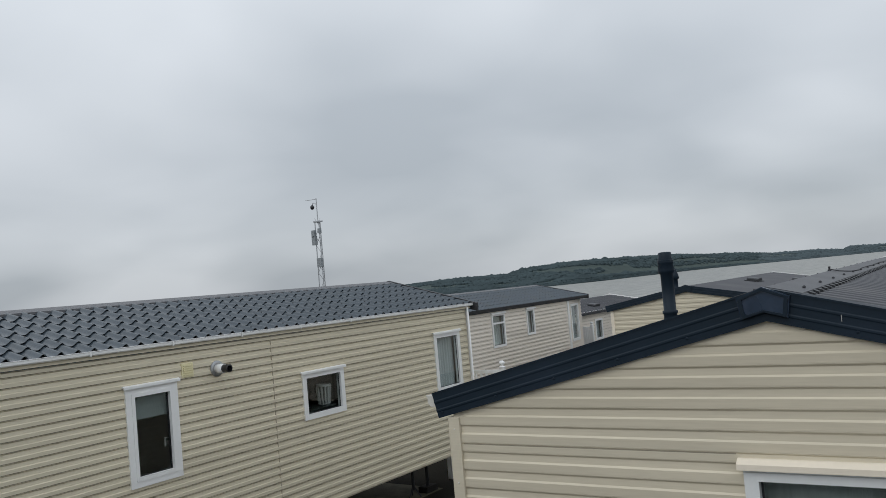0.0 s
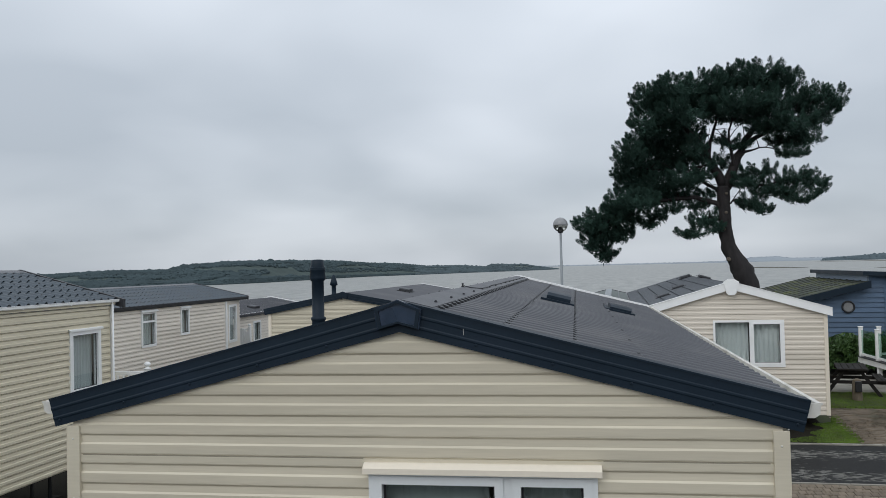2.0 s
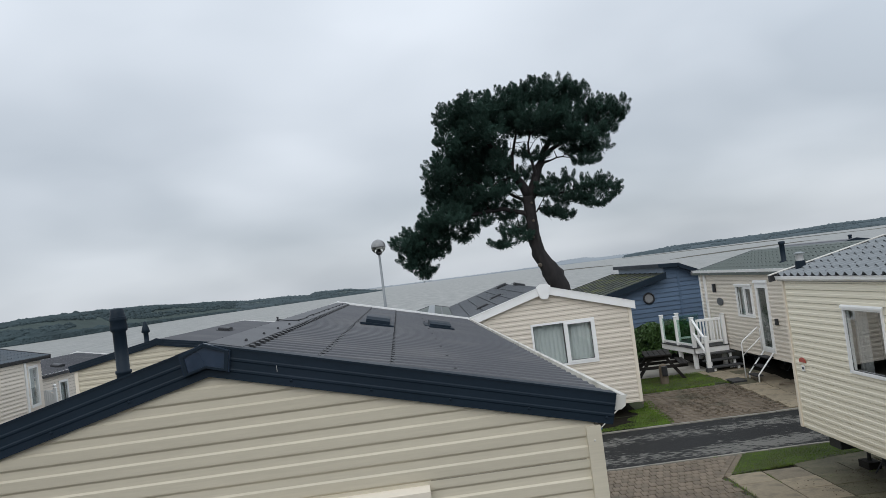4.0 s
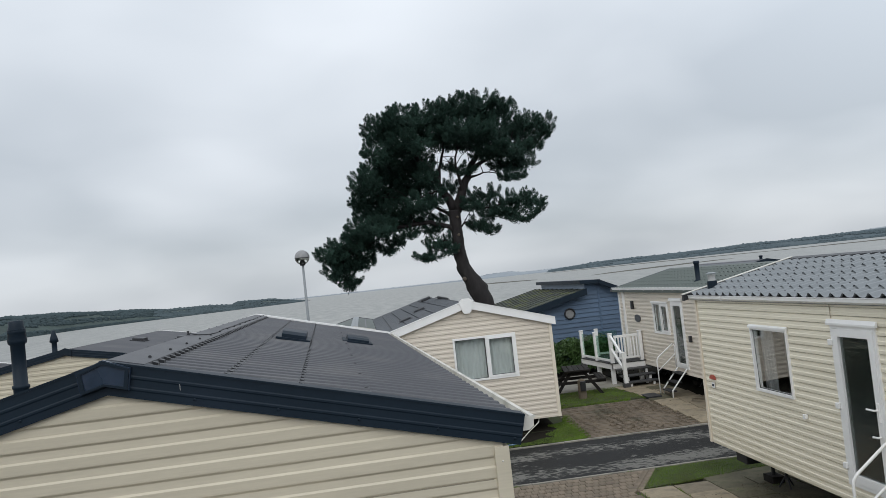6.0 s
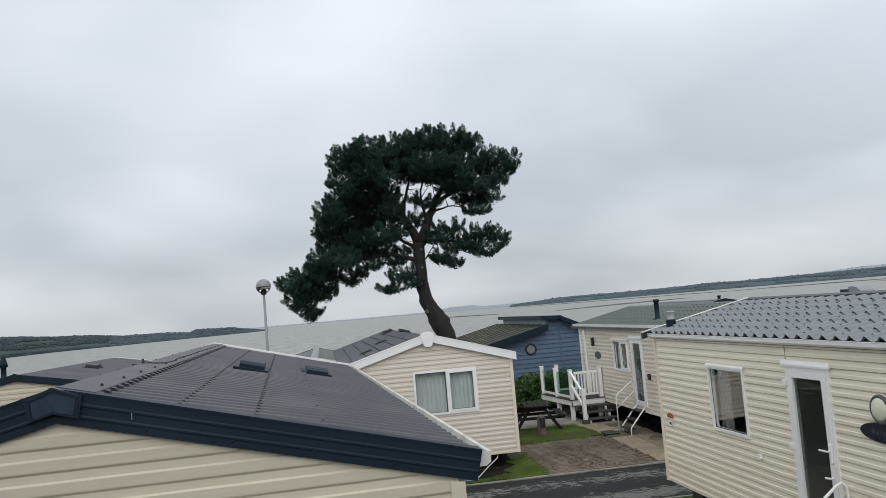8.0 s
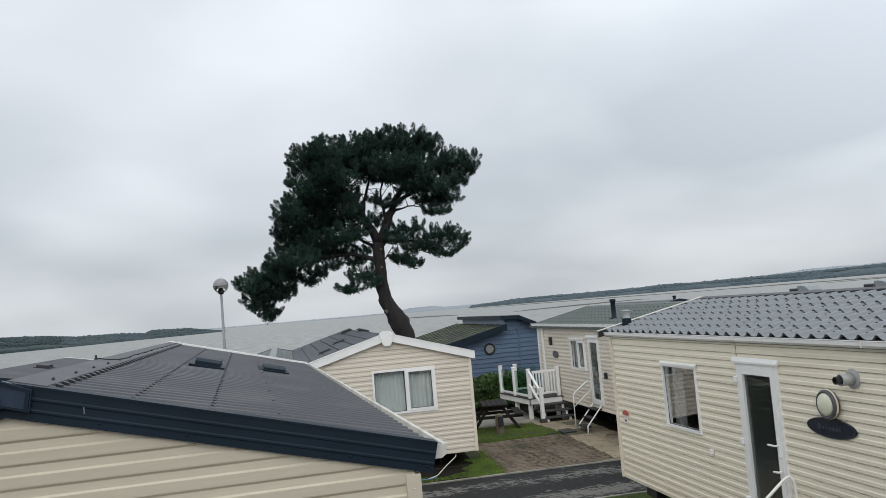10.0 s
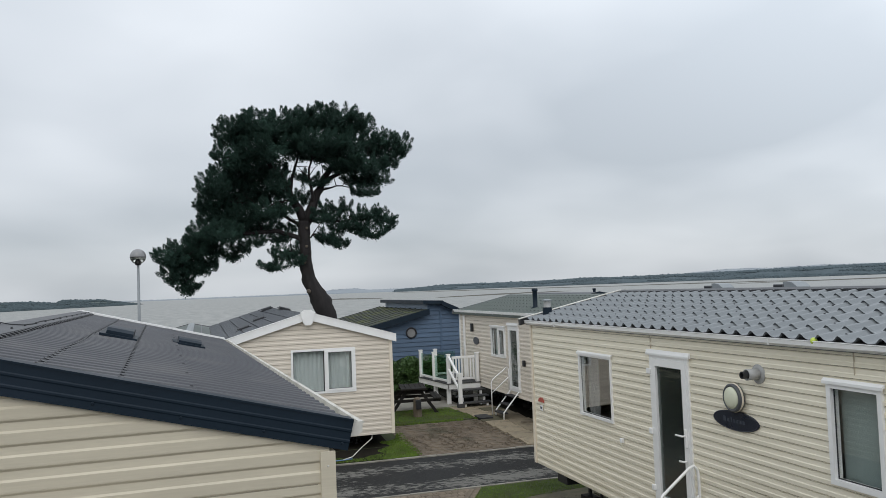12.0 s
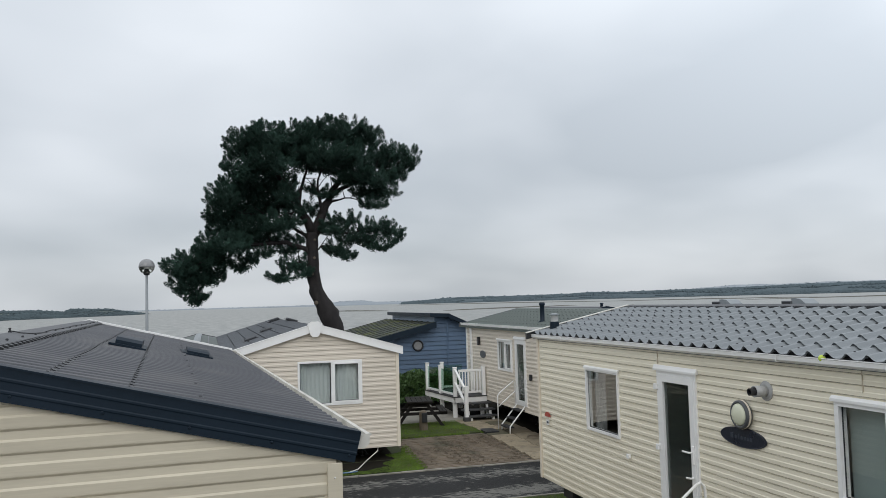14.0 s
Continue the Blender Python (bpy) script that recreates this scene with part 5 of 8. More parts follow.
    bracket_legs(van, x0, x1, y0, y1, zb, (3, 6, 9, 11.8))
    light_stop(van, x0 + 0.1, y0 + 0.1, y1 - 0.1, zb)
    # white slatted basket on the sill inside the small window
    bm = lathe(bmesh.new(), (x1 - 0.25, 8.80, 2.10), [(0.085, 0), (0.088, 0.012), (0.075, 0.015)], 20)
    bs = thing("waste_basket", (x1 - 0.25, 8.80, 2.10), "white slatted basket standing on a shelf behind the window", "basket")
    part("base", bm, M_WHITE, bs)
    part("rim", lathe(bmesh.new(), (x1 - 0.25, 8.80, 2.36), [(0.112, 0), (0.118, 0.012), (0.112, 0.035), (0.104, 0.035), (0.104, 0)], 20), M_WHITE, bs)
    for k in range(12):
        a = 2 * math.pi * k / 12
        part("slat", tube(bmesh.new(), [(x1 - 0.25 + 0.082 * math.cos(a), 8.80 + 0.082 * math.sin(a), 2.105), (x1 - 0.25 + 0.108 * math.cos(a), 8.80 + 0.108 * math.sin(a), 2.365)], 0.013, 6), M_WHITE, bs)
    solo("shelf", boxed(x1 - 0.42, x1 - 0.075, 8.30, 9.30, 2.07, 2.10), M_DARKIN, (x1 - 0.25, 8.8, 2.07), "shelf behind the small window, its colour darkened as in shade", "shelf")
    return van


van_beige()


# ---------------------------------------------------------------- ivory caravan with pale tiled roof
def van_ivory():
    x0, x1, y0, y1, zb = 6.20, 9.90, 2.6, 13.16, 0.66
    cx, ridge, slope, half = 8.05, 3.475, 0.215, 1.97
    ze = 3.06
    van = thing("static_caravan", (cx, (y0 + y1) / 2, 0.0), "ivory clad static caravan with pale grey pantile roof", "caravan", "static caravans")
    w1, dr, w2 = (10.30, 11.31, 1.73, 2.64), (8.42, 9.27, 0.88, 2.76), (5.60, 6.23, 1.80, 2.71)
    shell(van, x0, x1, y0, y1, zb, ze, ridge - 0.02, cx, M_SIDE_D, left=(w1, dr, w2), clad=("left",), first=2.665, pitch=0.0994)
    window(van, "-x", x0, *w1, hood=(0.025, 0.036, 0.032), frame_w=0.036, tilt=0.028, glass=M_GLASSBRIGHT, label="white framed window with grey curtain drawn aside",
           curtains=((10.92, 11.26, 1.75, 2.6, 4, M_CURTAINDK),))
    window(van, "-x", x0, *w2, hood=(0.03, 0.040, 0.034), frame_w=0.05, label="white framed window with pale blind", curtains=((5.64, 6.20, 1.83, 2.68, 1, M_BLIND),))
    part("partition", boxed(x0 + 1.4, x0 + 1.44, y0 + 0.1, y1 - 0.1, zb + 0.1, ze), M_BACKING, van, "added grey-green backing that tints the dim room")
    # door
    mp = wall_map("-x", x0)
    d = part("door", ring(bmesh.new(), mp, dr[0], dr[1], dr[2], dr[3], 0.045, -0.06, 0.03), M_WHITE, van, "white door with dark obscured glass")
    a, b, c, e = dr[0] + 0.047, dr[1] - 0.047, dr[2] + 0.047, dr[3] - 0.047
    leaf = part("door_leaf", ring(bmesh.new(), mp, a, b, c, e, 0.09, -0.03, 0.038), M_WHITE, d)
    q = [(a + 0.09, c + 0.09), (b - 0.09, c + 0.09), (b - 0.09, e - 0.09), (a + 0.09, e - 0.09)]
    bm = bmesh.new(); hexa(bm, [mp(u, v, -0.008) for u, v in q] + [mp(u, v, 0.006) for u, v in q])
    part("door_glass", bm, M_GLASSDK, d, "dark obscured glass")
    bm = bmesh.new(); hexa(bm, [mp(u, v, -0.05) for u, v in q] + [mp(u, v, -0.02) for u, v in q])
    part("door_lining", bm, M_DOORBACK, d)
    for z in (1.10, 1.80, 2.55):
        part("hinge", boxed(x0 - 0.062, x0 - 0.028, dr[1] - 0.03, dr[1] + 0.035, z - 0.035, z + 0.035, bevel=0.006), M_WHITE, d)
    bm = boxed(x0 - 0.055, x0 - 0.036, a + 0.025, a + 0.06, 1.72, 1.93, bevel=0.004)
    hd = part("handle_plate", bm, M_WHITE, d)
    part("lever", tube(bmesh.new(), [(x0 - 0.05, a + 0.042, 1.855), (x0 - 0.095, a + 0.042, 1.855), (x0 - 0.10, a + 0.17, 1.855)], 0.011, 8), M_WHITE, d, "white lever handle")
    part("lower_lever", tube(bmesh.new(), [(x0 - 0.05, a + 0.042, 1.56), (x0 - 0.09, a + 0.042, 1.56), (x0 - 0.092, a + 0.12, 1.555)], 0.012, 8), M_WHITE, d)
    prof = [(0.0, dr[3] + 0.062), (0.016, dr[3] + 0.062), (0.034, dr[3] + 0.02), (0.034, dr[3] - 0.006), (0.0, dr[3] + 0.004)]
    part("drip_hood", sweep(bmesh.new(), lambda u: [mp(u, v, k + 0.016) for k, v in prof], [dr[0] - 0.04, dr[1] + 0.05]), M_WHITE, d)
    # details on the wall
    part("corner_trim_main", boxed(x0 - 0.03, x0 + 0.05, y1 - 0.05, y1 + 0.02, zb, ze - 0.02, bevel=0.004), M_CREAMTRIM, van)
    for yy, z0_, z1_ in ((9.25, 2.83, ze), (5.895, 2.80, ze)):
        part("panel_joint", boxed(x0 - 0.020, x0 - 0.001, yy - 0.0025, yy + 0.0025, z0_, z1_), M_GAP_A, van)
    duct = part("boiler_flue", lathe(bmesh.new(), (x0 - 0.026, 7.18, 2.695), [(0.10, 0.022), (0.10, 0.006), (0.07, 0.0)], 24, "x"), M_ALU, van, "galvanised round boiler flue")
    part("flue_pipe", lathe(bmesh.new(), (x0 - 0.16, 7.18, 2.695), [(0.055, 0.15), (0.058, 0.0), (0.050, 0.0), (0.048, 0.03)], 20, "x"), M_ALU, duct, "", True)
    part("flue_terminal", lathe(bmesh.new(), (x0 - 0.215, 7.18, 2.695), [(0.036, 0.1), (0.038, 0.0), (0.028, 0.0), (0.026, 0.06)], 16, "x"), M_BLACK, duct, "sooty black flue terminal")
    lamp = part("bulkhead_lamp", lathe(bmesh.new(), (x0 - 0.02, 7.55, 2.415), [(0.14, 0.0), (0.15, -0.012), (0.15, -0.06), (0.14, -0.072), (0.122, -0.072), (0.118, -0.06)], 40, "x"), M_LAMPRIM, van, "round bulkhead lamp with cream diffuser", True)
    part("lamp_diffuser", lathe(bmesh.new(), (x0 - 0.078, 7.55, 2.415), [(0.12, 0.0), (0.112, -0.02), (0.08, -0.036), (0.03, -0.043), (0.004, -0.044)], 24, "x"), M_DIFFUSER, lamp, "cream lamp diffuser", True)
    part("lamp_ring", lathe(bmesh.new(), (x0 - 0.02, 7.55, 2.415), [(0.1515, -0.022), (0.154, -0.026), (0.154, -0.040), (0.1515, -0.044)], 40, "x"), M_CREAMTRIM, lamp, "pale ring", True)
    # oval name plate; its lettering stays plain strokes
    bm = bmesh.new()
    N = 36
    rim = [[bm.verts.new((x0 - o, 7.59 + 0.385 * f * math.cos(2 * math.pi * k / N), 2.165 + 0.105 * f * math.sin(2 * math.pi * k / N))) for k in range(N)] for o, f in ((0.012, 1.0), (0.026, 1.0), (0.028, 0.96), (0.026, 0.93))]
    for p, r in zip(rim, rim[1:]):
        for k in range(N):
            bm.faces.new((p[k], p[(k + 1) % N], r[(k + 1) % N], r[k]))
    bm.faces.new(rim[0]); bm.faces.new(rim[-1])
    plate = part("name_plate", bm, M_NAVYSIGN, van, "dark navy oval name plate with grey lettering strokes")
    for u, w, h in ((7.765, 0.050, 0.052), (7.700, 0.036, 0.034), (7.650, 0.020, 0.052), (7.600, 0.036, 0.034), (7.545, 0.036, 0.034), (7.495, 0.030, 0.034), (7.445, 0.036, 0.034)):
        part("lettering_bar", boxed(x0 - 0.0305, x0 - 0.027, u - w / 2, u + w / 2, 2.143, 2.143 + h), M_GREYINK, plate)
    part("cable_box", boxed(x0 - 0.055, x0 - 0.012, 10.035, 10.095, 1.515, 1.575, bevel=0.006), M_WHITE, van, "small white cable box")
    bm = bmesh.new()
    fan = [bm.verts.new((x0 - 0.034, 12.79 + 0.11 * math.cos(math.pi * k / 14), 1.725 + 0.075 * math.sin(math.pi * k / 14))) for k in range(15)]
    back = [bm.verts.new((x0 - 0.022, v.co.y, v.co.z)) for v in fan]
    bm.faces.new(fan); bm.faces.new(back)
    for k in range(15):
        bm.faces.new((fan[k], fan[(k + 1) % 15], back[(k + 1) % 15], back[k]))
    sign = part("park_sign", bm, M_RED, van, "small red half-round park sign")
    part("number_plate", boxed(x0 - 0.030, x0 - 0.022, 12.735, 12.845, 1.585, 1.675, bevel=0.003), M_WHITE, sign)
    part("number_bar", boxed(x0 - 0.034, x0 - 0.0305, 12.755, 12.825, 1.615, 1.650), M_GREYINK, sign)
    decks = roof_deck(van, cx, half - 0.08, ridge - 0.012, slope, y0 - 0.1, y1 + 0.10, material=M_TILE_D)
    tiled_slope(van, decks[1], "-x", cx, half - 0.06, ridge, slope, y0 - 0.05, y1 + 0.06, 45, 6, M_TILE_D, amp=0.052, lip=0.022)
    ridge_cap(van, cx, ridge + 0.045, slope, 0.11, y0 - 0.1, y1 + 0.1, M_BLACK, h=0.012)
    # black strip added as the shadow line beneath the cap
    part("ridge_filler", boxed(cx - 0.15, cx - 0.105, y0 - 0.05, y1 + 0.05, ridge - 0.05, ridge + 0.030), M_BLACK, van, "black strip standing in for shade under the ridge cap")
    for s in (1, -1):
        bm = rake(bmesh.new(), cx, half + 0.05, ridge + 0.055, slope, y1 + 0.07, y1 + 0.14, 0.0, -0.10, s, ribs=False)
        board = part("barge_board", bm, M_BLACK, van, "dark verge trim")
        bm = sweep(bmesh.new(), lambda a: [(cx + s * a, y, ridge + 0.060 - slope * a + h) for y, h in ((y1 + 0.05, 0.0), (y1 + 0.05, 0.012), (y1 + 0.15, 0.012), (y1 + 0.15, 0.0))], [0.05, half + 0.06])
        part("verge_cap", bm, M_DIRTYWHITE, board, "pale verge capping")
    gutter(van, "-x", x0 - 0.03, y0 - 0.1, y1 + 0.12, 3.034, [6.9, 12.0], k=0.8)
    part("soffit", boxed(x0 - 0.05, x0 + 0.001, y0, y1 + 0.05, 3.005, 3.04), M_WHITE, van)
    # metal roof pot near the eave
    pz = ridge - slope * (cx - 6.45)
    pot = part("roof_pot", lathe(bmesh.new(), (6.45, 13.0, pz), [(0.07, -0.02), (0.07, 0.12), (0.06, 0.13), (0.06, 0.24), (0.066, 0.25), (0.066, 0.26)], 18), M_ALU, van, "dull metal roof pot with tilted lid", True)
    part("lid", lathe(bmesh.new(), (6.45, 13.0, pz + 0.27), [(0.085, 0.0), (0.087, 0.012), (0.03, 0.03)], 18), M_GREYPOLE, pot)
    part("pot_base", lathe(bmesh.new(), (6.45, 13.0, pz), [(0.08, -0.03), (0.08, 0.15), (0.072, 0.16)], 18), M_NAVY, pot)
    # skylights beyond the ridge
    for yy in (11.2, 9.55):
        sx = 8.60
        bm = boxed(sx - 0.12, sx + 0.12, yy, yy + 0.22, 3.30, 3.565, bevel=0.012)
        sk = part("skylight", bm, M_LAMPRIM, van, "raised roof light with curved cowl")
        part("skylight_pane", boxed(sx - 0.127, sx - 0.1205, yy + 0.03, yy + 0.19, 3.50, 3.55), M_BLACK, sk, "dark side pane")
        bm = sweep(bmesh.new(), lambda x: [(x, yy - 0.28, 3.42), (x, yy - 0.25, 3.53), (x, yy - 0.16, 3.585), (x, yy - 0.06, 3.60), (x, yy + 0.02, 3.595), (x, yy + 0.02, 3.42)], [sx - 0.11, sx + 0.11])
        part("cowl", bm, M_GREYPOLE, sk, "grey curved cowl")
    screw = dome_mesh("screw", 0.012, 0.012, M_BLACK)
    rnd = random.Random(3)
    wt = (y1 - y0 + 0.11) / 45
    for c in range(45):
        for k, a in enumerate((0.26, 0.58, 0.90, 1.22, 1.53, 1.84)):
            if (c + 2 * k) % 3 == 0 or rnd.random() < 0.08:
                piece("screw", screw, decks[1], Matrix.Translation((cx - a, y0 - 0.05 + (c + 0.5) * wt, ridge - slope * a + 0.066)))
    bracket_legs(van, x0, x1, y0, y1, zb, (4, 7, 9.5, 12.7))
    light_stop(van, x1 - 0.1, y0 + 0.1, y1 - 0.1, zb)
    part("outrigger", boxed(6.26, 7.0, 12.10, 12.45, 0.49, 0.655, bevel=0.01), M_BLACK, van, "black steel chassis outrigger")
    # entrance steps with tubular rails
    st = thing("caravan_steps", (x0 - 0.55, 8.85, 0), "white tubular handrails and steps at the caravan door", "steps", "door steps")
    sy = 8.28
    part("handrail", tube(bmesh.new(), [(6.15, sy, 0.0), (6.15, sy, 1.44), (6.135, sy, 1.52), (6.09, sy, 1.565), (6.03, sy, 1.54), (5.68, sy, 1.275), (5.635, sy, 1.22), (5.625, sy, 1.15), (5.625, sy, 0.0)], 0.017, 10), M_WHITE, st, "bent white tubular handrail", True)
    part("lower_rail", tube(bmesh.new(), [(6.14, sy, 1.22), (5.63, sy, 0.84)], 0.015, 8), M_WHITE, st, "", True)
    for i in range(3):
        part("tread", boxed(x0 - 0.34 - 0.25 * i, x0 - 0.08 - 0.25 * i, 8.30, 9.24, 0.66 - 0.22 * i, 0.70 - 0.22 * i, bevel=0.006), M_TREAD, st)
    # ball caught in the gutter
    bm = bmesh.new(); bmesh.ops.create_uvsphere(bm, u_segments=16, v_segments=10, radius=0.033)
    bmesh.ops.translate(bm, verts=bm.verts, vec=(x0 - 0.07, 6.30, 3.078))
    solo("tennis_ball", bm, M_TENNIS, (x0 - 0.07, 6.30, 3.045), "yellow-green ball resting in the gutter", "ball", smooth=True)
    return van


van_ivory()


# ---------------------------------------------------------------- cream caravan with white trim, across the lane
def van_cream():
    cx, hw, y0, y1, zb = 3.0, 1.86, 18.2, 29.4, 0.47
    ridge, slope, half = 3.235, 0.293, 1.97
    van = thing("static_caravan", (cx, (y0 + y1) / 2, 0.2), "cream clad static caravan with white barge boards and slate roof", "caravan", "static caravans")
    win = (2.62, 4.04, 1.47, 2.45)
    gr = ridge - 0.05
    shell(van, cx - hw, cx + hw, y0, y1, zb, gr - slope * hw, gr, cx, M_SIDE_C, near=(win,), clad=("near", "right"), first=zb)
    window(van, "-y", y0, *win, splits=(3.37,), sashes=(1,), frame_w=0.045, label="white framed end window with pale curtains",
           curtains=((2.68, 3.34, 1.5, 2.42, 7, M_CURTAIN), (3.40, 3.99, 1.5, 2.42, 6, M_CURTAIN)))
    corner_trim(van, cx + hw, y0, 1, -1, zb, 2.60, M_CREAMTRIM)
    decks = roof_deck(van, cx, half, ridge - 0.01, slope, y0 - 0.03, y1 + 0.05, material=M_BLACK)
    rnd = random.Random(8)
    for s, dk in ((1, decks[0]), (-1, decks[1])):
        rows, cols = 6, 24
        w, L = (y1 - y0) / cols, half / rows
        bm = box(bmesh.new(), 0.012, w - 0.012, 0.0, L - 0.014, 0.0, 0.014)
        me = mesh_of("roof_panel", bm, M_SLATE)
        ang = math.atan(slope)
        for r in range(rows):
            for c in range(cols):
                a = half - L * r
                ex, ey = Vector((0, 1 if s > 0 else -1, 0)), Vector((-s * math.cos(ang), 0, math.sin(ang)))
                m = Matrix((ex, ey, ex.cross(ey))).transposed().to_4x4()
                m.translation = (cx + s * a, y0 + c * w if s > 0 else y0 + (c + 1) * w, ridge - slope * a)
                piece("roof_panel", me, dk, m)
    for s in (-1, 1):
        bm = rake(bmesh.new(), cx, half, ridge + 0.03, slope, y0 - 0.10, y0 - 0.05, 0.0, -0.165, s, ribs=False)
        b = part("barge_board", bm, M_WHITE, van, "deep white barge board")
        bm = sweep(bmesh.new(), lambda a: [(cx + s * a, y, ridge + 0.03 - slope * a + h) for y, h in ((y0 - 0.11, 0.0), (y0 - 0.11, 0.014), (y0 + 0.03, 0.014), (y0 + 0.03, 0.0))], [0, half])
        part("top_flange", bm, M_WHITE, b)
    bm = sweep(bmesh.new(), lambda y: [(cx + a, y, ridge + z) for a, z in ((-0.16, 0.03), (-0.07, 0.085), (0.07, 0.085), (0.16, 0.03), (0.10, -0.20), (0.06, -0.25), (-0.06, -0.25), (-0.10, -0.20))], [y0 - 0.14, y0 - 0.10])
    part("ridge_plate", bm, M_WHITE, van, "white moulded ridge finial plate")
    roof_vent(van, cx - 0.75, 22.5, ridge - slope * 0.75 + 0.01, slope, -1, 0.42, 0.28, 0.055, M_BLACK)
    roof_vent(van, cx - 1.25, 20.6, ridge - slope * 1.25 + 0.01, slope, -1, 0.42, 0.28, 0.055, M_BLACK)
    roof_vent(van, cx - 0.2, 27.0, ridge - slope * 0.2 + 0.03, slope, -1, 0.5, 0.3, 0.07, M_BLACK)
    roof_vent(van, cx + 0.1, 24.3, ridge - slope * 0.1 + 0.03, slope, 1, 0.5, 0.3, 0.06, M_BLACK)
    bracket_legs(van, cx - hw, cx + hw, y0, y1, zb, (19.2, 22.5, 26, 28.6))
    light_stop(van, cx - hw + 0.1, y0 + 0.3, y1 - 0.1, zb)
    # hitch at the front
    part("drawbar", tube(bmesh.new(), [(cx - 0.5, y0 + 0.3, 0.42), (cx, y0 - 0.75, 0.40), (cx + 0.5, y0 + 0.3, 0.42)], 0.035, 8), M_BLACK, van)
    return van


van_cream()


# ---------------------------------------------------------------- caravan beyond the drive, door and steps
def van_shell_pink():
    x0, x1, y0, y1, zb = 8.5, 12.2, 17.9, 24.4, 0.80
    cx, ridge, slope, half = 10.35, 3.36, 0.22, 1.97
    ze = 2.95
    van = thing("static_caravan", (cx, (y0 + y1) / 2, 0.33), "pale clad static caravan with green-grey tiled roof", "caravan", "static caravans")
    w, dr = (20.44, 21.56, 1.75, 2.58), (19.48, 20.23, 0.95, 2.64)
    shell(van, x0, x1, y0, y1, zb, ze, ridge - 0.03, cx, M_SIDE_E, left=(w, dr), clad=("left",), first=zb)
    window(van, "-x", x0, *w, splits=(21.0,), frame_w=0.055, sashes=(0,), hood=(0.02, 0.03, 0.05), label="white framed window with checked curtains", curtains=((20.5, 20.9, 1.78, 2.55, 4, M_CURTAINDK), (21.1, 21.52, 1.78, 2.55, 4, M_CURTAIN)))
    mp = wall_map("-x", x0)
    d = part("door", ring(bmesh.new(), mp, *dr, 0.05, -0.06, 0.03), M_WHITE, van, "white framed glazed door")
    leaf = part("door_leaf", ring(bmesh.new(), mp, dr[0] + 0.052, dr[1] - 0.052, dr[2] + 0.052, dr[3] - 0.052, 0.07, -0.03, 0.036), M_WHITE, d)
    q = [(dr[0] + 0.122, dr[2] + 0.122), (dr[1] - 0.122, dr[2] + 0.122), (dr[1] - 0.122, dr[3] - 0.122), (dr[0] + 0.122, dr[3] - 0.122)]
    bm = bmesh.new(); hexa(bm, [mp(u, v, -0.01) for u, v in q] + [mp(u, v, 0.004) for u, v in q])
    part("door_glass", bm, M_GLASSDK, d, "dark reflective door glass")
    bm = bmesh.new(); hexa(bm, [mp(u, v, -0.05) for u, v in q] + [mp(u, v, -0.02) for u, v in q])
    part("door_lining", bm, M_DOORBACK, d)
    prof = [(0.0, dr[3] + 0.07), (0.02, dr[3] + 0.07), (0.045, dr[3] + 0.02), (0.045, dr[3]), (0.0, dr[3] + 0.004)]
    part("door_hood", sweep(bmesh.new(), lambda u: [mp(u, v, k + 0.016) for k, v in prof], [dr[0] - 0.03, dr[1] + 0.03]), M_WHITE, d)
    lan = part("wall_lantern", boxed(x0 - 0.10, x0 - 0.012, 23.07, 23.15, 2.36, 2.60, bevel=0.012), M_BLACK, van, "black wall lantern")
    part("lantern_glass", boxed(x0 - 0.106, x0 - 0.098, 23.085, 23.135, 2.40, 2.55), M_GLOBE, lan)
    bm = lathe(bmesh.new(), (0, 0, 0), [(0.11, 0.008), (0.11, -0.012), (0.095, -0.016)], 24, "x")
    bmesh.ops.transform(bm, matrix=Matrix.Translation((x0 - 0.02, 22.85, 2.10)) @ Matrix.Diagonal((1, 2.2, 1, 1)), verts=bm.verts)
    part("name_plate", bm, M_LAMPRIM, van, "dark oval name plate")
    part("socket_box", boxed(x0 - 0.07, x0 - 0.012, 19.10, 19.20, 1.65, 1.80, bevel=0.008), M_BLACK, van)
    decks = roof_deck(van, cx, half, ridge - 0.012, slope, y0 - 0.1, y1 + 0.30, material=M_TILE_E)
    tiled_slope(van, decks[1], "-x", cx, half - 0.05, ridge, slope, y0 - 0.05, y1 + 0.3, 28, 6, M_TILE_E, limit=lambda y: False, amp=0.03, lip=0.015)
    ridge_cap(van, cx, ridge + 0.02, slope, 0.14, y0 - 0.1, y1 + 0.3, M_TILE_E, h=0.012)
    for s in (1, -1):
        part("barge_board", rake(bmesh.new(), cx, half + 0.03, ridge + 0.04, slope, y1 + 0.29, y1 + 0.33, 0.0, -0.10, s, ribs=False), M_RIDGE, van)
    gutter(van, "-x", x0 - 0.03, y0 - 0.1, y1 + 0.34, 2.93, [y0 + 0.7 * i + 0.4 for i in range(9)])
    part("soffit", boxed(x0 - 0.05, x0 + 0.001, y0, y1 + 0.3, 2.885, 2.925), M_WHITE, van)
    part("downpipe", boxed(x0 - 0.07, x0 - 0.012, 23.83, 23.92, 0.5, 2.90, bevel=0.01), M_WHITE, van, "white square downpipe")
    part("corner_trim", boxed(x0 - 0.03, x0 + 0.05, y1 - 0.07, y1 + 0.02, zb, 2.9, bevel=0.004), M_WHITE, van)
    fz = ridge - slope * (cx - 9.0)
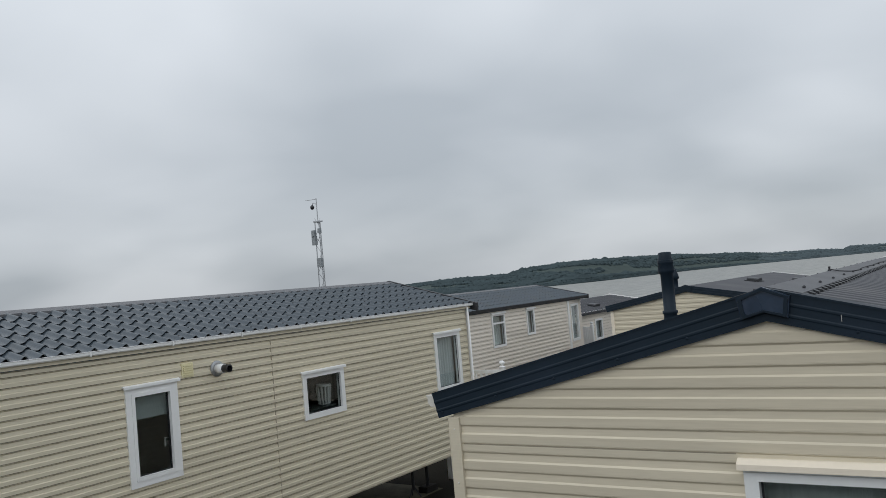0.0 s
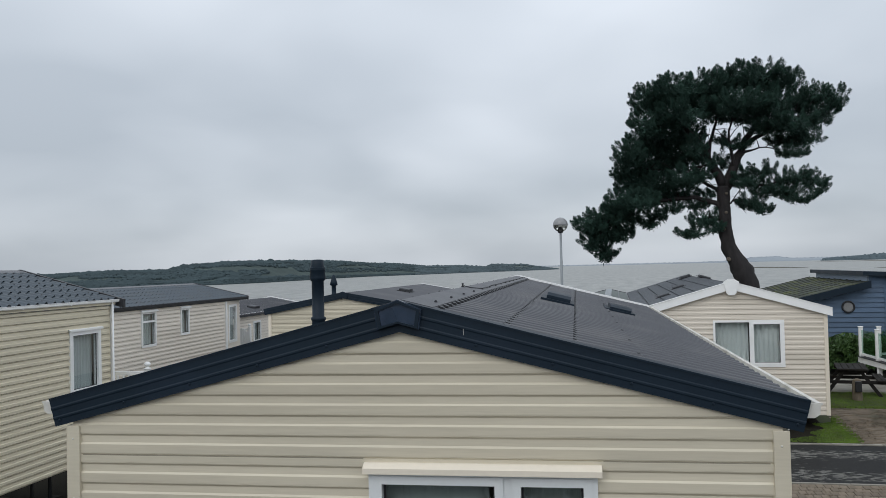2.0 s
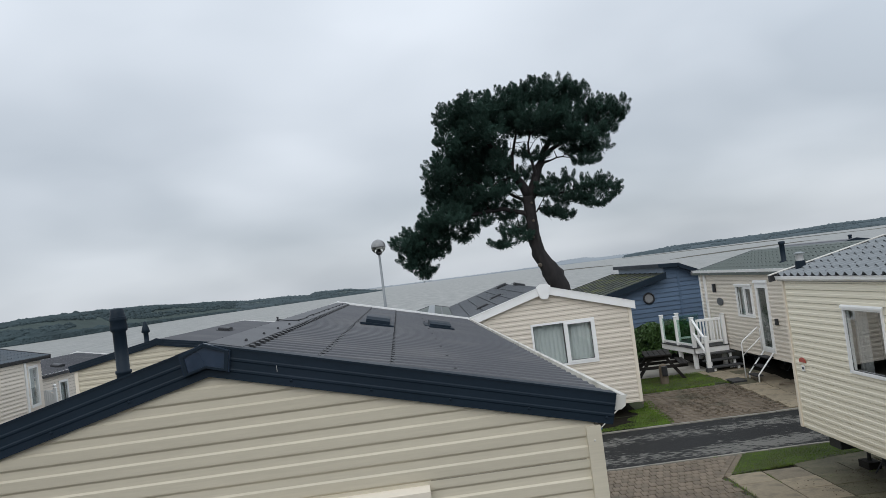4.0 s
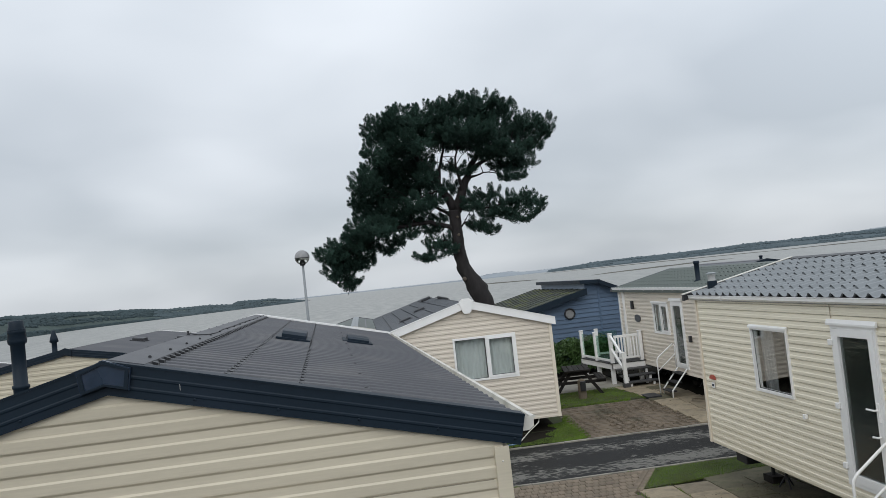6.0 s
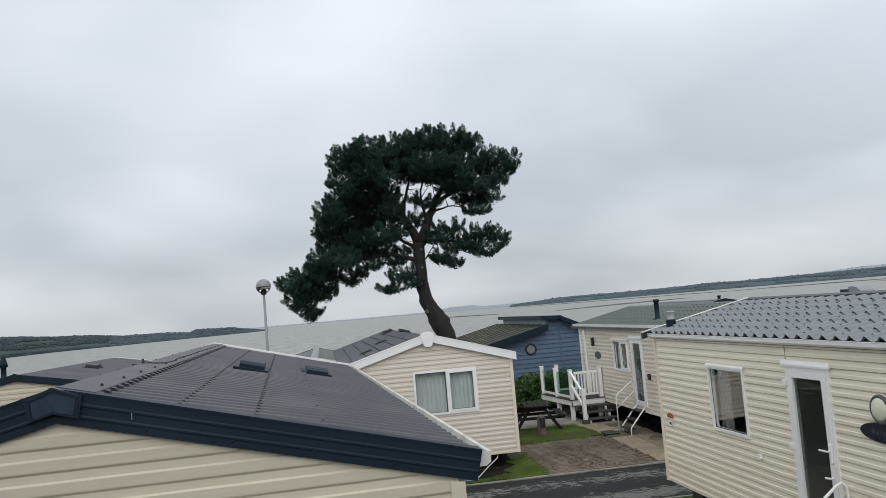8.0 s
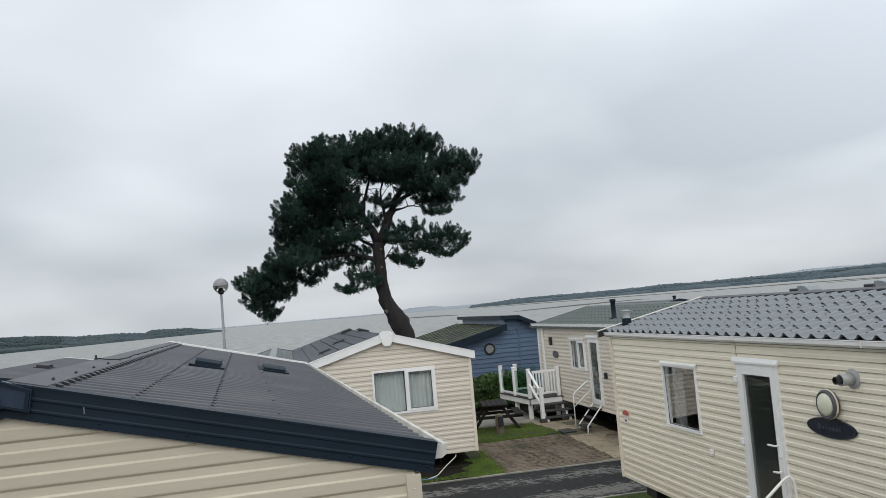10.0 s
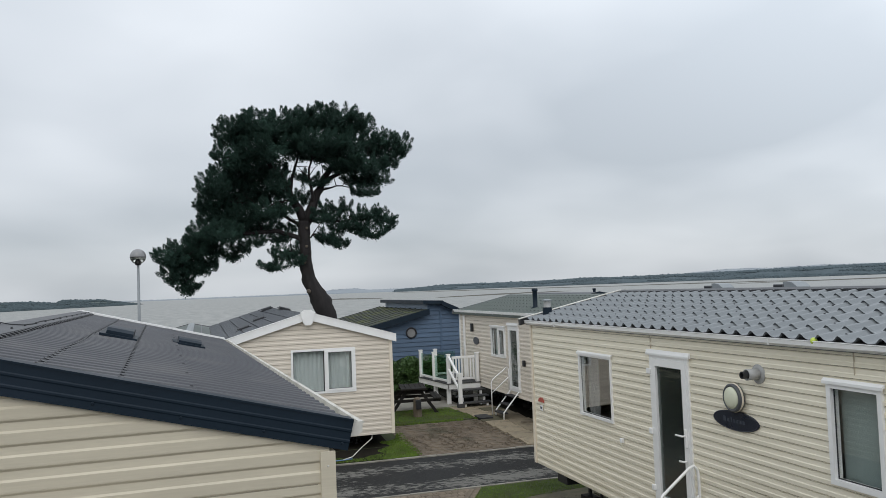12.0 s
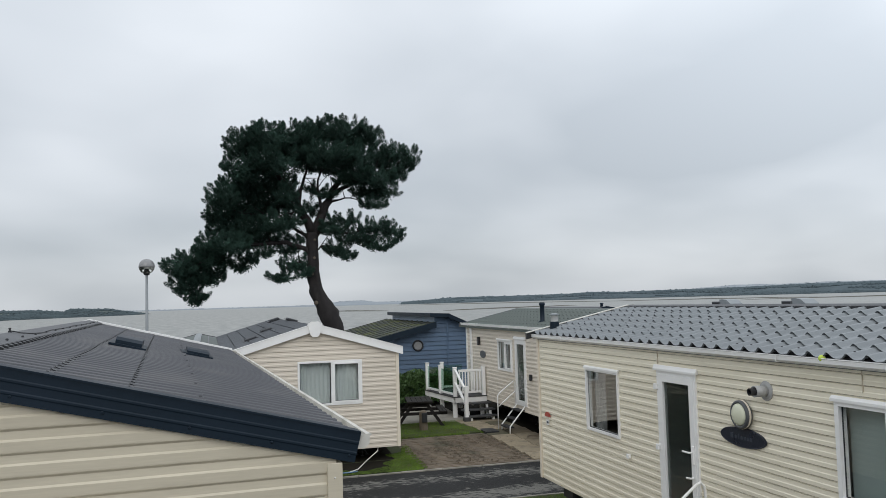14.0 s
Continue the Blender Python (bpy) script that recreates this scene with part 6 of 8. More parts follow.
    part("flue", lathe(bmesh.new(), (9.0, 19.55, fz), [(0.12, -0.03), (0.10, 0.03), (0.060, 0.06), (0.060, 0.44), (0.078, 0.45), (0.078, 0.51), (0.05, 0.52)], 16), M_NAVY, van, "dark stove flue", True)
    bracket_legs(van, x0, x1, y0, y1, zb, (18.6, 20.9, 23.4))
    light_stop(van, x1 - 0.1, y0 + 0.1, y1 - 0.1, zb)
    # folding steps at the door
    st = thing("caravan_steps", (7.95, 19.85, 0.3), "small metal caravan steps with thin white handrail", "steps", "door steps")
    for i in range(3):
        part("tread", boxed(8.30 - 0.15 * i, 8.48 - 0.15 * i, 19.66, 20.2, 0.83 - 0.20 * i, 0.86 - 0.20 * i, bevel=0.006), M_TREAD, st)
    for sy in (19.64, 20.22):
        part("stringer", tube(bmesh.new(), [(8.48, sy, 0.95), (8.06, sy, 0.47), (8.05, sy, ground_z(sy) - 0.01)], 0.018, 8), M_WHITE, st, "", True)
    part("handrail", tube(bmesh.new(), [(8.46, 20.26, 0.95), (8.46, 20.26, 1.50), (8.42, 20.26, 1.55), (8.02, 20.26, 1.26), (7.97, 20.26, 1.19), (7.97, 20.26, ground_z(20.2) - 0.02)], 0.015, 8), M_WHITE, st, "thin white tubular handrail", True)
    part("mid_rail", tube(bmesh.new(), [(8.46, 20.26, 1.29), (7.97, 20.26, 0.90)], 0.013, 8), M_WHITE, st, "", True)
    return van


van_shell_pink()


def van_rear_row():
    x0, x1, y0, y1, zb = 13.2, 16.8, 27.7, 33.4, 0.7
    cx, ridge, slope = 15.0, 3.30, 0.20
    van = thing("static_caravan", (cx, 30.5, 0.33), "pale static caravan with flat-pitched grey roof in the rear row", "caravan", "static caravans")
    shell(van, x0, x1, y0, y1, zb, 2.93, ridge - 0.03, cx, M_SIDE_C, clad=("left",), first=zb)
    decks = roof_deck(van, cx, 1.95, ridge, slope, y0 - 0.08, y1 + 0.08, material=M_SLATE)
    ridge_cap(van, cx, ridge, slope, 0.14, y0 - 0.08, y1 + 0.08, M_RIDGE, h=0.012)
    for s in (1, -1):
        part("barge_board", rake(bmesh.new(), cx, 1.97, ridge + 0.03, slope, y0 - 0.12, y0 - 0.08, 0.0, -0.12, s, ribs=False), M_NAVY, van)
    part("flue", lathe(bmesh.new(), (cx, 28.0, ridge - 0.01), [(0.07, 0), (0.055, 0.03), (0.055, 0.10), (0.07, 0.11), (0.07, 0.15), (0.03, 0.16)], 12), M_NAVY, van, "short dark flue", True)
    bracket_legs(van, x0, x1, y0, y1, zb, (28.5, 32.5))
    return van


van_rear_row()


def van_shore_row():
    cx, hw, y0, y1, zb = 0.32, 1.75, 31.2, 42.0, 0.10
    ridge, slope = 2.40, 0.25
    van = thing("static_caravan", (cx, 36.6, -0.1), "static caravan with pale ridge strip and grey-green roof near the shore", "caravan", "static caravans")
    shell(van, cx - hw, cx + hw, y0, y1, zb, ridge - 0.05 - slope * hw, ridge - 0.05, cx, M_SIDE_C, clad=("near",), first=zb)
    roof_deck(van, cx, 1.9, ridge, slope, y0 - 0.05, y1 + 0.05, material=M_TILE_E)
    ridge_cap(van, cx, ridge + 0.01, slope, 0.14, y0 - 0.05, y1 + 0.05, M_GREYPOLE, h=0.02)
    for s in (1, -1):
        part("barge_board", rake(bmesh.new(), cx, 1.93, ridge + 0.03, slope, y1 + 0.05, y1 + 0.10, 0.0, -0.14, s, ribs=False), M_RIDGE, van)
        part("barge_board", rake(bmesh.new(), cx, 1.93, ridge + 0.03, slope, y0 - 0.10, y0 - 0.05, 0.0, -0.14, s, ribs=False), M_DIRTYWHITE, van)
    for k, a in enumerate((0.45, 0.85, 1.25, 1.65)):
        part("roof_seam", rake(bmesh.new(), cx, a + 0.02, ridge + 0.012, slope, y0, y1, 0.0, -0.012, 1, inner=a - 0.02, ribs=False), M_RIDGE, van)
    for y in (33, 36.5, 40):
        for x in (cx - 1.0, cx + 1.0):
            part("axle_stand", tube(bmesh.new(), [(x, y, ground_z(y) - 0.6), (x, y, zb + 0.05)], 0.03, 8), M_BLACK, van)
    return van


van_shore_row()


# ---------------------------------------------------------------- row beyond the lane, to the west
def van_navy_far():
    cx, hw, y0, y1, zb = -5.57, 1.85, 18.15, 26.2, 0.6
    ridge, slope, half = 3.17, 0.185, 1.98
    van = thing("static_caravan", (cx, (y0 + y1) / 2, 0.2), "cream static caravan with dark barge boards across the lane", "caravan", "static caravans")
    shell(van, cx - hw, cx + hw, y0, y1, zb, ridge - 0.05 - slope * hw, ridge - 0.05, cx, M_SIDE_A, clad=("near",), first=zb)
    decks = roof_deck(van, cx, half, ridge, slope, y0 - 0.03, y1 + 0.05)
    for s, dk in ((1, decks[0]), (-1, decks[1])):
        bm = bmesh.new()
        rows = []
        n = 54 * 4
        for i in range(n + 1):
            y = y0 + (y1 - y0) * i / n
            h = 0.012 * (0.5 + 0.5 * math.cos(2 * math.pi * i / 4)) + 0.006
            rows.append([bm.verts.new((cx + s * a, y, ridge - slope * a + h)) for a in (0.02, half)])
        for p, q in zip(rows, rows[1:]):
            bm.faces.new((p[0], p[1], q[1], q[0]))
        part("corrugated_sheet", bm, M_ROOF_A, dk)
    for s in (-1, 1):
        part("barge_board", rake(bmesh.new(), cx, half, ridge + 0.03, slope, y0 - 0.07, y0 - 0.03, 0.0, -0.15, s), M_NAVY, van, "dark navy barge board")
        part("far_barge_board", rake(bmesh.new(), cx, half, ridge + 0.03, slope, y1 + 0.03, y1 + 0.07, 0.0, -0.10, s, ribs=False), M_WHITE, van)
    bm = sweep(bmesh.new(), lambda y: [(cx + a, y, ridge + z) for a, z in ((-0.13, -0.0), (0, 0.045), (0.13, 0.0), (0.11, -0.13), (0, -0.09), (-0.11, -0.13))], [y0 - 0.09, y0 - 0.07])
    part("ridge_plate", bm, M_NAVY, van)
    corner_trim(van, cx - hw, y0, -1, -1, zb, 2.72, M_CREAMTRIM)
    fx, fy = -6.02, 18.75
    part("flue", lathe(bmesh.new(), (fx, fy, ridge - slope * 0.45), [(0.07, -0.02), (0.06, 0.05), (0.055, 0.06), (0.055, 0.25), (0.095, 0.27), (0.075, 0.36), (0.05, 0.44), (0.035, 0.50), (0.01, 0.52)], 16), M_NAVY, van, "dark stove flue with pointed cowl", True)
    roof_vent(van, cx + 0.55, 21.8, ridge - slope * 0.55 + 0.02, slope, 1, 0.42, 0.28, 0.08, M_BLACK)
    roof_vent(van, cx + 1.3, 23.4, ridge - slope * 1.3 + 0.02, slope, 1, 0.42, 0.28, 0.08, M_BLACK)
    bracket_legs(van, cx - hw, cx + hw, y0, y1, zb, (19.2, 22.5, 25.4))
    return van


van_navy_far()


def van_bay():
    x1, x0, y0, y1, zb = -11.0, -14.6, 17.2, 23.0, 0.65
    cx, ridge, slope, half = -12.8, 3.36, 0.235, 1.86
    van = thing("static_caravan", (cx, 20.5, 0.3), "beige static caravan with angled bay end and dark tiled roof", "caravan", "static caravans")
    w1, w2 = (18.44, 19.12, 1.88, 2.78), (20.33, 20.80, 2.04, 2.78)
    shell(van, x0, x1, y0, y1, zb, 2.93, ridge - 0.03, cx, M_SIDE_F, right=(w1, w2), clad=("right",), first=zb)
    window(van, "+x", x1, *w1, hood=(0.03, 0.04, 0.06), frame_w=0.06, label="white framed window with net curtain", curtains=((18.5, 19.06, 1.9, 2.74, 6, M_CURTAIN),))
    part("transom", boxed(x1 - 0.02, x1 + 0.036, 18.5, 19.06, 2.50, 2.545), M_WHITE, van)
    window(van, "+x", x1, *w2, hood=(0.03, 0.04, 0.06), frame_w=0.06, label="narrow white framed window", curtains=((20.38, 20.75, 2.06, 2.74, 4, M_CURTAIN),))
    # angled bay: a wall turned from the side towards the end
    a, b = Vector((x1, 23.0)), Vector((x1 - 0.18, 24.3))
    d = (b - a).normalized()
    nrm = Vector((d.y, -d.x))
    L = (b - a).length
    bmp = lambda u, v, o: (a.x + d.x * u + nrm.x * o, a.y + d.y * u + nrm.y * o, v)
    bm = bmesh.new()
    ops = ((0.22, 0.98, 1.55, 2.72),)
    lv = [zb, 1.55, 2.72, 2.93]
    for p, q in zip(lv, lv[1:]):
        for s, e in spans(0, L, (p + q) / 2, ops):
            c = [(0 if s is None else s, p), (L if e is None else e, p), (L if e is None else e, q), (0 if s is None else s, q)]
            hexa(bm, [bmp(u, v, -0.07) for u, v in c] + [bmp(u, v, 0.004) for u, v in c])
    bay = part("bay_wall", bm, M_SIDE_F, van)
    z = zb
    while z < 2.9:
        for s, e in spans(0, L, z + 0.05, ops):
            bm = bmesh.new()
            c = [(0 if s is None else s, z + 0.01), (L if e is None else e, z + 0.01), (L if e is None else e, z + 0.06), (0 if s is None else s, z + 0.06)]
            hexa(bm, [bmp(u, v, 0.005) for u, v in c] + [bmp(u, v, 0.015) for u, v in c])
            part("siding_board", bm, M_SIDE_F, bay)
        z += PITCH
    bw = part("bay_window", ring(bmesh.new(), bmp, 0.22, 0.98, 1.55, 2.72, 0.07, -0.05, 0.03), M_WHITE, van)
    bm = bmesh.new()
    q = [(0.29, 1.62), (0.91, 1.62), (0.91, 2.65), (0.29, 2.65)]
    hexa(bm, [bmp(u, v, -0.02) for u, v in q] + [bmp(u, v, -0.012) for u, v in q])
    part("pane", bm, M_GLASS, bw).visible_shadow = False
    part("curtain", curtain_bm(bmp, 0.55, 0.93, 1.6, 2.68, -0.1, 5), M_CURTAIN, bw)
    # block added behind the bay pane in the colour of a dark room
    hexas = bmesh.new()
    box(hexas, x0 + 0.3, x1 - 0.75, 23.05, 24.2, zb, 2.9)
    part("bay_core", hexas, M_DARKIN, van)
    part("corner_post", boxed(x1 - 0.03, x1 + 0.03, 22.96, 23.06, zb, 2.92), M_WHITE, van)
    decks = roof_deck(van, cx, half, ridge - 0.012, slope, y0 - 0.1, 24.38, material=M_TILE_B)
    tiled_slope(van, decks[0], "+x", cx, half + 0.03, ridge, slope, y0 - 0.05, 24.36, 38, 6, M_TILE_B, limit=lambda y: False, amp=0.03, lip=0.015, comb=False)
    ridge_cap(van, cx, ridge + 0.02, slope, 0.15, y0 - 0.1, 24.38, M_RIDGE, h=0.015)
    for s in (1, -1):
        part("barge_board", rake(bmesh.new(), cx, half + 0.04, ridge + 0.05, slope, 24.36, 24.40, 0.0, -0.13, s, ribs=False), M_BLACK, van)
    gutter(van, "+x", x1 + 0.03, y0 - 0.1, 24.38, 2.885, [], M_BLACK)
    part("soffit", boxed(x1, x1 + 0.05, y0, 24.4, 2.84, 2.88), M_BLACK, van)
    bracket_legs(van, x0, x1, y0, y1, zb, (18.8, 21, 22.4))
    return van


van_bay()


def van_back():
    x1, x0, y0, y1, zb = -12.2, -15.8, 25.2, 33.0, 0.45
    cx, ridge, slope, half = -14.0, 2.60, 0.2, 1.95
    van = thing("static_caravan", (cx, 30, 0.33), "beige static caravan with grey roof in the rear row", "caravan", "static caravans")
    w = (27.45, 28.10, 1.18, 1.94)
    shell(van, x0, x1, y0, y1, zb, 2.24, ridge - 0.03, cx, M_SIDE_F, right=(w,), clad=("right",), first=zb)
    window(van, "+x", x1, *w, frame_w=0.07, label="white framed window with curtains", curtains=((27.5, 28.05, 1.21, 1.9, 6, M_CURTAIN),))
    decks = roof_deck(van, cx, half, ridge, slope, y0 - 0.1, y1 + 0.1)
    tiled_slope(van, decks[0], "+x", cx, half + 0.02, ridge, slope, y0, y1, 32, 6, M_ROOF_A, limit=lambda y: False, amp=0.03, lip=0.015)
    for s in (1, -1):
        part("barge_board", rake(bmesh.new(), cx, half + 0.04, ridge + 0.05, slope, y1 + 0.1, y1 + 0.14, 0.0, -0.10, s, ribs=False), M_WHITE, van)
    gutter(van, "+x", x1 + 0.03, y0, y1 + 0.1, 2.20, [])
    for yy, a in ((26.8, 1.2), (28.6, 1.3)):
        roof_vent(van, cx + a, yy, ridge - slope * a + 0.02, slope, 1, 0.5, 0.3, 0.1, M_BLACK)
    bracket_legs(van, x0, x1, y0, y1, zb, (26.5, 29, 32))
    return van


van_back()


def balustrade(name, pts, z0, h, label, boarded=False):
    """White posts with pickets between rails, along points in plan."""
    fence = thing(name, (*pts[0], z0), label, "fence")
    for k, (x, y) in enumerate(pts):
        p = part("post", boxed(x - 0.045, x + 0.045, y - 0.045, y + 0.045, z0, z0 + h, bevel=0.006), M_WHITE, fence)
        part("post_cap", lathe(bmesh.new(), (x, y, z0 + h), [(0.062, 0), (0.062, 0.02), (0.03, 0.03), (0.03, 0.045), (0.055, 0.075), (0.055, 0.10), (0.02, 0.13)], 12), M_WHITE, p, "", True)
    for (xa, ya), (xb, yb) in zip(pts, pts[1:]):
        for zz in (0.12, h - 0.10):
            d = Vector((xb - xa, yb - ya, 0)); L = d.length; d.normalize(); n = Vector((-d.y, d.x, 0)) * 0.02
            a, b = Vector((xa, ya, z0 + zz)), Vector((xb, yb, z0 + zz)); u = Vector((0, 0, 0.06))
            bm = bmesh.new(); hexa(bm, [a - n, b - n, b + n, a + n, a - n + u, b - n + u, b + n + u, a + n + u])
            part("rail", bm, M_WHITE, fence)
        m = max(2, int(L / 0.11))
        if boarded:
            for i in range(7):
                c = Vector((xa, ya, 0)) + d * (0.05 + (L - 0.1) * (i + 0.5) / 7)
                part("board", boxed(c.x - (L - 0.1) / 14 + 0.002, c.x + (L - 0.1) / 14 - 0.002, c.y - 0.035, c.y - 0.021, z0 + 0.05, z0 + h - 0.02 - 0.012 * abs(i - 3) ** 2, bevel=0.004), M_WHITE, fence)
            continue
        for i in range(1, m):
            c = Vector((xa, ya, 0)) + d * (L * i / m)
            part("picket", boxed(c.x - 0.016, c.x + 0.016, c.y - 0.016, c.y + 0.016, z0 + 0.15, z0 + h - 0.09), M_WHITE, fence)
    return fence


deck_w = thing("veranda", (-6.8, 13.9, 0), "white balustraded veranda at the end of a caravan", "veranda")
part("platform", boxed(-8.8, -7.30, 12.75, 14.35, 1.0, 1.15, bevel=0.01), M_WHITE, deck_w)
for px, py in ((-8.7, 12.85), (-7.40, 12.85), (-8.7, 14.25), (-7.40, 14.25)):
    part("leg", boxed(px - 0.05, px + 0.05, py - 0.05, py + 0.05, -0.03, 1.0), M_WHITE, deck_w)
balustrade("balustrade", [(-8.65, 12.85), (-7.36, 12.85)], 1.15, 0.93, "white veranda balustrade with ball caps")
balustrade("fence_gate", [(-12.0, 25.6), (-11.45, 25.6)], 0.30, 1.55, "tall white close-boarded gate between two caravans", boarded=True)


# ---------------------------------------------------------------- blue lodge
def blue_lodge():
    y0, y1 = 28.0, 37.6
    lodge = thing("timber_lodge", (9, 32, 0.3), "blue timber clad lodge with low mossy roofs and porthole", "lodge")
    bm = bmesh.new()
    for xa, za, xb, zb_ in ((6.6, 2.40, 8.45, 2.86), (8.45, 3.12, 8.9, 3.12), (8.9, 3.12, 12.2, 1.47)):
        hexa(bm, [(xa, y0 + 0.1, 0.25), (xb, y0 + 0.1, 0.25), (xb, y0 + 0.1, zb_), (xa, y0 + 0.1, za), (xa, y0, 0.25), (xb, y0, 0.25), (xb, y0, zb_), (xa, y0, za)])
    wall = part("front_wall", bm, M_BLUE, lodge)
    z = 0.28
    while z < 3.1:
        h = 0.150
        bm = bmesh.new()
        lo = 6.58 if z + h < 2.40 else (6.58 + (z + h - 2.40) / 0.249 if z + h < 2.86 else 8.45)
        hi = 12.2 if z + h < 1.47 else 8.9 + (3.12 - z - h) / 0.5
        if hi - lo > 0.1:
            hexa(bm, [(lo, y0, z), (hi, y0, z), (hi, y0, z + h), (lo, y0, z + h), (lo, y0 - 0.034, z), (hi, y0 - 0.034, z), (hi, y0 - 0.006, z + h), (lo, y0 - 0.006, z + h)])
            part("weatherboard", bm, M_BLUE, wall)
        else:
            bm.free()
        z += h + 0.004
    part("batten", boxed(8.88, 8.95, y0 - 0.04, y0 - 0.027, 0.3, 3.0), M_BLUE, lodge)
    part("left_wall", boxed(6.6, 6.7, y0 + 0.1, y1 - 1.8, 0.25, 2.4), M_BLUE, lodge)
    part("right_wall", boxed(12.1, 12.2, y0 + 0.1, y1, 0.25, 1.5), M_BLUE, lodge)
    part("rear_wall", boxed(6.6, 12.2, y1 - 0.1, y1, 0.25, 2.4), M_BLUE, lodge)
    # porthole
    ph = part("porthole", lathe(bmesh.new(), (7.82, y0 - 0.03, 2.15), [(0.20, 0.01), (0.20, -0.03), (0.175, -0.045), (0.145, -0.03), (0.145, 0.0)], 28, "y"), M_BLACK, lodge, "round dark framed porthole window", True)
    # opaque grey pane: the sky's reflection is put into its colour
    part("porthole_glass", lathe(bmesh.new(), (7.82, y0 - 0.042, 2.15), [(0.147, 0.012), (0.147, 0.0)], 28, "y"), M_GLOBE, ph, "round pane in a grey that stands in for reflected sky")
    # clerestory strip and roofs
    part("clerestory", boxed(8.40, 8.45, y0 - 0.02, 34.6, 2.80, 3.17), M_BLUEPALE, lodge, "pale blue clerestory boarding")
    def roof(name, xa, za, xb, zb_, ya, yb, th, m, lab):
        bm = bmesh.new()
        hexa(bm, [(xa, ya, za - th), (xb, ya, zb_ - th), (xb, yb, zb_ - th), (xa, yb, za - th), (xa, ya, za), (xb, ya, zb_), (xb, yb, zb_), (xa, yb, za)])
        return part(name, bm, m, lodge, lab)
    lr = roof("lower_roof", 6.2, 2.42, 8.39, 2.95, y0 - 0.35, y1 - 1.6, 0.10, M_MOSSROOF, "dark felt roof streaked with yellow moss")
    for i in range(11):
        yy = y0 - 0.2 + i * 0.78
        bm = bmesh.new()
        hexa(bm, [(6.2, yy, 2.42), (8.39, yy, 2.95), (8.39, yy + 0.05, 2.95), (6.2, yy + 0.05, 2.42), (6.2, yy, 2.445), (8.39, yy, 2.975), (8.39, yy + 0.05, 2.975), (6.2, yy + 0.05, 2.445)])
        part("roof_batten", bm, M_MOSSROOF, lr)
    roof("lower_fascia", 6.15, 2.43, 8.42, 2.98, y0 - 0.39, y0 - 0.35, 0.22, M_NAVY, "dark fascia board")
    roof("upper_roof", 8.22, 3.27, 8.95, 3.24, y0 - 0.3, 34.8, 0.13, M_NAVY, "dark upper roof")
    roof("upper_roof_slope", 8.95, 3.22, 12.6, 1.55, y0 - 0.3, 34.8, 0.10, M_NAVY, "dark upper roof")
    roof("upper_fascia", 8.90, 3.23, 12.6, 1.54, y0 - 0.34, y0 - 0.30, 0.14, M_NAVY, "")
    return lodge


blue_lodge()


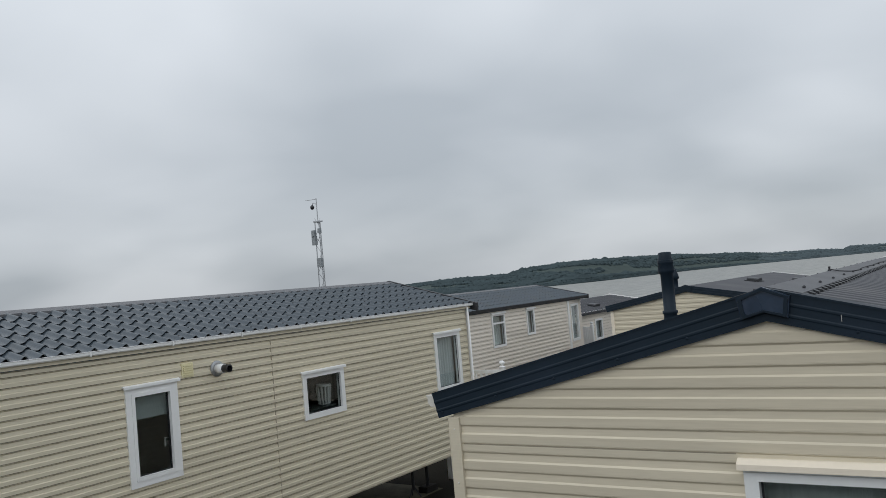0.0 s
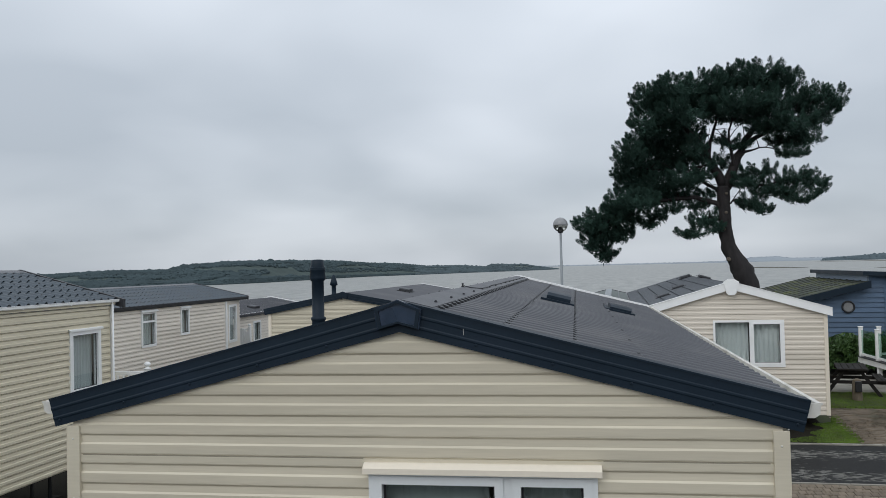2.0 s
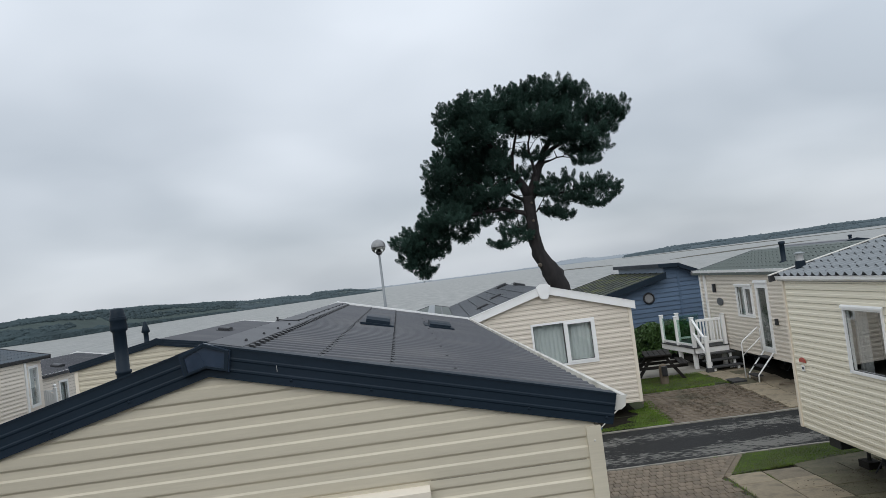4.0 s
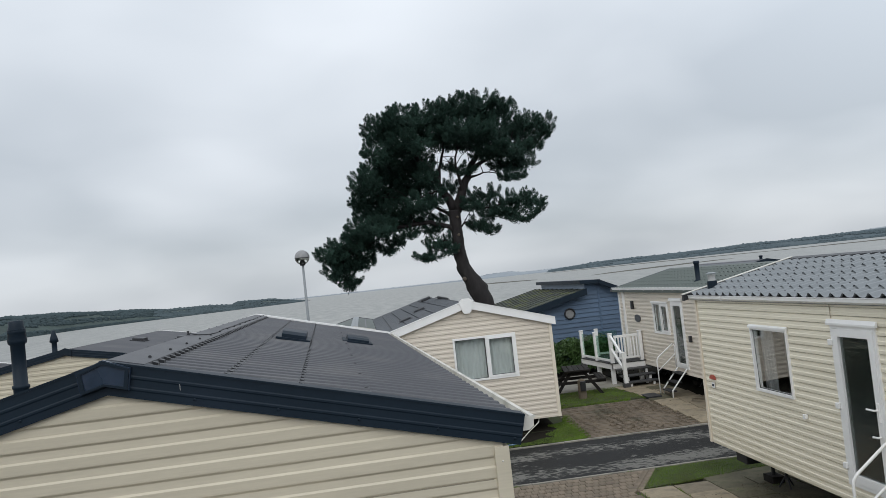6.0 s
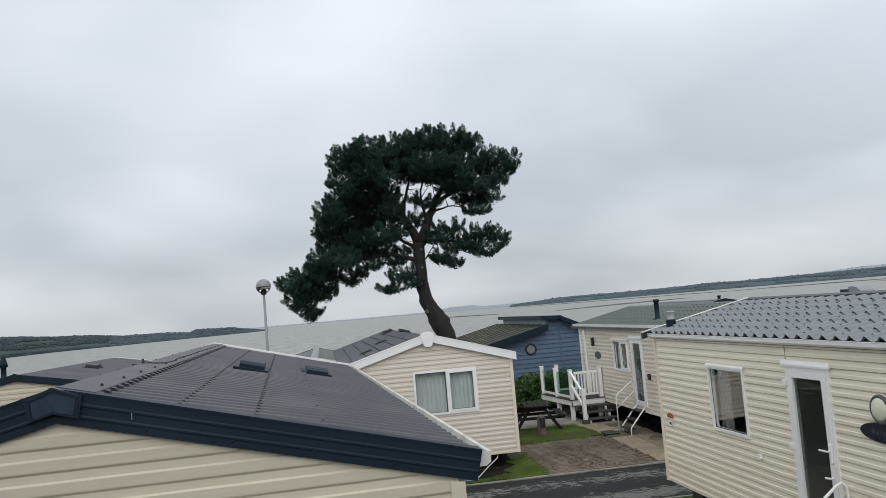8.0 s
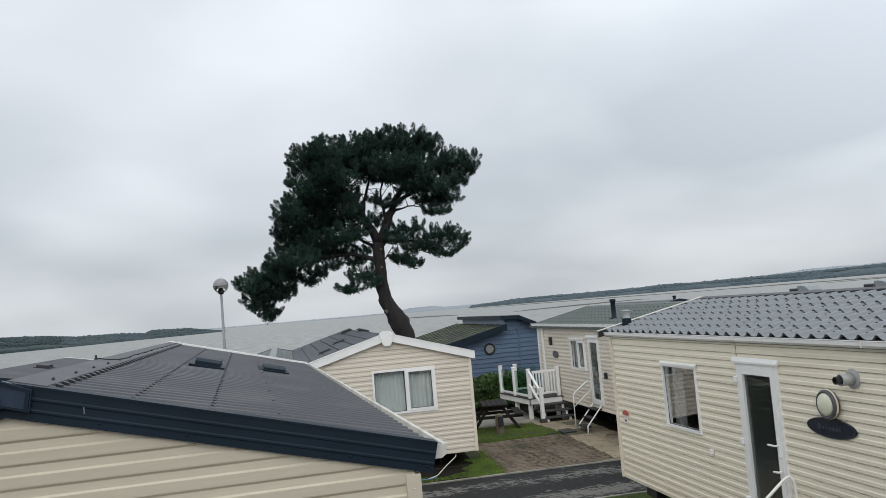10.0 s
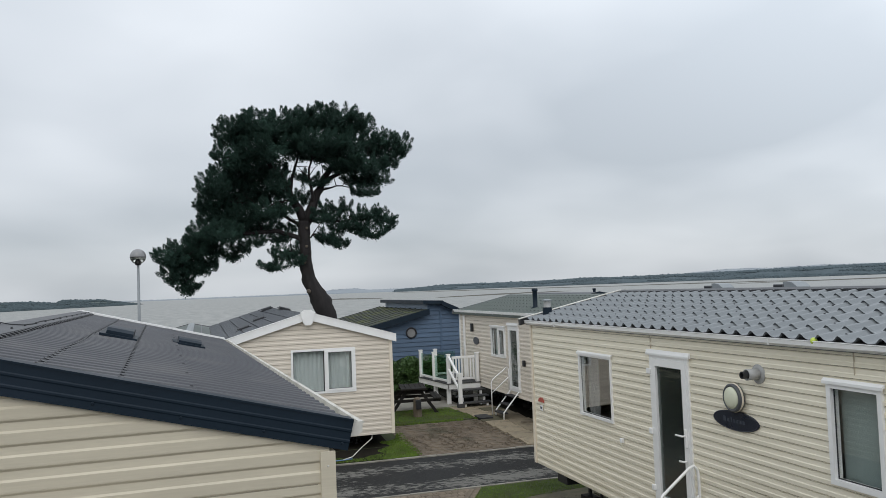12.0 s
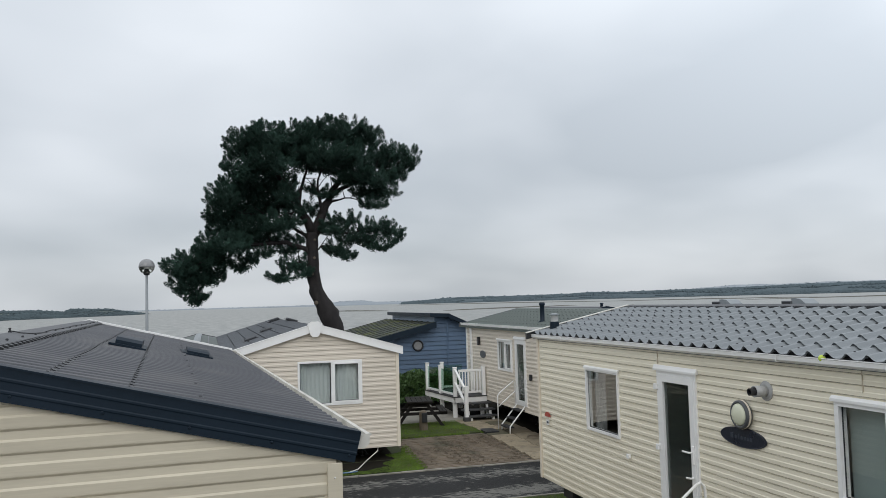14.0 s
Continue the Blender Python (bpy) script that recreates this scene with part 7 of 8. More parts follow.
# ---------------------------------------------------------------- white deck with glass panels, steps
def white_deck():
    z, g = 0.92, 0.33
    c = [Vector((7.46, 22.95)), Vector((8.44, 22.95)), Vector((8.44, 25.3)), Vector((7.22, 25.3))]
    deck = thing("deck", (7.9, 24, g), "raised white deck with glass panels, gate and dark boards", "deck")
    left = lambda y: 7.46 - 0.24 * (y - 22.95) / 2.35
    part("fascia", boxed(7.46, 8.44, 22.95, 22.985, z - 0.15, z - 0.005, bevel=0.004), M_WHITE, deck)
    bm = bmesh.new()
    hexa(bm, [(left(y) + o, y, zz) for zz in (z - 0.15, z - 0.005) for y, o in ((22.95, 0.0), (22.95, 0.035), (25.3, 0.035), (25.3, 0.0))])
    part("fascia", bm, M_WHITE, deck)
    n = 16
    for i in range(n):
        ya, yb = 22.93 + i * 2.37 / n + 0.003, 22.93 + (i + 1) * 2.37 / n - 0.003
        bm = bmesh.new()
        hexa(bm, [(left(ya) - 0.02, ya, z - 0.004), (8.46, ya, z - 0.004), (8.46, yb, z - 0.004), (left(yb) - 0.02, yb, z - 0.004),
                  (left(ya) - 0.02, ya, z + 0.021), (8.46, ya, z + 0.021), (8.46, yb, z + 0.021), (left(yb) - 0.02, yb, z + 0.021)])
        part("deck_board", bm, M_DECKBOARD, deck)
    for px, py in ((left(23.1) + 0.08, 23.1), (8.34, 23.1), (left(24.1) + 0.08, 24.1), (left(25.2) + 0.08, 25.2), (8.34, 25.2)):
        part("leg", boxed(px - 0.055, px + 0.055, py - 0.055, py + 0.055, g - 0.02, z - 0.1, bevel=0.006), M_WHITE, deck)
    posts = [(left(25.2) + 0.05, 25.2), (left(24.1) + 0.05, 24.1), (left(23.0) + 0.06, 23.02), (8.38, 23.02), (7.75, 25.2)]
    for px, py in posts:
        p = part("post", boxed(px - 0.05, px + 0.05, py - 0.05, py + 0.05, z, z + 0.83, bevel=0.008), M_WHITE, deck, "white square post")
        part("post_cap", boxed(px - 0.062, px + 0.062, py - 0.062, py + 0.062, z + 0.83, z + 0.86, bevel=0.012), M_WHITE, p)
    for ya, yb in ((24.17, 25.13), (23.09, 24.03)):
        for name, o0, o1, za, zb, m in (("glass_panel", 0.045, 0.055, 0.12, 0.76, M_RAILGLASS), ("bottom_rail", 0.02, 0.08, 0.06, 0.118, M_WHITE)):
            bm = bmesh.new()
            hexa(bm, [(left(y) + o, y, z + zz) for zz in (za, zb) for y, o in ((ya, o0), (ya, o1), (yb, o1), (yb, o0))])
            p = part(name, bm, m, deck, "green tinted glass panel" if m is M_RAILGLASS else "")
            if m is M_RAILGLASS:
                p.visible_shadow = False
    back = part("glass_panel", boxed(7.82, 8.40, 25.19, 25.20, z + 0.12, z + 0.76), M_RAILGLASS, deck, "green tinted glass panel")
    back.visible_shadow = False
    part("bottom_rail", boxed(7.80, 8.42, 25.17, 25.23, z + 0.06, z + 0.118), M_WHITE, deck)
    # picket gate at the head of the steps
    gate = part("gate_rail", boxed(7.62, 8.31, 23.0, 23.04, z + 0.71, z + 0.78, bevel=0.006), M_WHITE, deck, "white picket gate")
    part("low_rail", boxed(7.62, 8.31, 23.0, 23.04, z + 0.10, z + 0.16, bevel=0.006), M_WHITE, deck)
    for i in range(8):
        px = 7.66 + i * 0.087
        part("picket", boxed(px - 0.018, px + 0.018, 23.005, 23.035, z + 0.155, z + 0.715), M_WHITE, deck)
    # steps towards the drive
    n, run, y0 = 4, 0.27, 22.95
    for i in range(n - 1):
        ty = y0 - 0.02 - run * (i + 1)
        tz = z - (z - g) / n * (i + 1)
        part("tread", boxed(7.56, 8.50, ty, ty + run + 0.02, tz - 0.04, tz, bevel=0.006), M_DECKBOARD, deck, "dark grey step tread")
        for px in (7.72, 8.36):
            part("riser_post", boxed(px - 0.03, px + 0.03, ty + 0.04, ty + 0.10, g - 0.02, tz - 0.04), M_WHITE, deck)
    ny = y0 - run * (n - 1) - 0.02
    nw = part("newel", boxed(7.52, 7.62, ny - 0.02, ny + 0.08, g - 0.02, g + 0.98, bevel=0.008), M_WHITE, deck)
    part("newel_base", boxed(7.48, 7.66, ny - 0.06, ny + 0.12, g - 0.02, g + 0.14, bevel=0.01), M_DECKBOARD, nw)
    for h0 in (0.76, 0.38):
        bm = bmesh.new()
        a, b = Vector((7.51, y0 + 0.03, z + h0)), Vector((7.57, ny + 0.05, g + h0 + 0.06))
        w, u = Vector((0.03, 0, 0)), Vector((0, 0, 0.06))
        hexa(bm, [a - w, b - w, b + w, a + w, a - w + u, b - w + u, b + w + u, a + w + u])
        part("stair_rail", bm, M_WHITE, deck)
    deck.location += Vector((0.03, -0.35, 0))
    return deck


white_deck()


def picnic_table():
    cx, cy, g, turn = 6.27, 21.95, 0.33, radians(80)
    R = Matrix.Translation((cx, cy, g)) @ Matrix.Rotation(turn, 4, "Z")
    t = thing("picnic_table", (cx, cy, g), "weathered dark timber picnic table with attached benches", "table")

    def bar(name, x0, x1, y0, y1, z0, z1):
        bm = boxed(x0, x1, y0, y1, z0, z1, bevel=0.008)
        bmesh.ops.transform(bm, matrix=R, verts=bm.verts)
        return part(name, bm, M_OLDWOOD, t)
    for i in range(5):
        bar("top_plank", -0.62, 0.62, -0.34 + i * 0.138, -0.34 + i * 0.138 + 0.128, 0.66, 0.70)
    for sy in (-0.72, 0.52):
        for i in range(2):
            bar("seat_plank", -0.66, 0.66, sy + i * 0.105, sy + i * 0.105 + 0.098, 0.40, 0.44)
    for sx in (-0.48, 0.42):
        bar("seat_bearer", sx, sx + 0.045, -0.74, 0.74, 0.32, 0.40)
        bar("top_bearer", sx + 0.05, sx + 0.095, -0.34, 0.34, 0.58, 0.66)
        for s in (-1, 1):
            bm = bmesh.new()
            a, b = Vector((sx + 0.05, s * 0.18, 0.62)), Vector((sx + 0.05, s * 0.62, 0.0))
            w, d = Vector((0.045, 0, 0)), Vector((0, 0.05, 0))
            hexa(bm, [a - d, a + d, a + d + w, a - d + w, b - d, b + d, b + d + w, b - d + w])
            bmesh.ops.transform(bm, matrix=R, verts=bm.verts)
            part("leg", bm, M_OLDWOOD, t)
    return t


picnic_table()

# timber service post with a meter box
post = thing("service_post", (6.14, 20.96, 0.33), "short weathered timber service post with dark box", "post")
bm = lathe(bmesh.new(), (6.14, 20.96, 0.30), [(0.112, 0), (0.108, 0.25), (0.104, 0.44), (0.09, 0.52), (0.04, 0.55)], 14)
for v in bm.verts:
    v.co += 0.012 * Vector((noise.noise(v.co * 7), noise.noise(v.co * 7 + Vector((5, 0, 0))), 0))
part("timber", bm, M_POSTWOOD, post)
part("meter_box", boxed(6.07, 6.21, 20.80, 20.87, 0.55, 0.80, bevel=0.01), M_BLACK, post, "dark meter box")
man = thing("drain_cover", (7.68, 20.18, 0.31), "dark square drain cover in the paving", "drain cover")
part("cover", boxed(7.50, 7.86, 19.9, 20.46, 0.27, 0.350, bevel=0.004), M_BLACK, man)
bm = tube(bmesh.new(), [(8.42 + 0.22 * math.cos(a) + 0.02 * k, 19.1 + 0.16 * math.sin(a), ground_z(19.3) + 0.035 + 0.003 * k) for k, a in enumerate([i * 0.5 for i in range(26)])], 0.014, 6)
solo("garden_hose", bm, M_POSTWOOD, (8.42, 19.1, 0.28), "coiled brown hose lying on the slabs", "hose", smooth=True)
bm = tube(bmesh.new(), [(3.58, 17.50, 0.12), (3.80, 17.58, 0.155), (4.06, 17.9, 0.27), (4.34, 18.15, 0.40), (4.42, 18.4, 0.47)], 0.012, 8)
solo("waste_pipe", bm, M_DIRTYWHITE, (3.9, 17.6, 0.12), "off-white waste pipe running up under the caravan", "pipe", smooth=True)
bm = tube(bmesh.new(), [(3.78, 17.50, 0.13), (3.6, 17.44, 0.13), (3.4, 17.45, 0.13), (3.15, 17.55, 0.13), (2.8, 17.9, 0.16)], 0.012, 8)
solo("water_hose", bm, M_BLUEHOSE, (3.4, 17.5, 0.12), "pale blue water hose lying in the grass", "hose", smooth=True)


# ---------------------------------------------------------------- lamp posts and mast
def lamp_post(x, y, top, globe_r, extra=False):
    g = ground_z(y)
    lp = thing("lamp_post", (x, y, g), "grey lamp post with clear globe under smoky half cap", "lamp post", "lamp posts")
    part("pole", tube(bmesh.new(), [(x, y, g - 0.05), (x, y, top - globe_r * 1.1)], [0.065, 0.042], 12), M_GREYPOLE, lp, "", True)
    c = Vector((x, y, top))
    prof = [(globe_r * math.sin(math.pi * k / 16), -globe_r * math.cos(math.pi * k / 16)) for k in range(1, 16)]
    gl = part("globe", lathe(bmesh.new(), c, prof[:9], 28), M_GLOBEGLASS, lp, "clear lower bowl of the globe", True)
    gl.visible_shadow = False
    part("half_cap", lathe(bmesh.new(), c, [(globe_r * 1.012, -0.02), (globe_r * 1.012, 0.0)] + [(globe_r * 1.012 * math.cos(a), globe_r * 1.012 * math.sin(a)) for a in (0.3, 0.6, 0.9, 1.2, 1.5)], 28), M_GLOBE, gl, "smoky grey upper half of the globe", True)
    part("lamp_holder", lathe(bmesh.new(), c - Vector((0, 0, globe_r * 1.12)), [(0.09, 0), (0.10, 0.05), (0.095, globe_r * 0.55), (0.06, globe_r * 0.75), (0.05, globe_r * 0.9)], 14), M_BLACK, lp, "black lamp holder", True)
    if extra:
        part("junction_box", boxed(x - 0.13, x + 0.02, y - 0.16, y - 0.05, top - 1.15, top - 0.85), M_STEEL, lp)
    return lp


lamp_post(-1.27, 30.0, 5.16, 0.265)
lamp_post(39.2, 36.5, 5.55, 0.34, True)


def mast():
    x, y = -33.55, 36.0
    g = ground_z(y)
    m = thing("camera_mast", (x, y, g), "slim grey lattice mast with dome camera and aerial boxes", "mast")
    corner = [(-0.16, -0.1), (0.16, -0.1), (0.0, 0.17)]
    for a, b in corner:
        part("mast_tube", tube(bmesh.new(), [(x + a * 1.3, y + b * 1.3, g - 0.05), (x + a, y + b, 8.1)], 0.03, 6), M_STEEL, m)
    z, k = 0.6, 0
    while z < 7.9:
        for i in range(3):
            (a, b), (c, d) = corner[i], corner[(i + 1) % 3]
            if i == k % 3 or i == (k + 1) % 3:
                part("lattice_brace", tube(bmesh.new(), [(x + a * 1.1, y + b * 1.1, z), (x + c * 1.1, y + d * 1.1, z + 0.55)], 0.012, 5), M_STEEL, m)
        z += 0.55; k += 1
    part("head_frame", boxed(x - 0.22, x + 0.22, y - 0.2, y + 0.2, 8.05, 8.12), M_STEEL, m)
    part("top_pole", tube(bmesh.new(), [(x + 0.0, y, 7.9), (x, y, 9.5)], 0.028, 8), M_STEEL, m)
    part("aerial_arm", tube(bmesh.new(), [(x + 0.02, y, 9.45), (x - 0.92, y, 9.46)], 0.014, 6), M_STEEL, m)
    part("camera_bracket", tube(bmesh.new(), [(x, y, 9.08), (x - 0.12, y, 9.22), (x - 0.30, y, 9.24), (x - 0.36, y, 9.12)], 0.02, 8), M_STEEL, m)
    part("dome_camera", lathe(bmesh.new(), (x - 0.37, y, 8.98), [(0.02, -0.14), (0.09, -0.10), (0.125, -0.02), (0.125, 0.06), (0.06, 0.12), (0.03, 0.16)], 14), M_BLACK, m, "dark dome camera", True)
    for dz, w, h, dx in ((7.35, 0.26, 0.45, -0.22), (6.95, 0.3, 0.55, -0.2), (5.6, 0.34, 0.55, 0.1), (7.5, 0.16, 0.3, 0.26)):
        part("equipment_box", boxed(x + dx - w / 2, x + dx + w / 2, y - 0.3, y - 0.1, dz - h / 2, dz + h / 2, bevel=0.02), M_GREYPOLE, m)
    return m


mast()


# ---------------------------------------------------------------- pine tree
def pine():
    Y = 34.0
    tree = thing("pine_tree", (5.9, Y, 0.30), "tall leaning maritime pine with dark spreading crown", "tree")
    axis = [((6.2, 0.2), 0.46), ((6.05, 1.6), 0.40), ((5.78, 2.75), 0.36), ((5.38, 3.5), 0.32), ((5.08, 4.3), 0.27), ((4.97, 5.2), 0.235), ((4.96, 6.2), 0.215), ((5.0, 6.75), 0.21)]
    pts_, rad_ = [], []
    for ((xa, za), ra), ((xb, zb_), rb) in zip(axis, axis[1:]):
        m = max(3, int((zb_ - za) / 0.09))
        for k in range(m):
            f = k / m
            pts_.append((xa + (xb - xa) * f, Y, za + (zb_ - za) * f)); rad_.append(ra + (rb - ra) * f)
    bm = tube(bmesh.new(), pts_, rad_, 26)
    for v in bm.verts:
        n = noise.noise(v.co * 1.6) * 0.07
        out = Vector((v.co.x - 5.3, v.co.y - Y, 0)).normalized()
        ridge_ = abs(noise.noise(Vector((v.co.x * 5, v.co.y * 5, v.co.z * 1.6)))) * 0.085 + max(0.0, noise.noise(v.co * 2.4 + Vector((9, 2, 4))) - 0.35) * 0.22
        burl = 0.13 * math.exp(-((v.co.z - 3.5) / 0.25) ** 2) * max(0.0, out.x)
        v.co += Vector((n + burl, n * 0.7, 0)) + out * ridge_
    part("trunk", bm, M_BARK, tree, "reddish dark fissured trunk", True)
    for kx, kz, r in ((5.06, 3.75, 0.08), (4.93, 4.95, 0.07), (5.02, 5.6, 0.065), (5.05, 6.35, 0.055)):
        part("knot", lathe(bmesh.new(), (kx - 0.03, Y - 0.36 + (0.06 if kz > 4 else -0.02), kz), [(r * 1.3, 0.14), (r * 0.9, 0.05), (r * 0.6, 0.028), (r * 0.25, 0.035)], 9, "y"), M_KNOT, tree, "weathered branch scar", True)
    rnd = random.Random(21)
    # each limb: its line from the fork, its thickness at the root, and the needle pads it carries (x, y, z, width, height)
    limbs = [([(4.94, 0, 6.7), (4.51, -0.1, 7.58), (4.09, 0.1, 8.46), (3.42, 0.3, 9.34), (2.95, 0.2, 10.1)], 0.20), ([(5.06, 0, 6.6), (5.55, 0.1, 7.84), (5.85, 0.2, 8.48), (6.45, 0.2, 9.39), (6.99, 0.1, 10.2)], 0.21),
             ([(4.95, 0, 5.7), (4.73, 0, 5.96), (3.87, -0.2, 6.24), (2.53, -0.1, 6.21), (1.45, 0.1, 5.97), (0.39, 0.1, 5.37), (-0.1, 0, 4.66)], 0.12), ([(4.98, 0, 6.3), (4.68, 0.1, 6.57), (3.76, 0.3, 7.2), (2.67, 0.3, 7.45), (1.59, 0.2, 7.6)], 0.09),
             ([(5.0, 0, 6.5), (5.31, -0.1, 6.69), (6.39, 0, 6.62), (7.1, 0, 6.7), (7.9, 0.2, 6.75)], 0.08), ([(4.95, 0, 5.2), (4.78, 0, 5.31), (4.23, 0, 5.44), (3.6, -0.1, 5.01)], 0.06),
             ([(5.79, 0.2, 8.3), (6.69, 0.3, 8.75), (8.02, 0.6, 9.42), (9.1, 0.8, 9.97)], 0.10), ([(4.39, 0, 7.8), (4.66, 0.2, 8.98), (4.93, 0, 10.2)], 0.09), ([(5.36, 0, 7.4), (5.15, -0.3, 8.47), (5.43, -0.4, 9.8)], 0.08),
             ([(4.95, 0, 5.9), (5.36, -0.2, 6.12), (5.99, 0, 5.95)], 0.05), ([(5.6, 0.1, 7.9), (6.3, -0.2, 8.1), (7.2, -0.3, 7.95)], 0.05), ([(4.5, 0, 7.5), (3.9, -0.4, 7.45), (3.3, -0.6, 7.1)], 0.05)]
    pts = []
    for path, r in limbs:
        P = [Vector((x, Y + y, z)) for x, y, z in path]
        fine = []
        for a, b in zip(P, P[1:]):
            for k in range(4):
                fine.append(a.lerp(b, k / 4) + Vector((rnd.uniform(-1, 1), rnd.uniform(-1, 1), rnd.uniform(-1, 1))) * (0.05 if k else 0.015))
        fine.append(P[-1])
        n = len(fine)
        part("limb", tube(bmesh.new(), fine, [r * (1 - 0.8 * i / (n - 1)) for i in range(n)], 8), M_BARK, tree, "", True)
        pts += fine[3:]
    crest_west = [(2.18, -0.84, 10.15, 0.88, 0.63), (3.1, -1.27, 10.36, 0.93, 0.6), (4.28, -0.33, 10.66, 0.96, 0.54), (2.16, -1.1, 9.25, 0.93, 0.62), (3.2, -1.39, 9.47, 0.99, 0.62),
                  (4.39, -0.31, 9.91, 0.9, 0.54), (1.88, 1.34, 8.75, 0.8, 0.66), (2.74, 0.96, 8.84, 1.05, 0.66), (3.67, 0.85, 9.03, 0.55, 0.55), (1.25, -0.89, 8.04, 0.64, 0.5)]
    crest_east = [(5.47, 0.12, 10.97, 0.92, 0.63), (6.36, -0.71, 10.77, 0.79, 0.61), (7.16, -1.05, 10.65, 0.48, 0.53), (5.38, -1.26, 9.72, 1.0, 0.5), (6.43, -0.91, 9.74, 0.89, 0.57), (7.84, 1.37, 10.18, 0.82, 0.54),
                  (8.6, 1.05, 10.25, 0.61, 0.43), (9.41, 0.98, 10.08, 0.3, 0.52), (8.63, 0.96, 9.52, 0.74, 0.51), (7.29, -0.98, 8.93, 0.89, 0.4), (6.4, -0.61, 8.93, 0.76, 0.33), (8.08, 0.41, 8.56, 0.55, 0.37), (7.35, 0.74, 8.57, 0.73, 0.29)]
    west_shelf = [(2.1, 0.85, 7.79, 1.04, 0.59), (3.1, 0.91, 8.0, 0.85, 0.55), (3.69, -0.99, 8.2, 0.37, 0.37), (1.12, 0.25, 7.45, 0.54, 0.44), (1.47, 0.41, 6.97, 0.77, 0.49),
                  (2.42, 0.01, 6.83, 0.89, 0.48), (3.33, -0.77, 7.0, 0.6, 0.4), (0.87, -0.06, 6.21, 0.63, 0.45), (1.55, -0.99, 6.16, 0.74, 0.42), (2.28, 1.04, 6.44, 0.65, 0.31)]
    west_tip = [(0.16, 0.44, 5.64, 0.7, 0.42), (0.92, 0.06, 5.67, 0.7, 0.42), (-0.46, -0.24, 5.37, 0.53, 0.4), (0.15, 0.49, 5.03, 0.74, 0.45), (-0.31, 0.09, 4.66, 0.43, 0.43),
                (0.14, 0.46, 4.21, 0.46, 0.41), (0.8, 0.42, 4.96, 0.49, 0.36), (1.98, 0.01, 5.41, 0.44, 0.33), (2.46, -0.1, 5.64, 0.25, 0.2)]
    low_spurs = [(4.11, 0.08, 5.45, 0.61, 0.33), (3.54, -0.06, 4.91, 0.53, 0.2), (4.44, -0.27, 5.07, 0.3, 0.18), (2.94, -0.16, 5.91, 0.28, 0.18), (3.77, 0.25, 6.06, 0.51, 0.18), (3.97, -0.37, 7.1, 0.35, 0.2), (4.35, -0.36, 7.64, 0.33, 0.18)]
    east_shelf = [(5.89, 0.13, 6.04, 0.54, 0.28), (5.7, -0.22, 6.86, 0.53, 0.33), (6.52, 0.03, 6.54, 0.58, 0.28), (7.16, -0.03, 6.42, 0.52, 0.28), (7.4, -0.16, 6.95, 0.62, 0.26), (8.26, 0.5, 6.86, 0.47, 0.26), (7.61, -0.3, 6.12, 0.49, 0.18),
                  (8.35, -0.09, 6.45, 0.23, 0.18), (6.17, -0.3, 5.74, 0.28, 0.2), (6.43, 0.13, 7.28, 0.52, 0.16), (7.41, -0.22, 7.92, 0.62, 0.15), (5.38, -0.14, 8.33, 0.46, 0.15), (4.93, 0.25, 8.57, 0.31, 0.13)]
    inner = [(4.9, 1.3, 9.75, 0.85, 0.35), (5.7, 1.0, 9.6, 0.85, 0.30), (3.9, 1.0, 8.2, 0.35, 0.35), (3.85, 0.5, 7.5, 0.6, 0.45), (4.95, 0.6, 7.75, 0.42, 0.32), (5.65, 0.5, 7.2, 0.5, 0.28), (3.3, 0.2, 6.5, 0.6, 0.3), (4.4, 0.3, 6.5, 0.3, 0.2)]
    verts, polys = [], []

    def needle(root, d, w, ln):
        k = len(verts)
        verts.extend((root - w, root + w, root + d * ln))
        polys.append((k, k + 1, k + 2))

    def tuft(q, axis, wide, tall, needles):
        """A rounded candle of needles standing on the end of a shoot."""
        side = axis.orthogonal().normalized()
        up = axis.cross(side)
        for k in range(needles):
            f = rnd.random()
            a = rnd.uniform(0, 6.2832)
            out = side * math.cos(a) + up * math.sin(a)
            r = wide * math.sqrt(max(0.0, 1 - (2 * f - 0.9) ** 2 / 1.3)) * rnd.uniform(0.35, 1.0)
            d = (axis * (0.5 + f) + out * (1.1 - 0.7 * f)).normalized()
            needle(q + axis * (tall * f) + out * r, d, d.cross(out + axis * 0.3).normalized() * 0.011, rnd.uniform(0.045, 0.085))

    for dens, pads in ((1.0, crest_west), (1.0, crest_east), (1.0, west_shelf), (1.0, west_tip), (0.9, low_spurs), (0.85, east_shelf), (0.6, inner)):
        for cx, cy, cz, rx, rz in pads:
            cx, cz = cx + 0.11, cz - 0.14        # the candles stand up and out from the pads
            ry = max(0.35, 0.85 * rx)
            area = rx * ry + rx * rz + ry * rz
            # shaded needles within the pad
            for _ in range(int(800 * dens * area)):
                u = Vector((rnd.gauss(0, 1), rnd.gauss(0, 1), rnd.gauss(0, 1))).normalized() * rnd.uniform(0.1, 0.9)
                q = Vector((cx + u.x * rx, Y + cy + u.y * ry, cz + u.z * rz))
                d = Vector((rnd.gauss(0, 1), rnd.gauss(0, 1), rnd.gauss(0, 1))).normalized()
                needle(q, d, d.orthogonal().normalized() * 0.035, rnd.uniform(0.10, 0.18))
            # candles over its surface, turning up towards the light
            for _ in range(int(62 * dens * area) + 5):
                u = Vector((rnd.gauss(0, 1), rnd.gauss(0, 1), rnd.gauss(0, 1))).normalized()
                if u.z < -0.35 and rnd.random() < 0.5:
                    continue
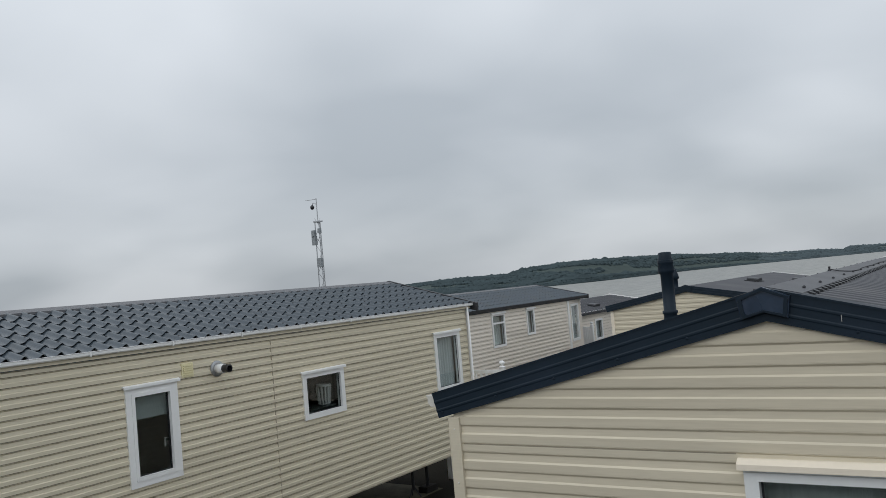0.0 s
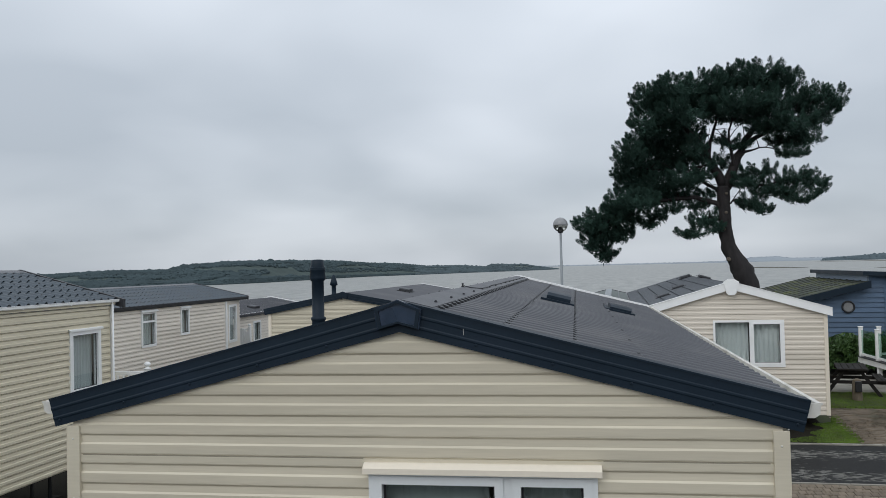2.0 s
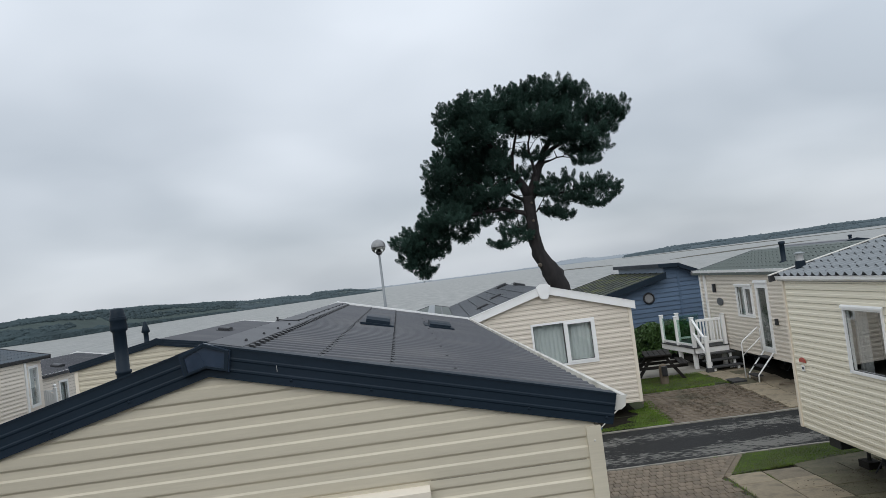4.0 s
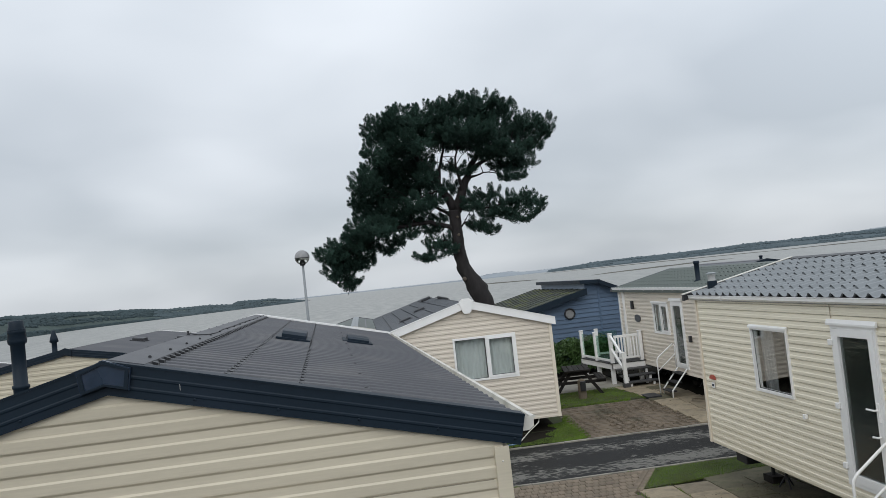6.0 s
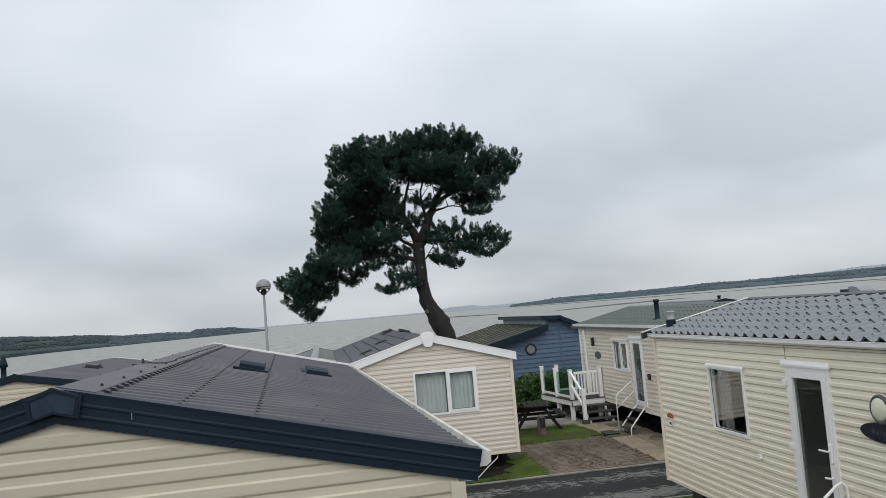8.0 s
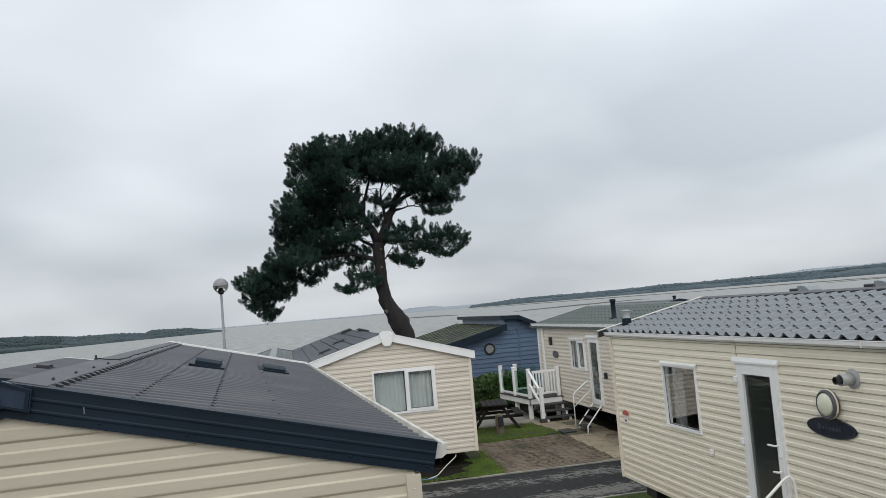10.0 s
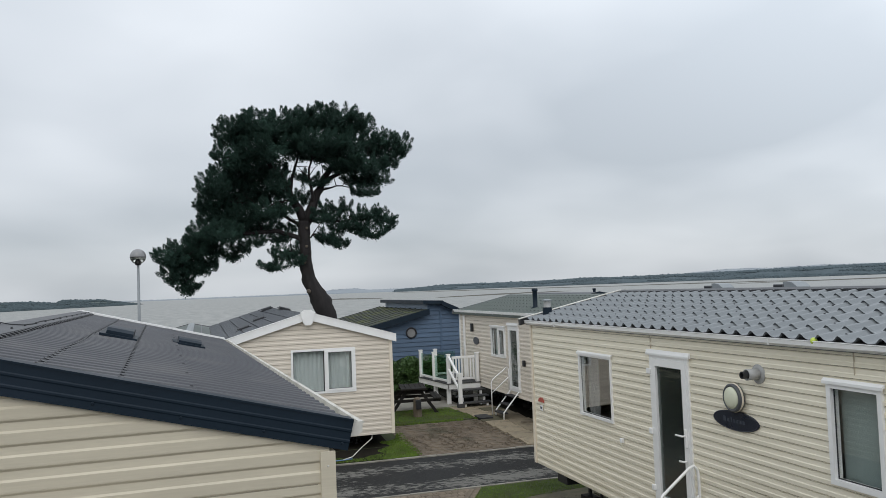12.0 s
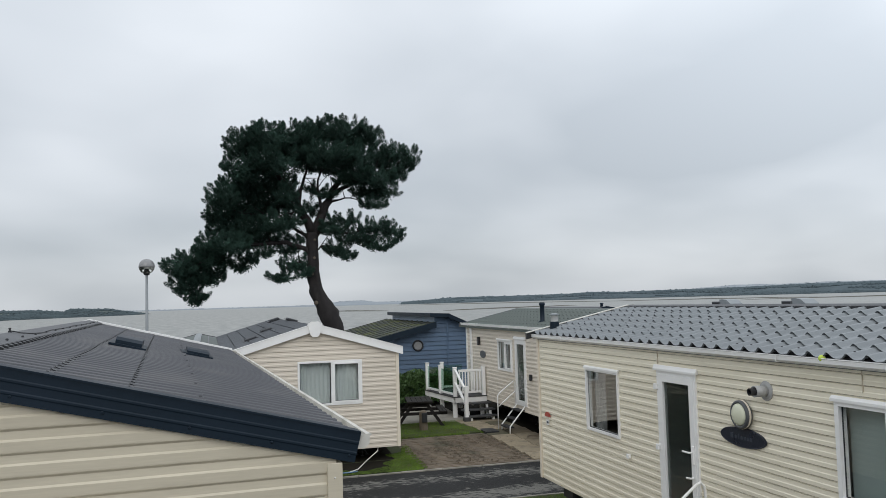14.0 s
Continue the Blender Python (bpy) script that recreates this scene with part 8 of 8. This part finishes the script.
                q = Vector((cx + u.x * rx * 0.86, Y + cy + u.y * ry * 0.86, cz + u.z * rz * 0.82))
                axis = Vector((u.x * 0.75 + rnd.gauss(0, 0.2), u.y * 0.75 + rnd.gauss(0, 0.2), 0.7 + 0.5 * max(u.z, -0.5))).normalized()
                big = rnd.random()
                tuft(q, axis, 0.075 + 0.05 * big, 0.20 + 0.20 * big * (1.3 if u.z > 0.6 else 1.0), int(120 + 120 * big))
    me = bpy.data.meshes.new("crown")
    me.from_pydata([tuple(v - Vector((5.9, Y, 0.30))) for v in verts], [], polys)
    me.materials.append(M_NEEDLE)
    ob = new("crown", me)
    ob.parent = tree
    tagged(ob, "dark green needle crown with ragged gaps", kind="stuff")
    # bare twigs under the crown
    for _ in range(90):
        p = rnd.choice(pts)
        d = Vector((rnd.uniform(-1, 1), rnd.uniform(-0.7, 0.7), rnd.uniform(-0.2, 0.8))).normalized() * rnd.uniform(0.4, 1.1)
        part("twig", tube(bmesh.new(), [p, p + d * 0.5 + Vector((0, 0, 0.05)), p + d], [0.022, 0.014, 0.006], 5), M_BARK, tree)
    return tree


pine()


def hedge(name, x0, x1, y0, y1, z0, h, count, label, seed):
    """A shrub of stems and many small leaves."""
    rnd = random.Random(seed)
    hd = thing(name, ((x0 + x1) / 2, (y0 + y1) / 2, z0), label, "shrub")
    for i in range(9):
        x, y = rnd.uniform(x0 + 0.1, x1 - 0.1), rnd.uniform(y0 + 0.1, y1 - 0.1)
        part("stem", tube(bmesh.new(), [(x, y, z0 - 0.03), (x + rnd.uniform(-0.1, 0.1), y, z0 + h * 0.5), (x + rnd.uniform(-0.3, 0.3), y, z0 + h * 0.85)], [0.02, 0.014, 0.006], 5), M_BARK, hd)
    o = ORIGIN[hd]
    verts, polys = [], []
    while len(polys) < count:
        q = Vector((rnd.uniform(x0, x1), rnd.uniform(y0, y1), z0 + 0.08 + h * rnd.random() ** 0.7))
        hh = h * (0.8 + 0.35 * noise.noise((q.x * 1.7, q.y * 1.7, seed)))
        if q.z - z0 > hh or noise.noise(q * 3) < -0.25:
            continue
        n = Vector((rnd.uniform(-1, 1), rnd.uniform(-1, 1), rnd.uniform(0.1, 1))).normalized()
        a = n.orthogonal().normalized() * rnd.uniform(0.03, 0.055)
        b = n.cross(a) * 0.6
        s = len(verts)
        verts += [tuple(q - a - o), tuple(q + b - o), tuple(q + a - o), tuple(q - b - o)]
        polys.append((s, s + 1, s + 2, s + 3))
    me = bpy.data.meshes.new("foliage")
    me.from_pydata(verts, [], polys)
    me.materials.append(M_HEDGE)
    ob = new("foliage", me)
    ob.parent = hd
    tagged(ob, "small bright green leaves", kind="stuff")
    return hd


hedge("hedge", 5.2, 8.7, 25.8, 27.0, 0.33, 1.25, 20000, "clipped leafy green hedge behind the deck", 2)


# ---------------------------------------------------------------- paving, last
def slabs():
    p = thing("patio", (6.2, 12.6, 0), "worn concrete paving slabs beside the caravan", "paving", kind="structure")
    bm = box(bmesh.new(), 0.010, 0.590, 0.010, 0.590, -0.05, 0.018, bevel=0.006)
    moss = mesh_of("paving_slab", bm.copy(), M_CONCMOSS)
    me = mesh_of("paving_slab", bm, M_CONC)
    for i in range(8):
        for j in range(9):
            x, y = 4.88 + i * 0.6, 13.26 - (j + 1) * 0.6
            piece("paving_slab", moss if i > 1 or (i + j) % 5 == 4 else me, p, Matrix.Translation((x, y, random.uniform(-0.006, 0.006))) @ pose(0, 0, 0, random.uniform(-0.4, 0.4), random.uniform(-0.4, 0.4), 0))
    q = thing("patio", (8.2, 20, 0.3), "worn concrete paving slabs in front of the caravan steps", "paving", kind="structure")
    for i in range(2):
        for j in range(8):
            x, y = 7.72 + i * 0.6 - 0.055 * j, 17.3 + j * 0.6
            s = math.degrees(math.atan2(ground_z(y + 0.6) - ground_z(y), 0.6))
            piece("paving_slab", moss if (i, j) in ((1, 6), (0, 4)) else me, q, Matrix.Translation((x, y, ground_z(y) + 0.010)) @ pose(0, 0, 0, s, 0, 0))


slabs()
sheet("drive_bed_near", ((-1.5, 5.0), (4.86, 5.0), (5.55, 14.45), (-1.5, 14.45)), -0.008, 0.1, M_JOINT, "dark sandy joints under block paving", "paving", cuts=4)
sheet("drive_bed_far", ((5.1, 17.25), (7.75, 17.25), (7.45, 20.14), (5.0, 20.14)), -0.004, 0.1, M_JOINT, "mossy joints under block paving", "paving")


def paver_mesh(w, d, zig, g, worn):
    """A block with a stepped, interlocking outline."""
    bm = bmesh.new()
    out = [(g, g), (w * 0.5, g + zig), (w - g, g), (w - g - zig * 0.6, d * 0.5), (w - g, d - g), (w * 0.5, d - g + zig), (g, d - g), (g - zig * 0.6, d * 0.5)]
    low, top, mid = ([bm.verts.new((x, y, z)) for x, y in pts] for pts, z in ((out, -0.03), ([(w / 2 + (x - w / 2) * (1 - worn * 0.6), d / 2 + (y - d / 2) * (1 - worn)) for x, y in out], 0.012), (out, 0.008)))
    for a, b in ((low, mid), (mid, top)):
        for k in range(8):
            bm.faces.new((a[k], a[(k + 1) % 8], b[(k + 1) % 8], b[k]))
    bm.faces.new(top)
    return mesh_of("paver", bm, M_PAVER)


def pavers(name, x_of, y0, y1, w, d, limit, label, seed, gap=0.004, worn=0.07):
    """Rows of blocks between two edges; the nearest stand singly, the rest are joined."""
    rnd = random.Random(seed)
    own = thing(name, (x_of(y0)[0], y0, ground_z(y0)), label, "paving", kind="structure")
    me = paver_mesh(w, d, 0.012, gap, worn)
    rest = bmesh.new()
    y, r = y0, 0
    while y + d <= y1 + 0.001:
        lo, hi = x_of(y + d / 2)
        x = lo + (w / 2 if r % 2 else 0)
        while x + w <= hi + 0.005:
            m = Matrix.Translation((x, y, ground_z(y) + 0.004 + rnd.uniform(-0.004, 0.004))) @ pose(0, 0, 0, rnd.uniform(-0.6, 0.6), rnd.uniform(-0.6, 0.6), rnd.uniform(-0.8, 0.8))
            if limit(x, y):
                piece("paver", me, own, m)
            else:
                s = len(rest.verts)
                rest.from_mesh(me)
                rest.verts.ensure_lookup_table()
                bmesh.ops.transform(rest, matrix=m, verts=rest.verts[s:])
            x += w
        y += d
        r += 1
    if len(rest.verts):
        tagged(part("paver_field", rest, M_PAVER, own), kind="stuff")
    else:
        rest.free()


pavers("block_paving", lambda y: (1.6, 4.86 if y < 13.1 else 4.76 + (y - 13.1) * 0.58), 11.7, 14.44, 0.118, 0.21, lambda x, y: y > 12.5 and x > 3.0, "brown interlocking block paving beside the lane", 4)
pavers("block_paving", lambda y: (5.22 - (y - 17.25) * 0.06, 7.84 - (y - 17.25) * 0.09), 17.28, 20.1, 0.21, 0.105, lambda x, y: y < 18.1 and x > 5.2, "weathered mossy block paved drive", 6, 0.0006, 0.025)


def border_course():
    """A course of blocks laid lengthways along the slanting lawn edge."""
    own = thing("paving_border", (4.9, 13.3, 0), "single course of brown blocks edging the grass", "paving", kind="structure")
    a, b = Vector((4.80, 13.13)), Vector((5.50, 14.42))
    d = (b - a).normalized()
    turn = math.degrees(math.atan2(d.y, d.x))
    bm = box(bmesh.new(), 0.003, 0.197, -0.048, 0.048, -0.03, 0.016, bevel=0.005)
    me = mesh_of("paver", bm, M_PAVER)
    for row in (0.0, 0.102):
        for k in range(7):
            p = a + d * (0.2 * k + row) - Vector((-d.y, d.x)) * (row - 0.05)
            piece("paver", me, own, Matrix.Translation((p.x, p.y, 0.004)) @ pose(0, 0, 0, 0, 0, turn))


border_course()


def litter(name, zones, count, label, seed, size=1.0):
    """Small curled dead leaves and moss crumbs lying on the paving."""
    rnd = random.Random(seed)
    verts, polys = [], []
    for x0, x1, y0, y1 in zones:
        for _ in range(count):
            x, y = rnd.uniform(x0, x1), rnd.uniform(y0, y1)
            if noise.noise((x * 0.9, y * 0.9, 4.0)) < -0.05:
                continue
            z, a, r = ground_z(y) + 0.022, rnd.uniform(0, 6.28), rnd.uniform(0.007, 0.020) * size
            c, d = math.cos(a) * r, math.sin(a) * r
            k = len(verts)
            verts += [(x - c, y - d, z), (x + d * 0.6, y - c * 0.6, z + 0.006), (x + c, y + d, z + r * 0.4), (x - d * 0.6, y + c * 0.6, z + 0.004)]
            polys.append((k, k + 1, k + 2, k + 3))
    me = bpy.data.meshes.new(name)
    me.from_pydata(verts, [], polys)
    me.materials.append(M_LITTER)
    return tagged(new(name, me), label, "leaves", kind="stuff")


litter("leaf_litter", ((5.2, 7.6, 17.4, 20.1), (5.2, 7.6, 17.4, 20.1), (5.2, 7.4, 18.4, 20.1), (5.2, 7.4, 18.4, 20.1), (4.6, 5.6, 17.6, 19.6), (2.0, 5.0, 12.0, 14.4), (5.8, 8.6, 10.5, 13.2), (4.9, 8.6, 11.0, 13.2)), 420, "dead brown leaves and crumbs of moss on the paving", 12)
litter("moss_clumps", ((5.2, 7.6, 17.4, 18.8), (5.2, 7.6, 17.4, 20.0), (6.0, 7.9, 17.4, 19.5)), 210, "clumps of moss and debris on the paved drive", 31, 2.2)
blades("weeds", (((4.80, 4.92, 8.0, 13.1, lambda x, y: True), 0.12), ((4.9, 9.5, 13.2, 14.1, lambda x, y: abs(y - 13.28 - (x - 4.95) * 0.17) < 0.06), 0.5), ((5.46, 5.50, 11.5, 13.1, lambda x, y: noise.noise((x, y * 2, 1)) > 0), 0.03), ((4.9, 8.0, 12.48, 12.52, lambda x, y: noise.noise((x * 2, y, 1)) > 0), 0.04),
                 ((5.1, 7.5, 20.05, 20.2, lambda x, y: True), 0.25), ((2.0, 5.5, 14.43, 14.47, lambda x, y: noise.noise((x * 2, y, 3)) > 0.1), 0.05), ((5.05, 5.3, 17.3, 20.1, lambda x, y: True), 0.3)), 6000, 0.05, "weeds and grass growing in the paving joints", 9)
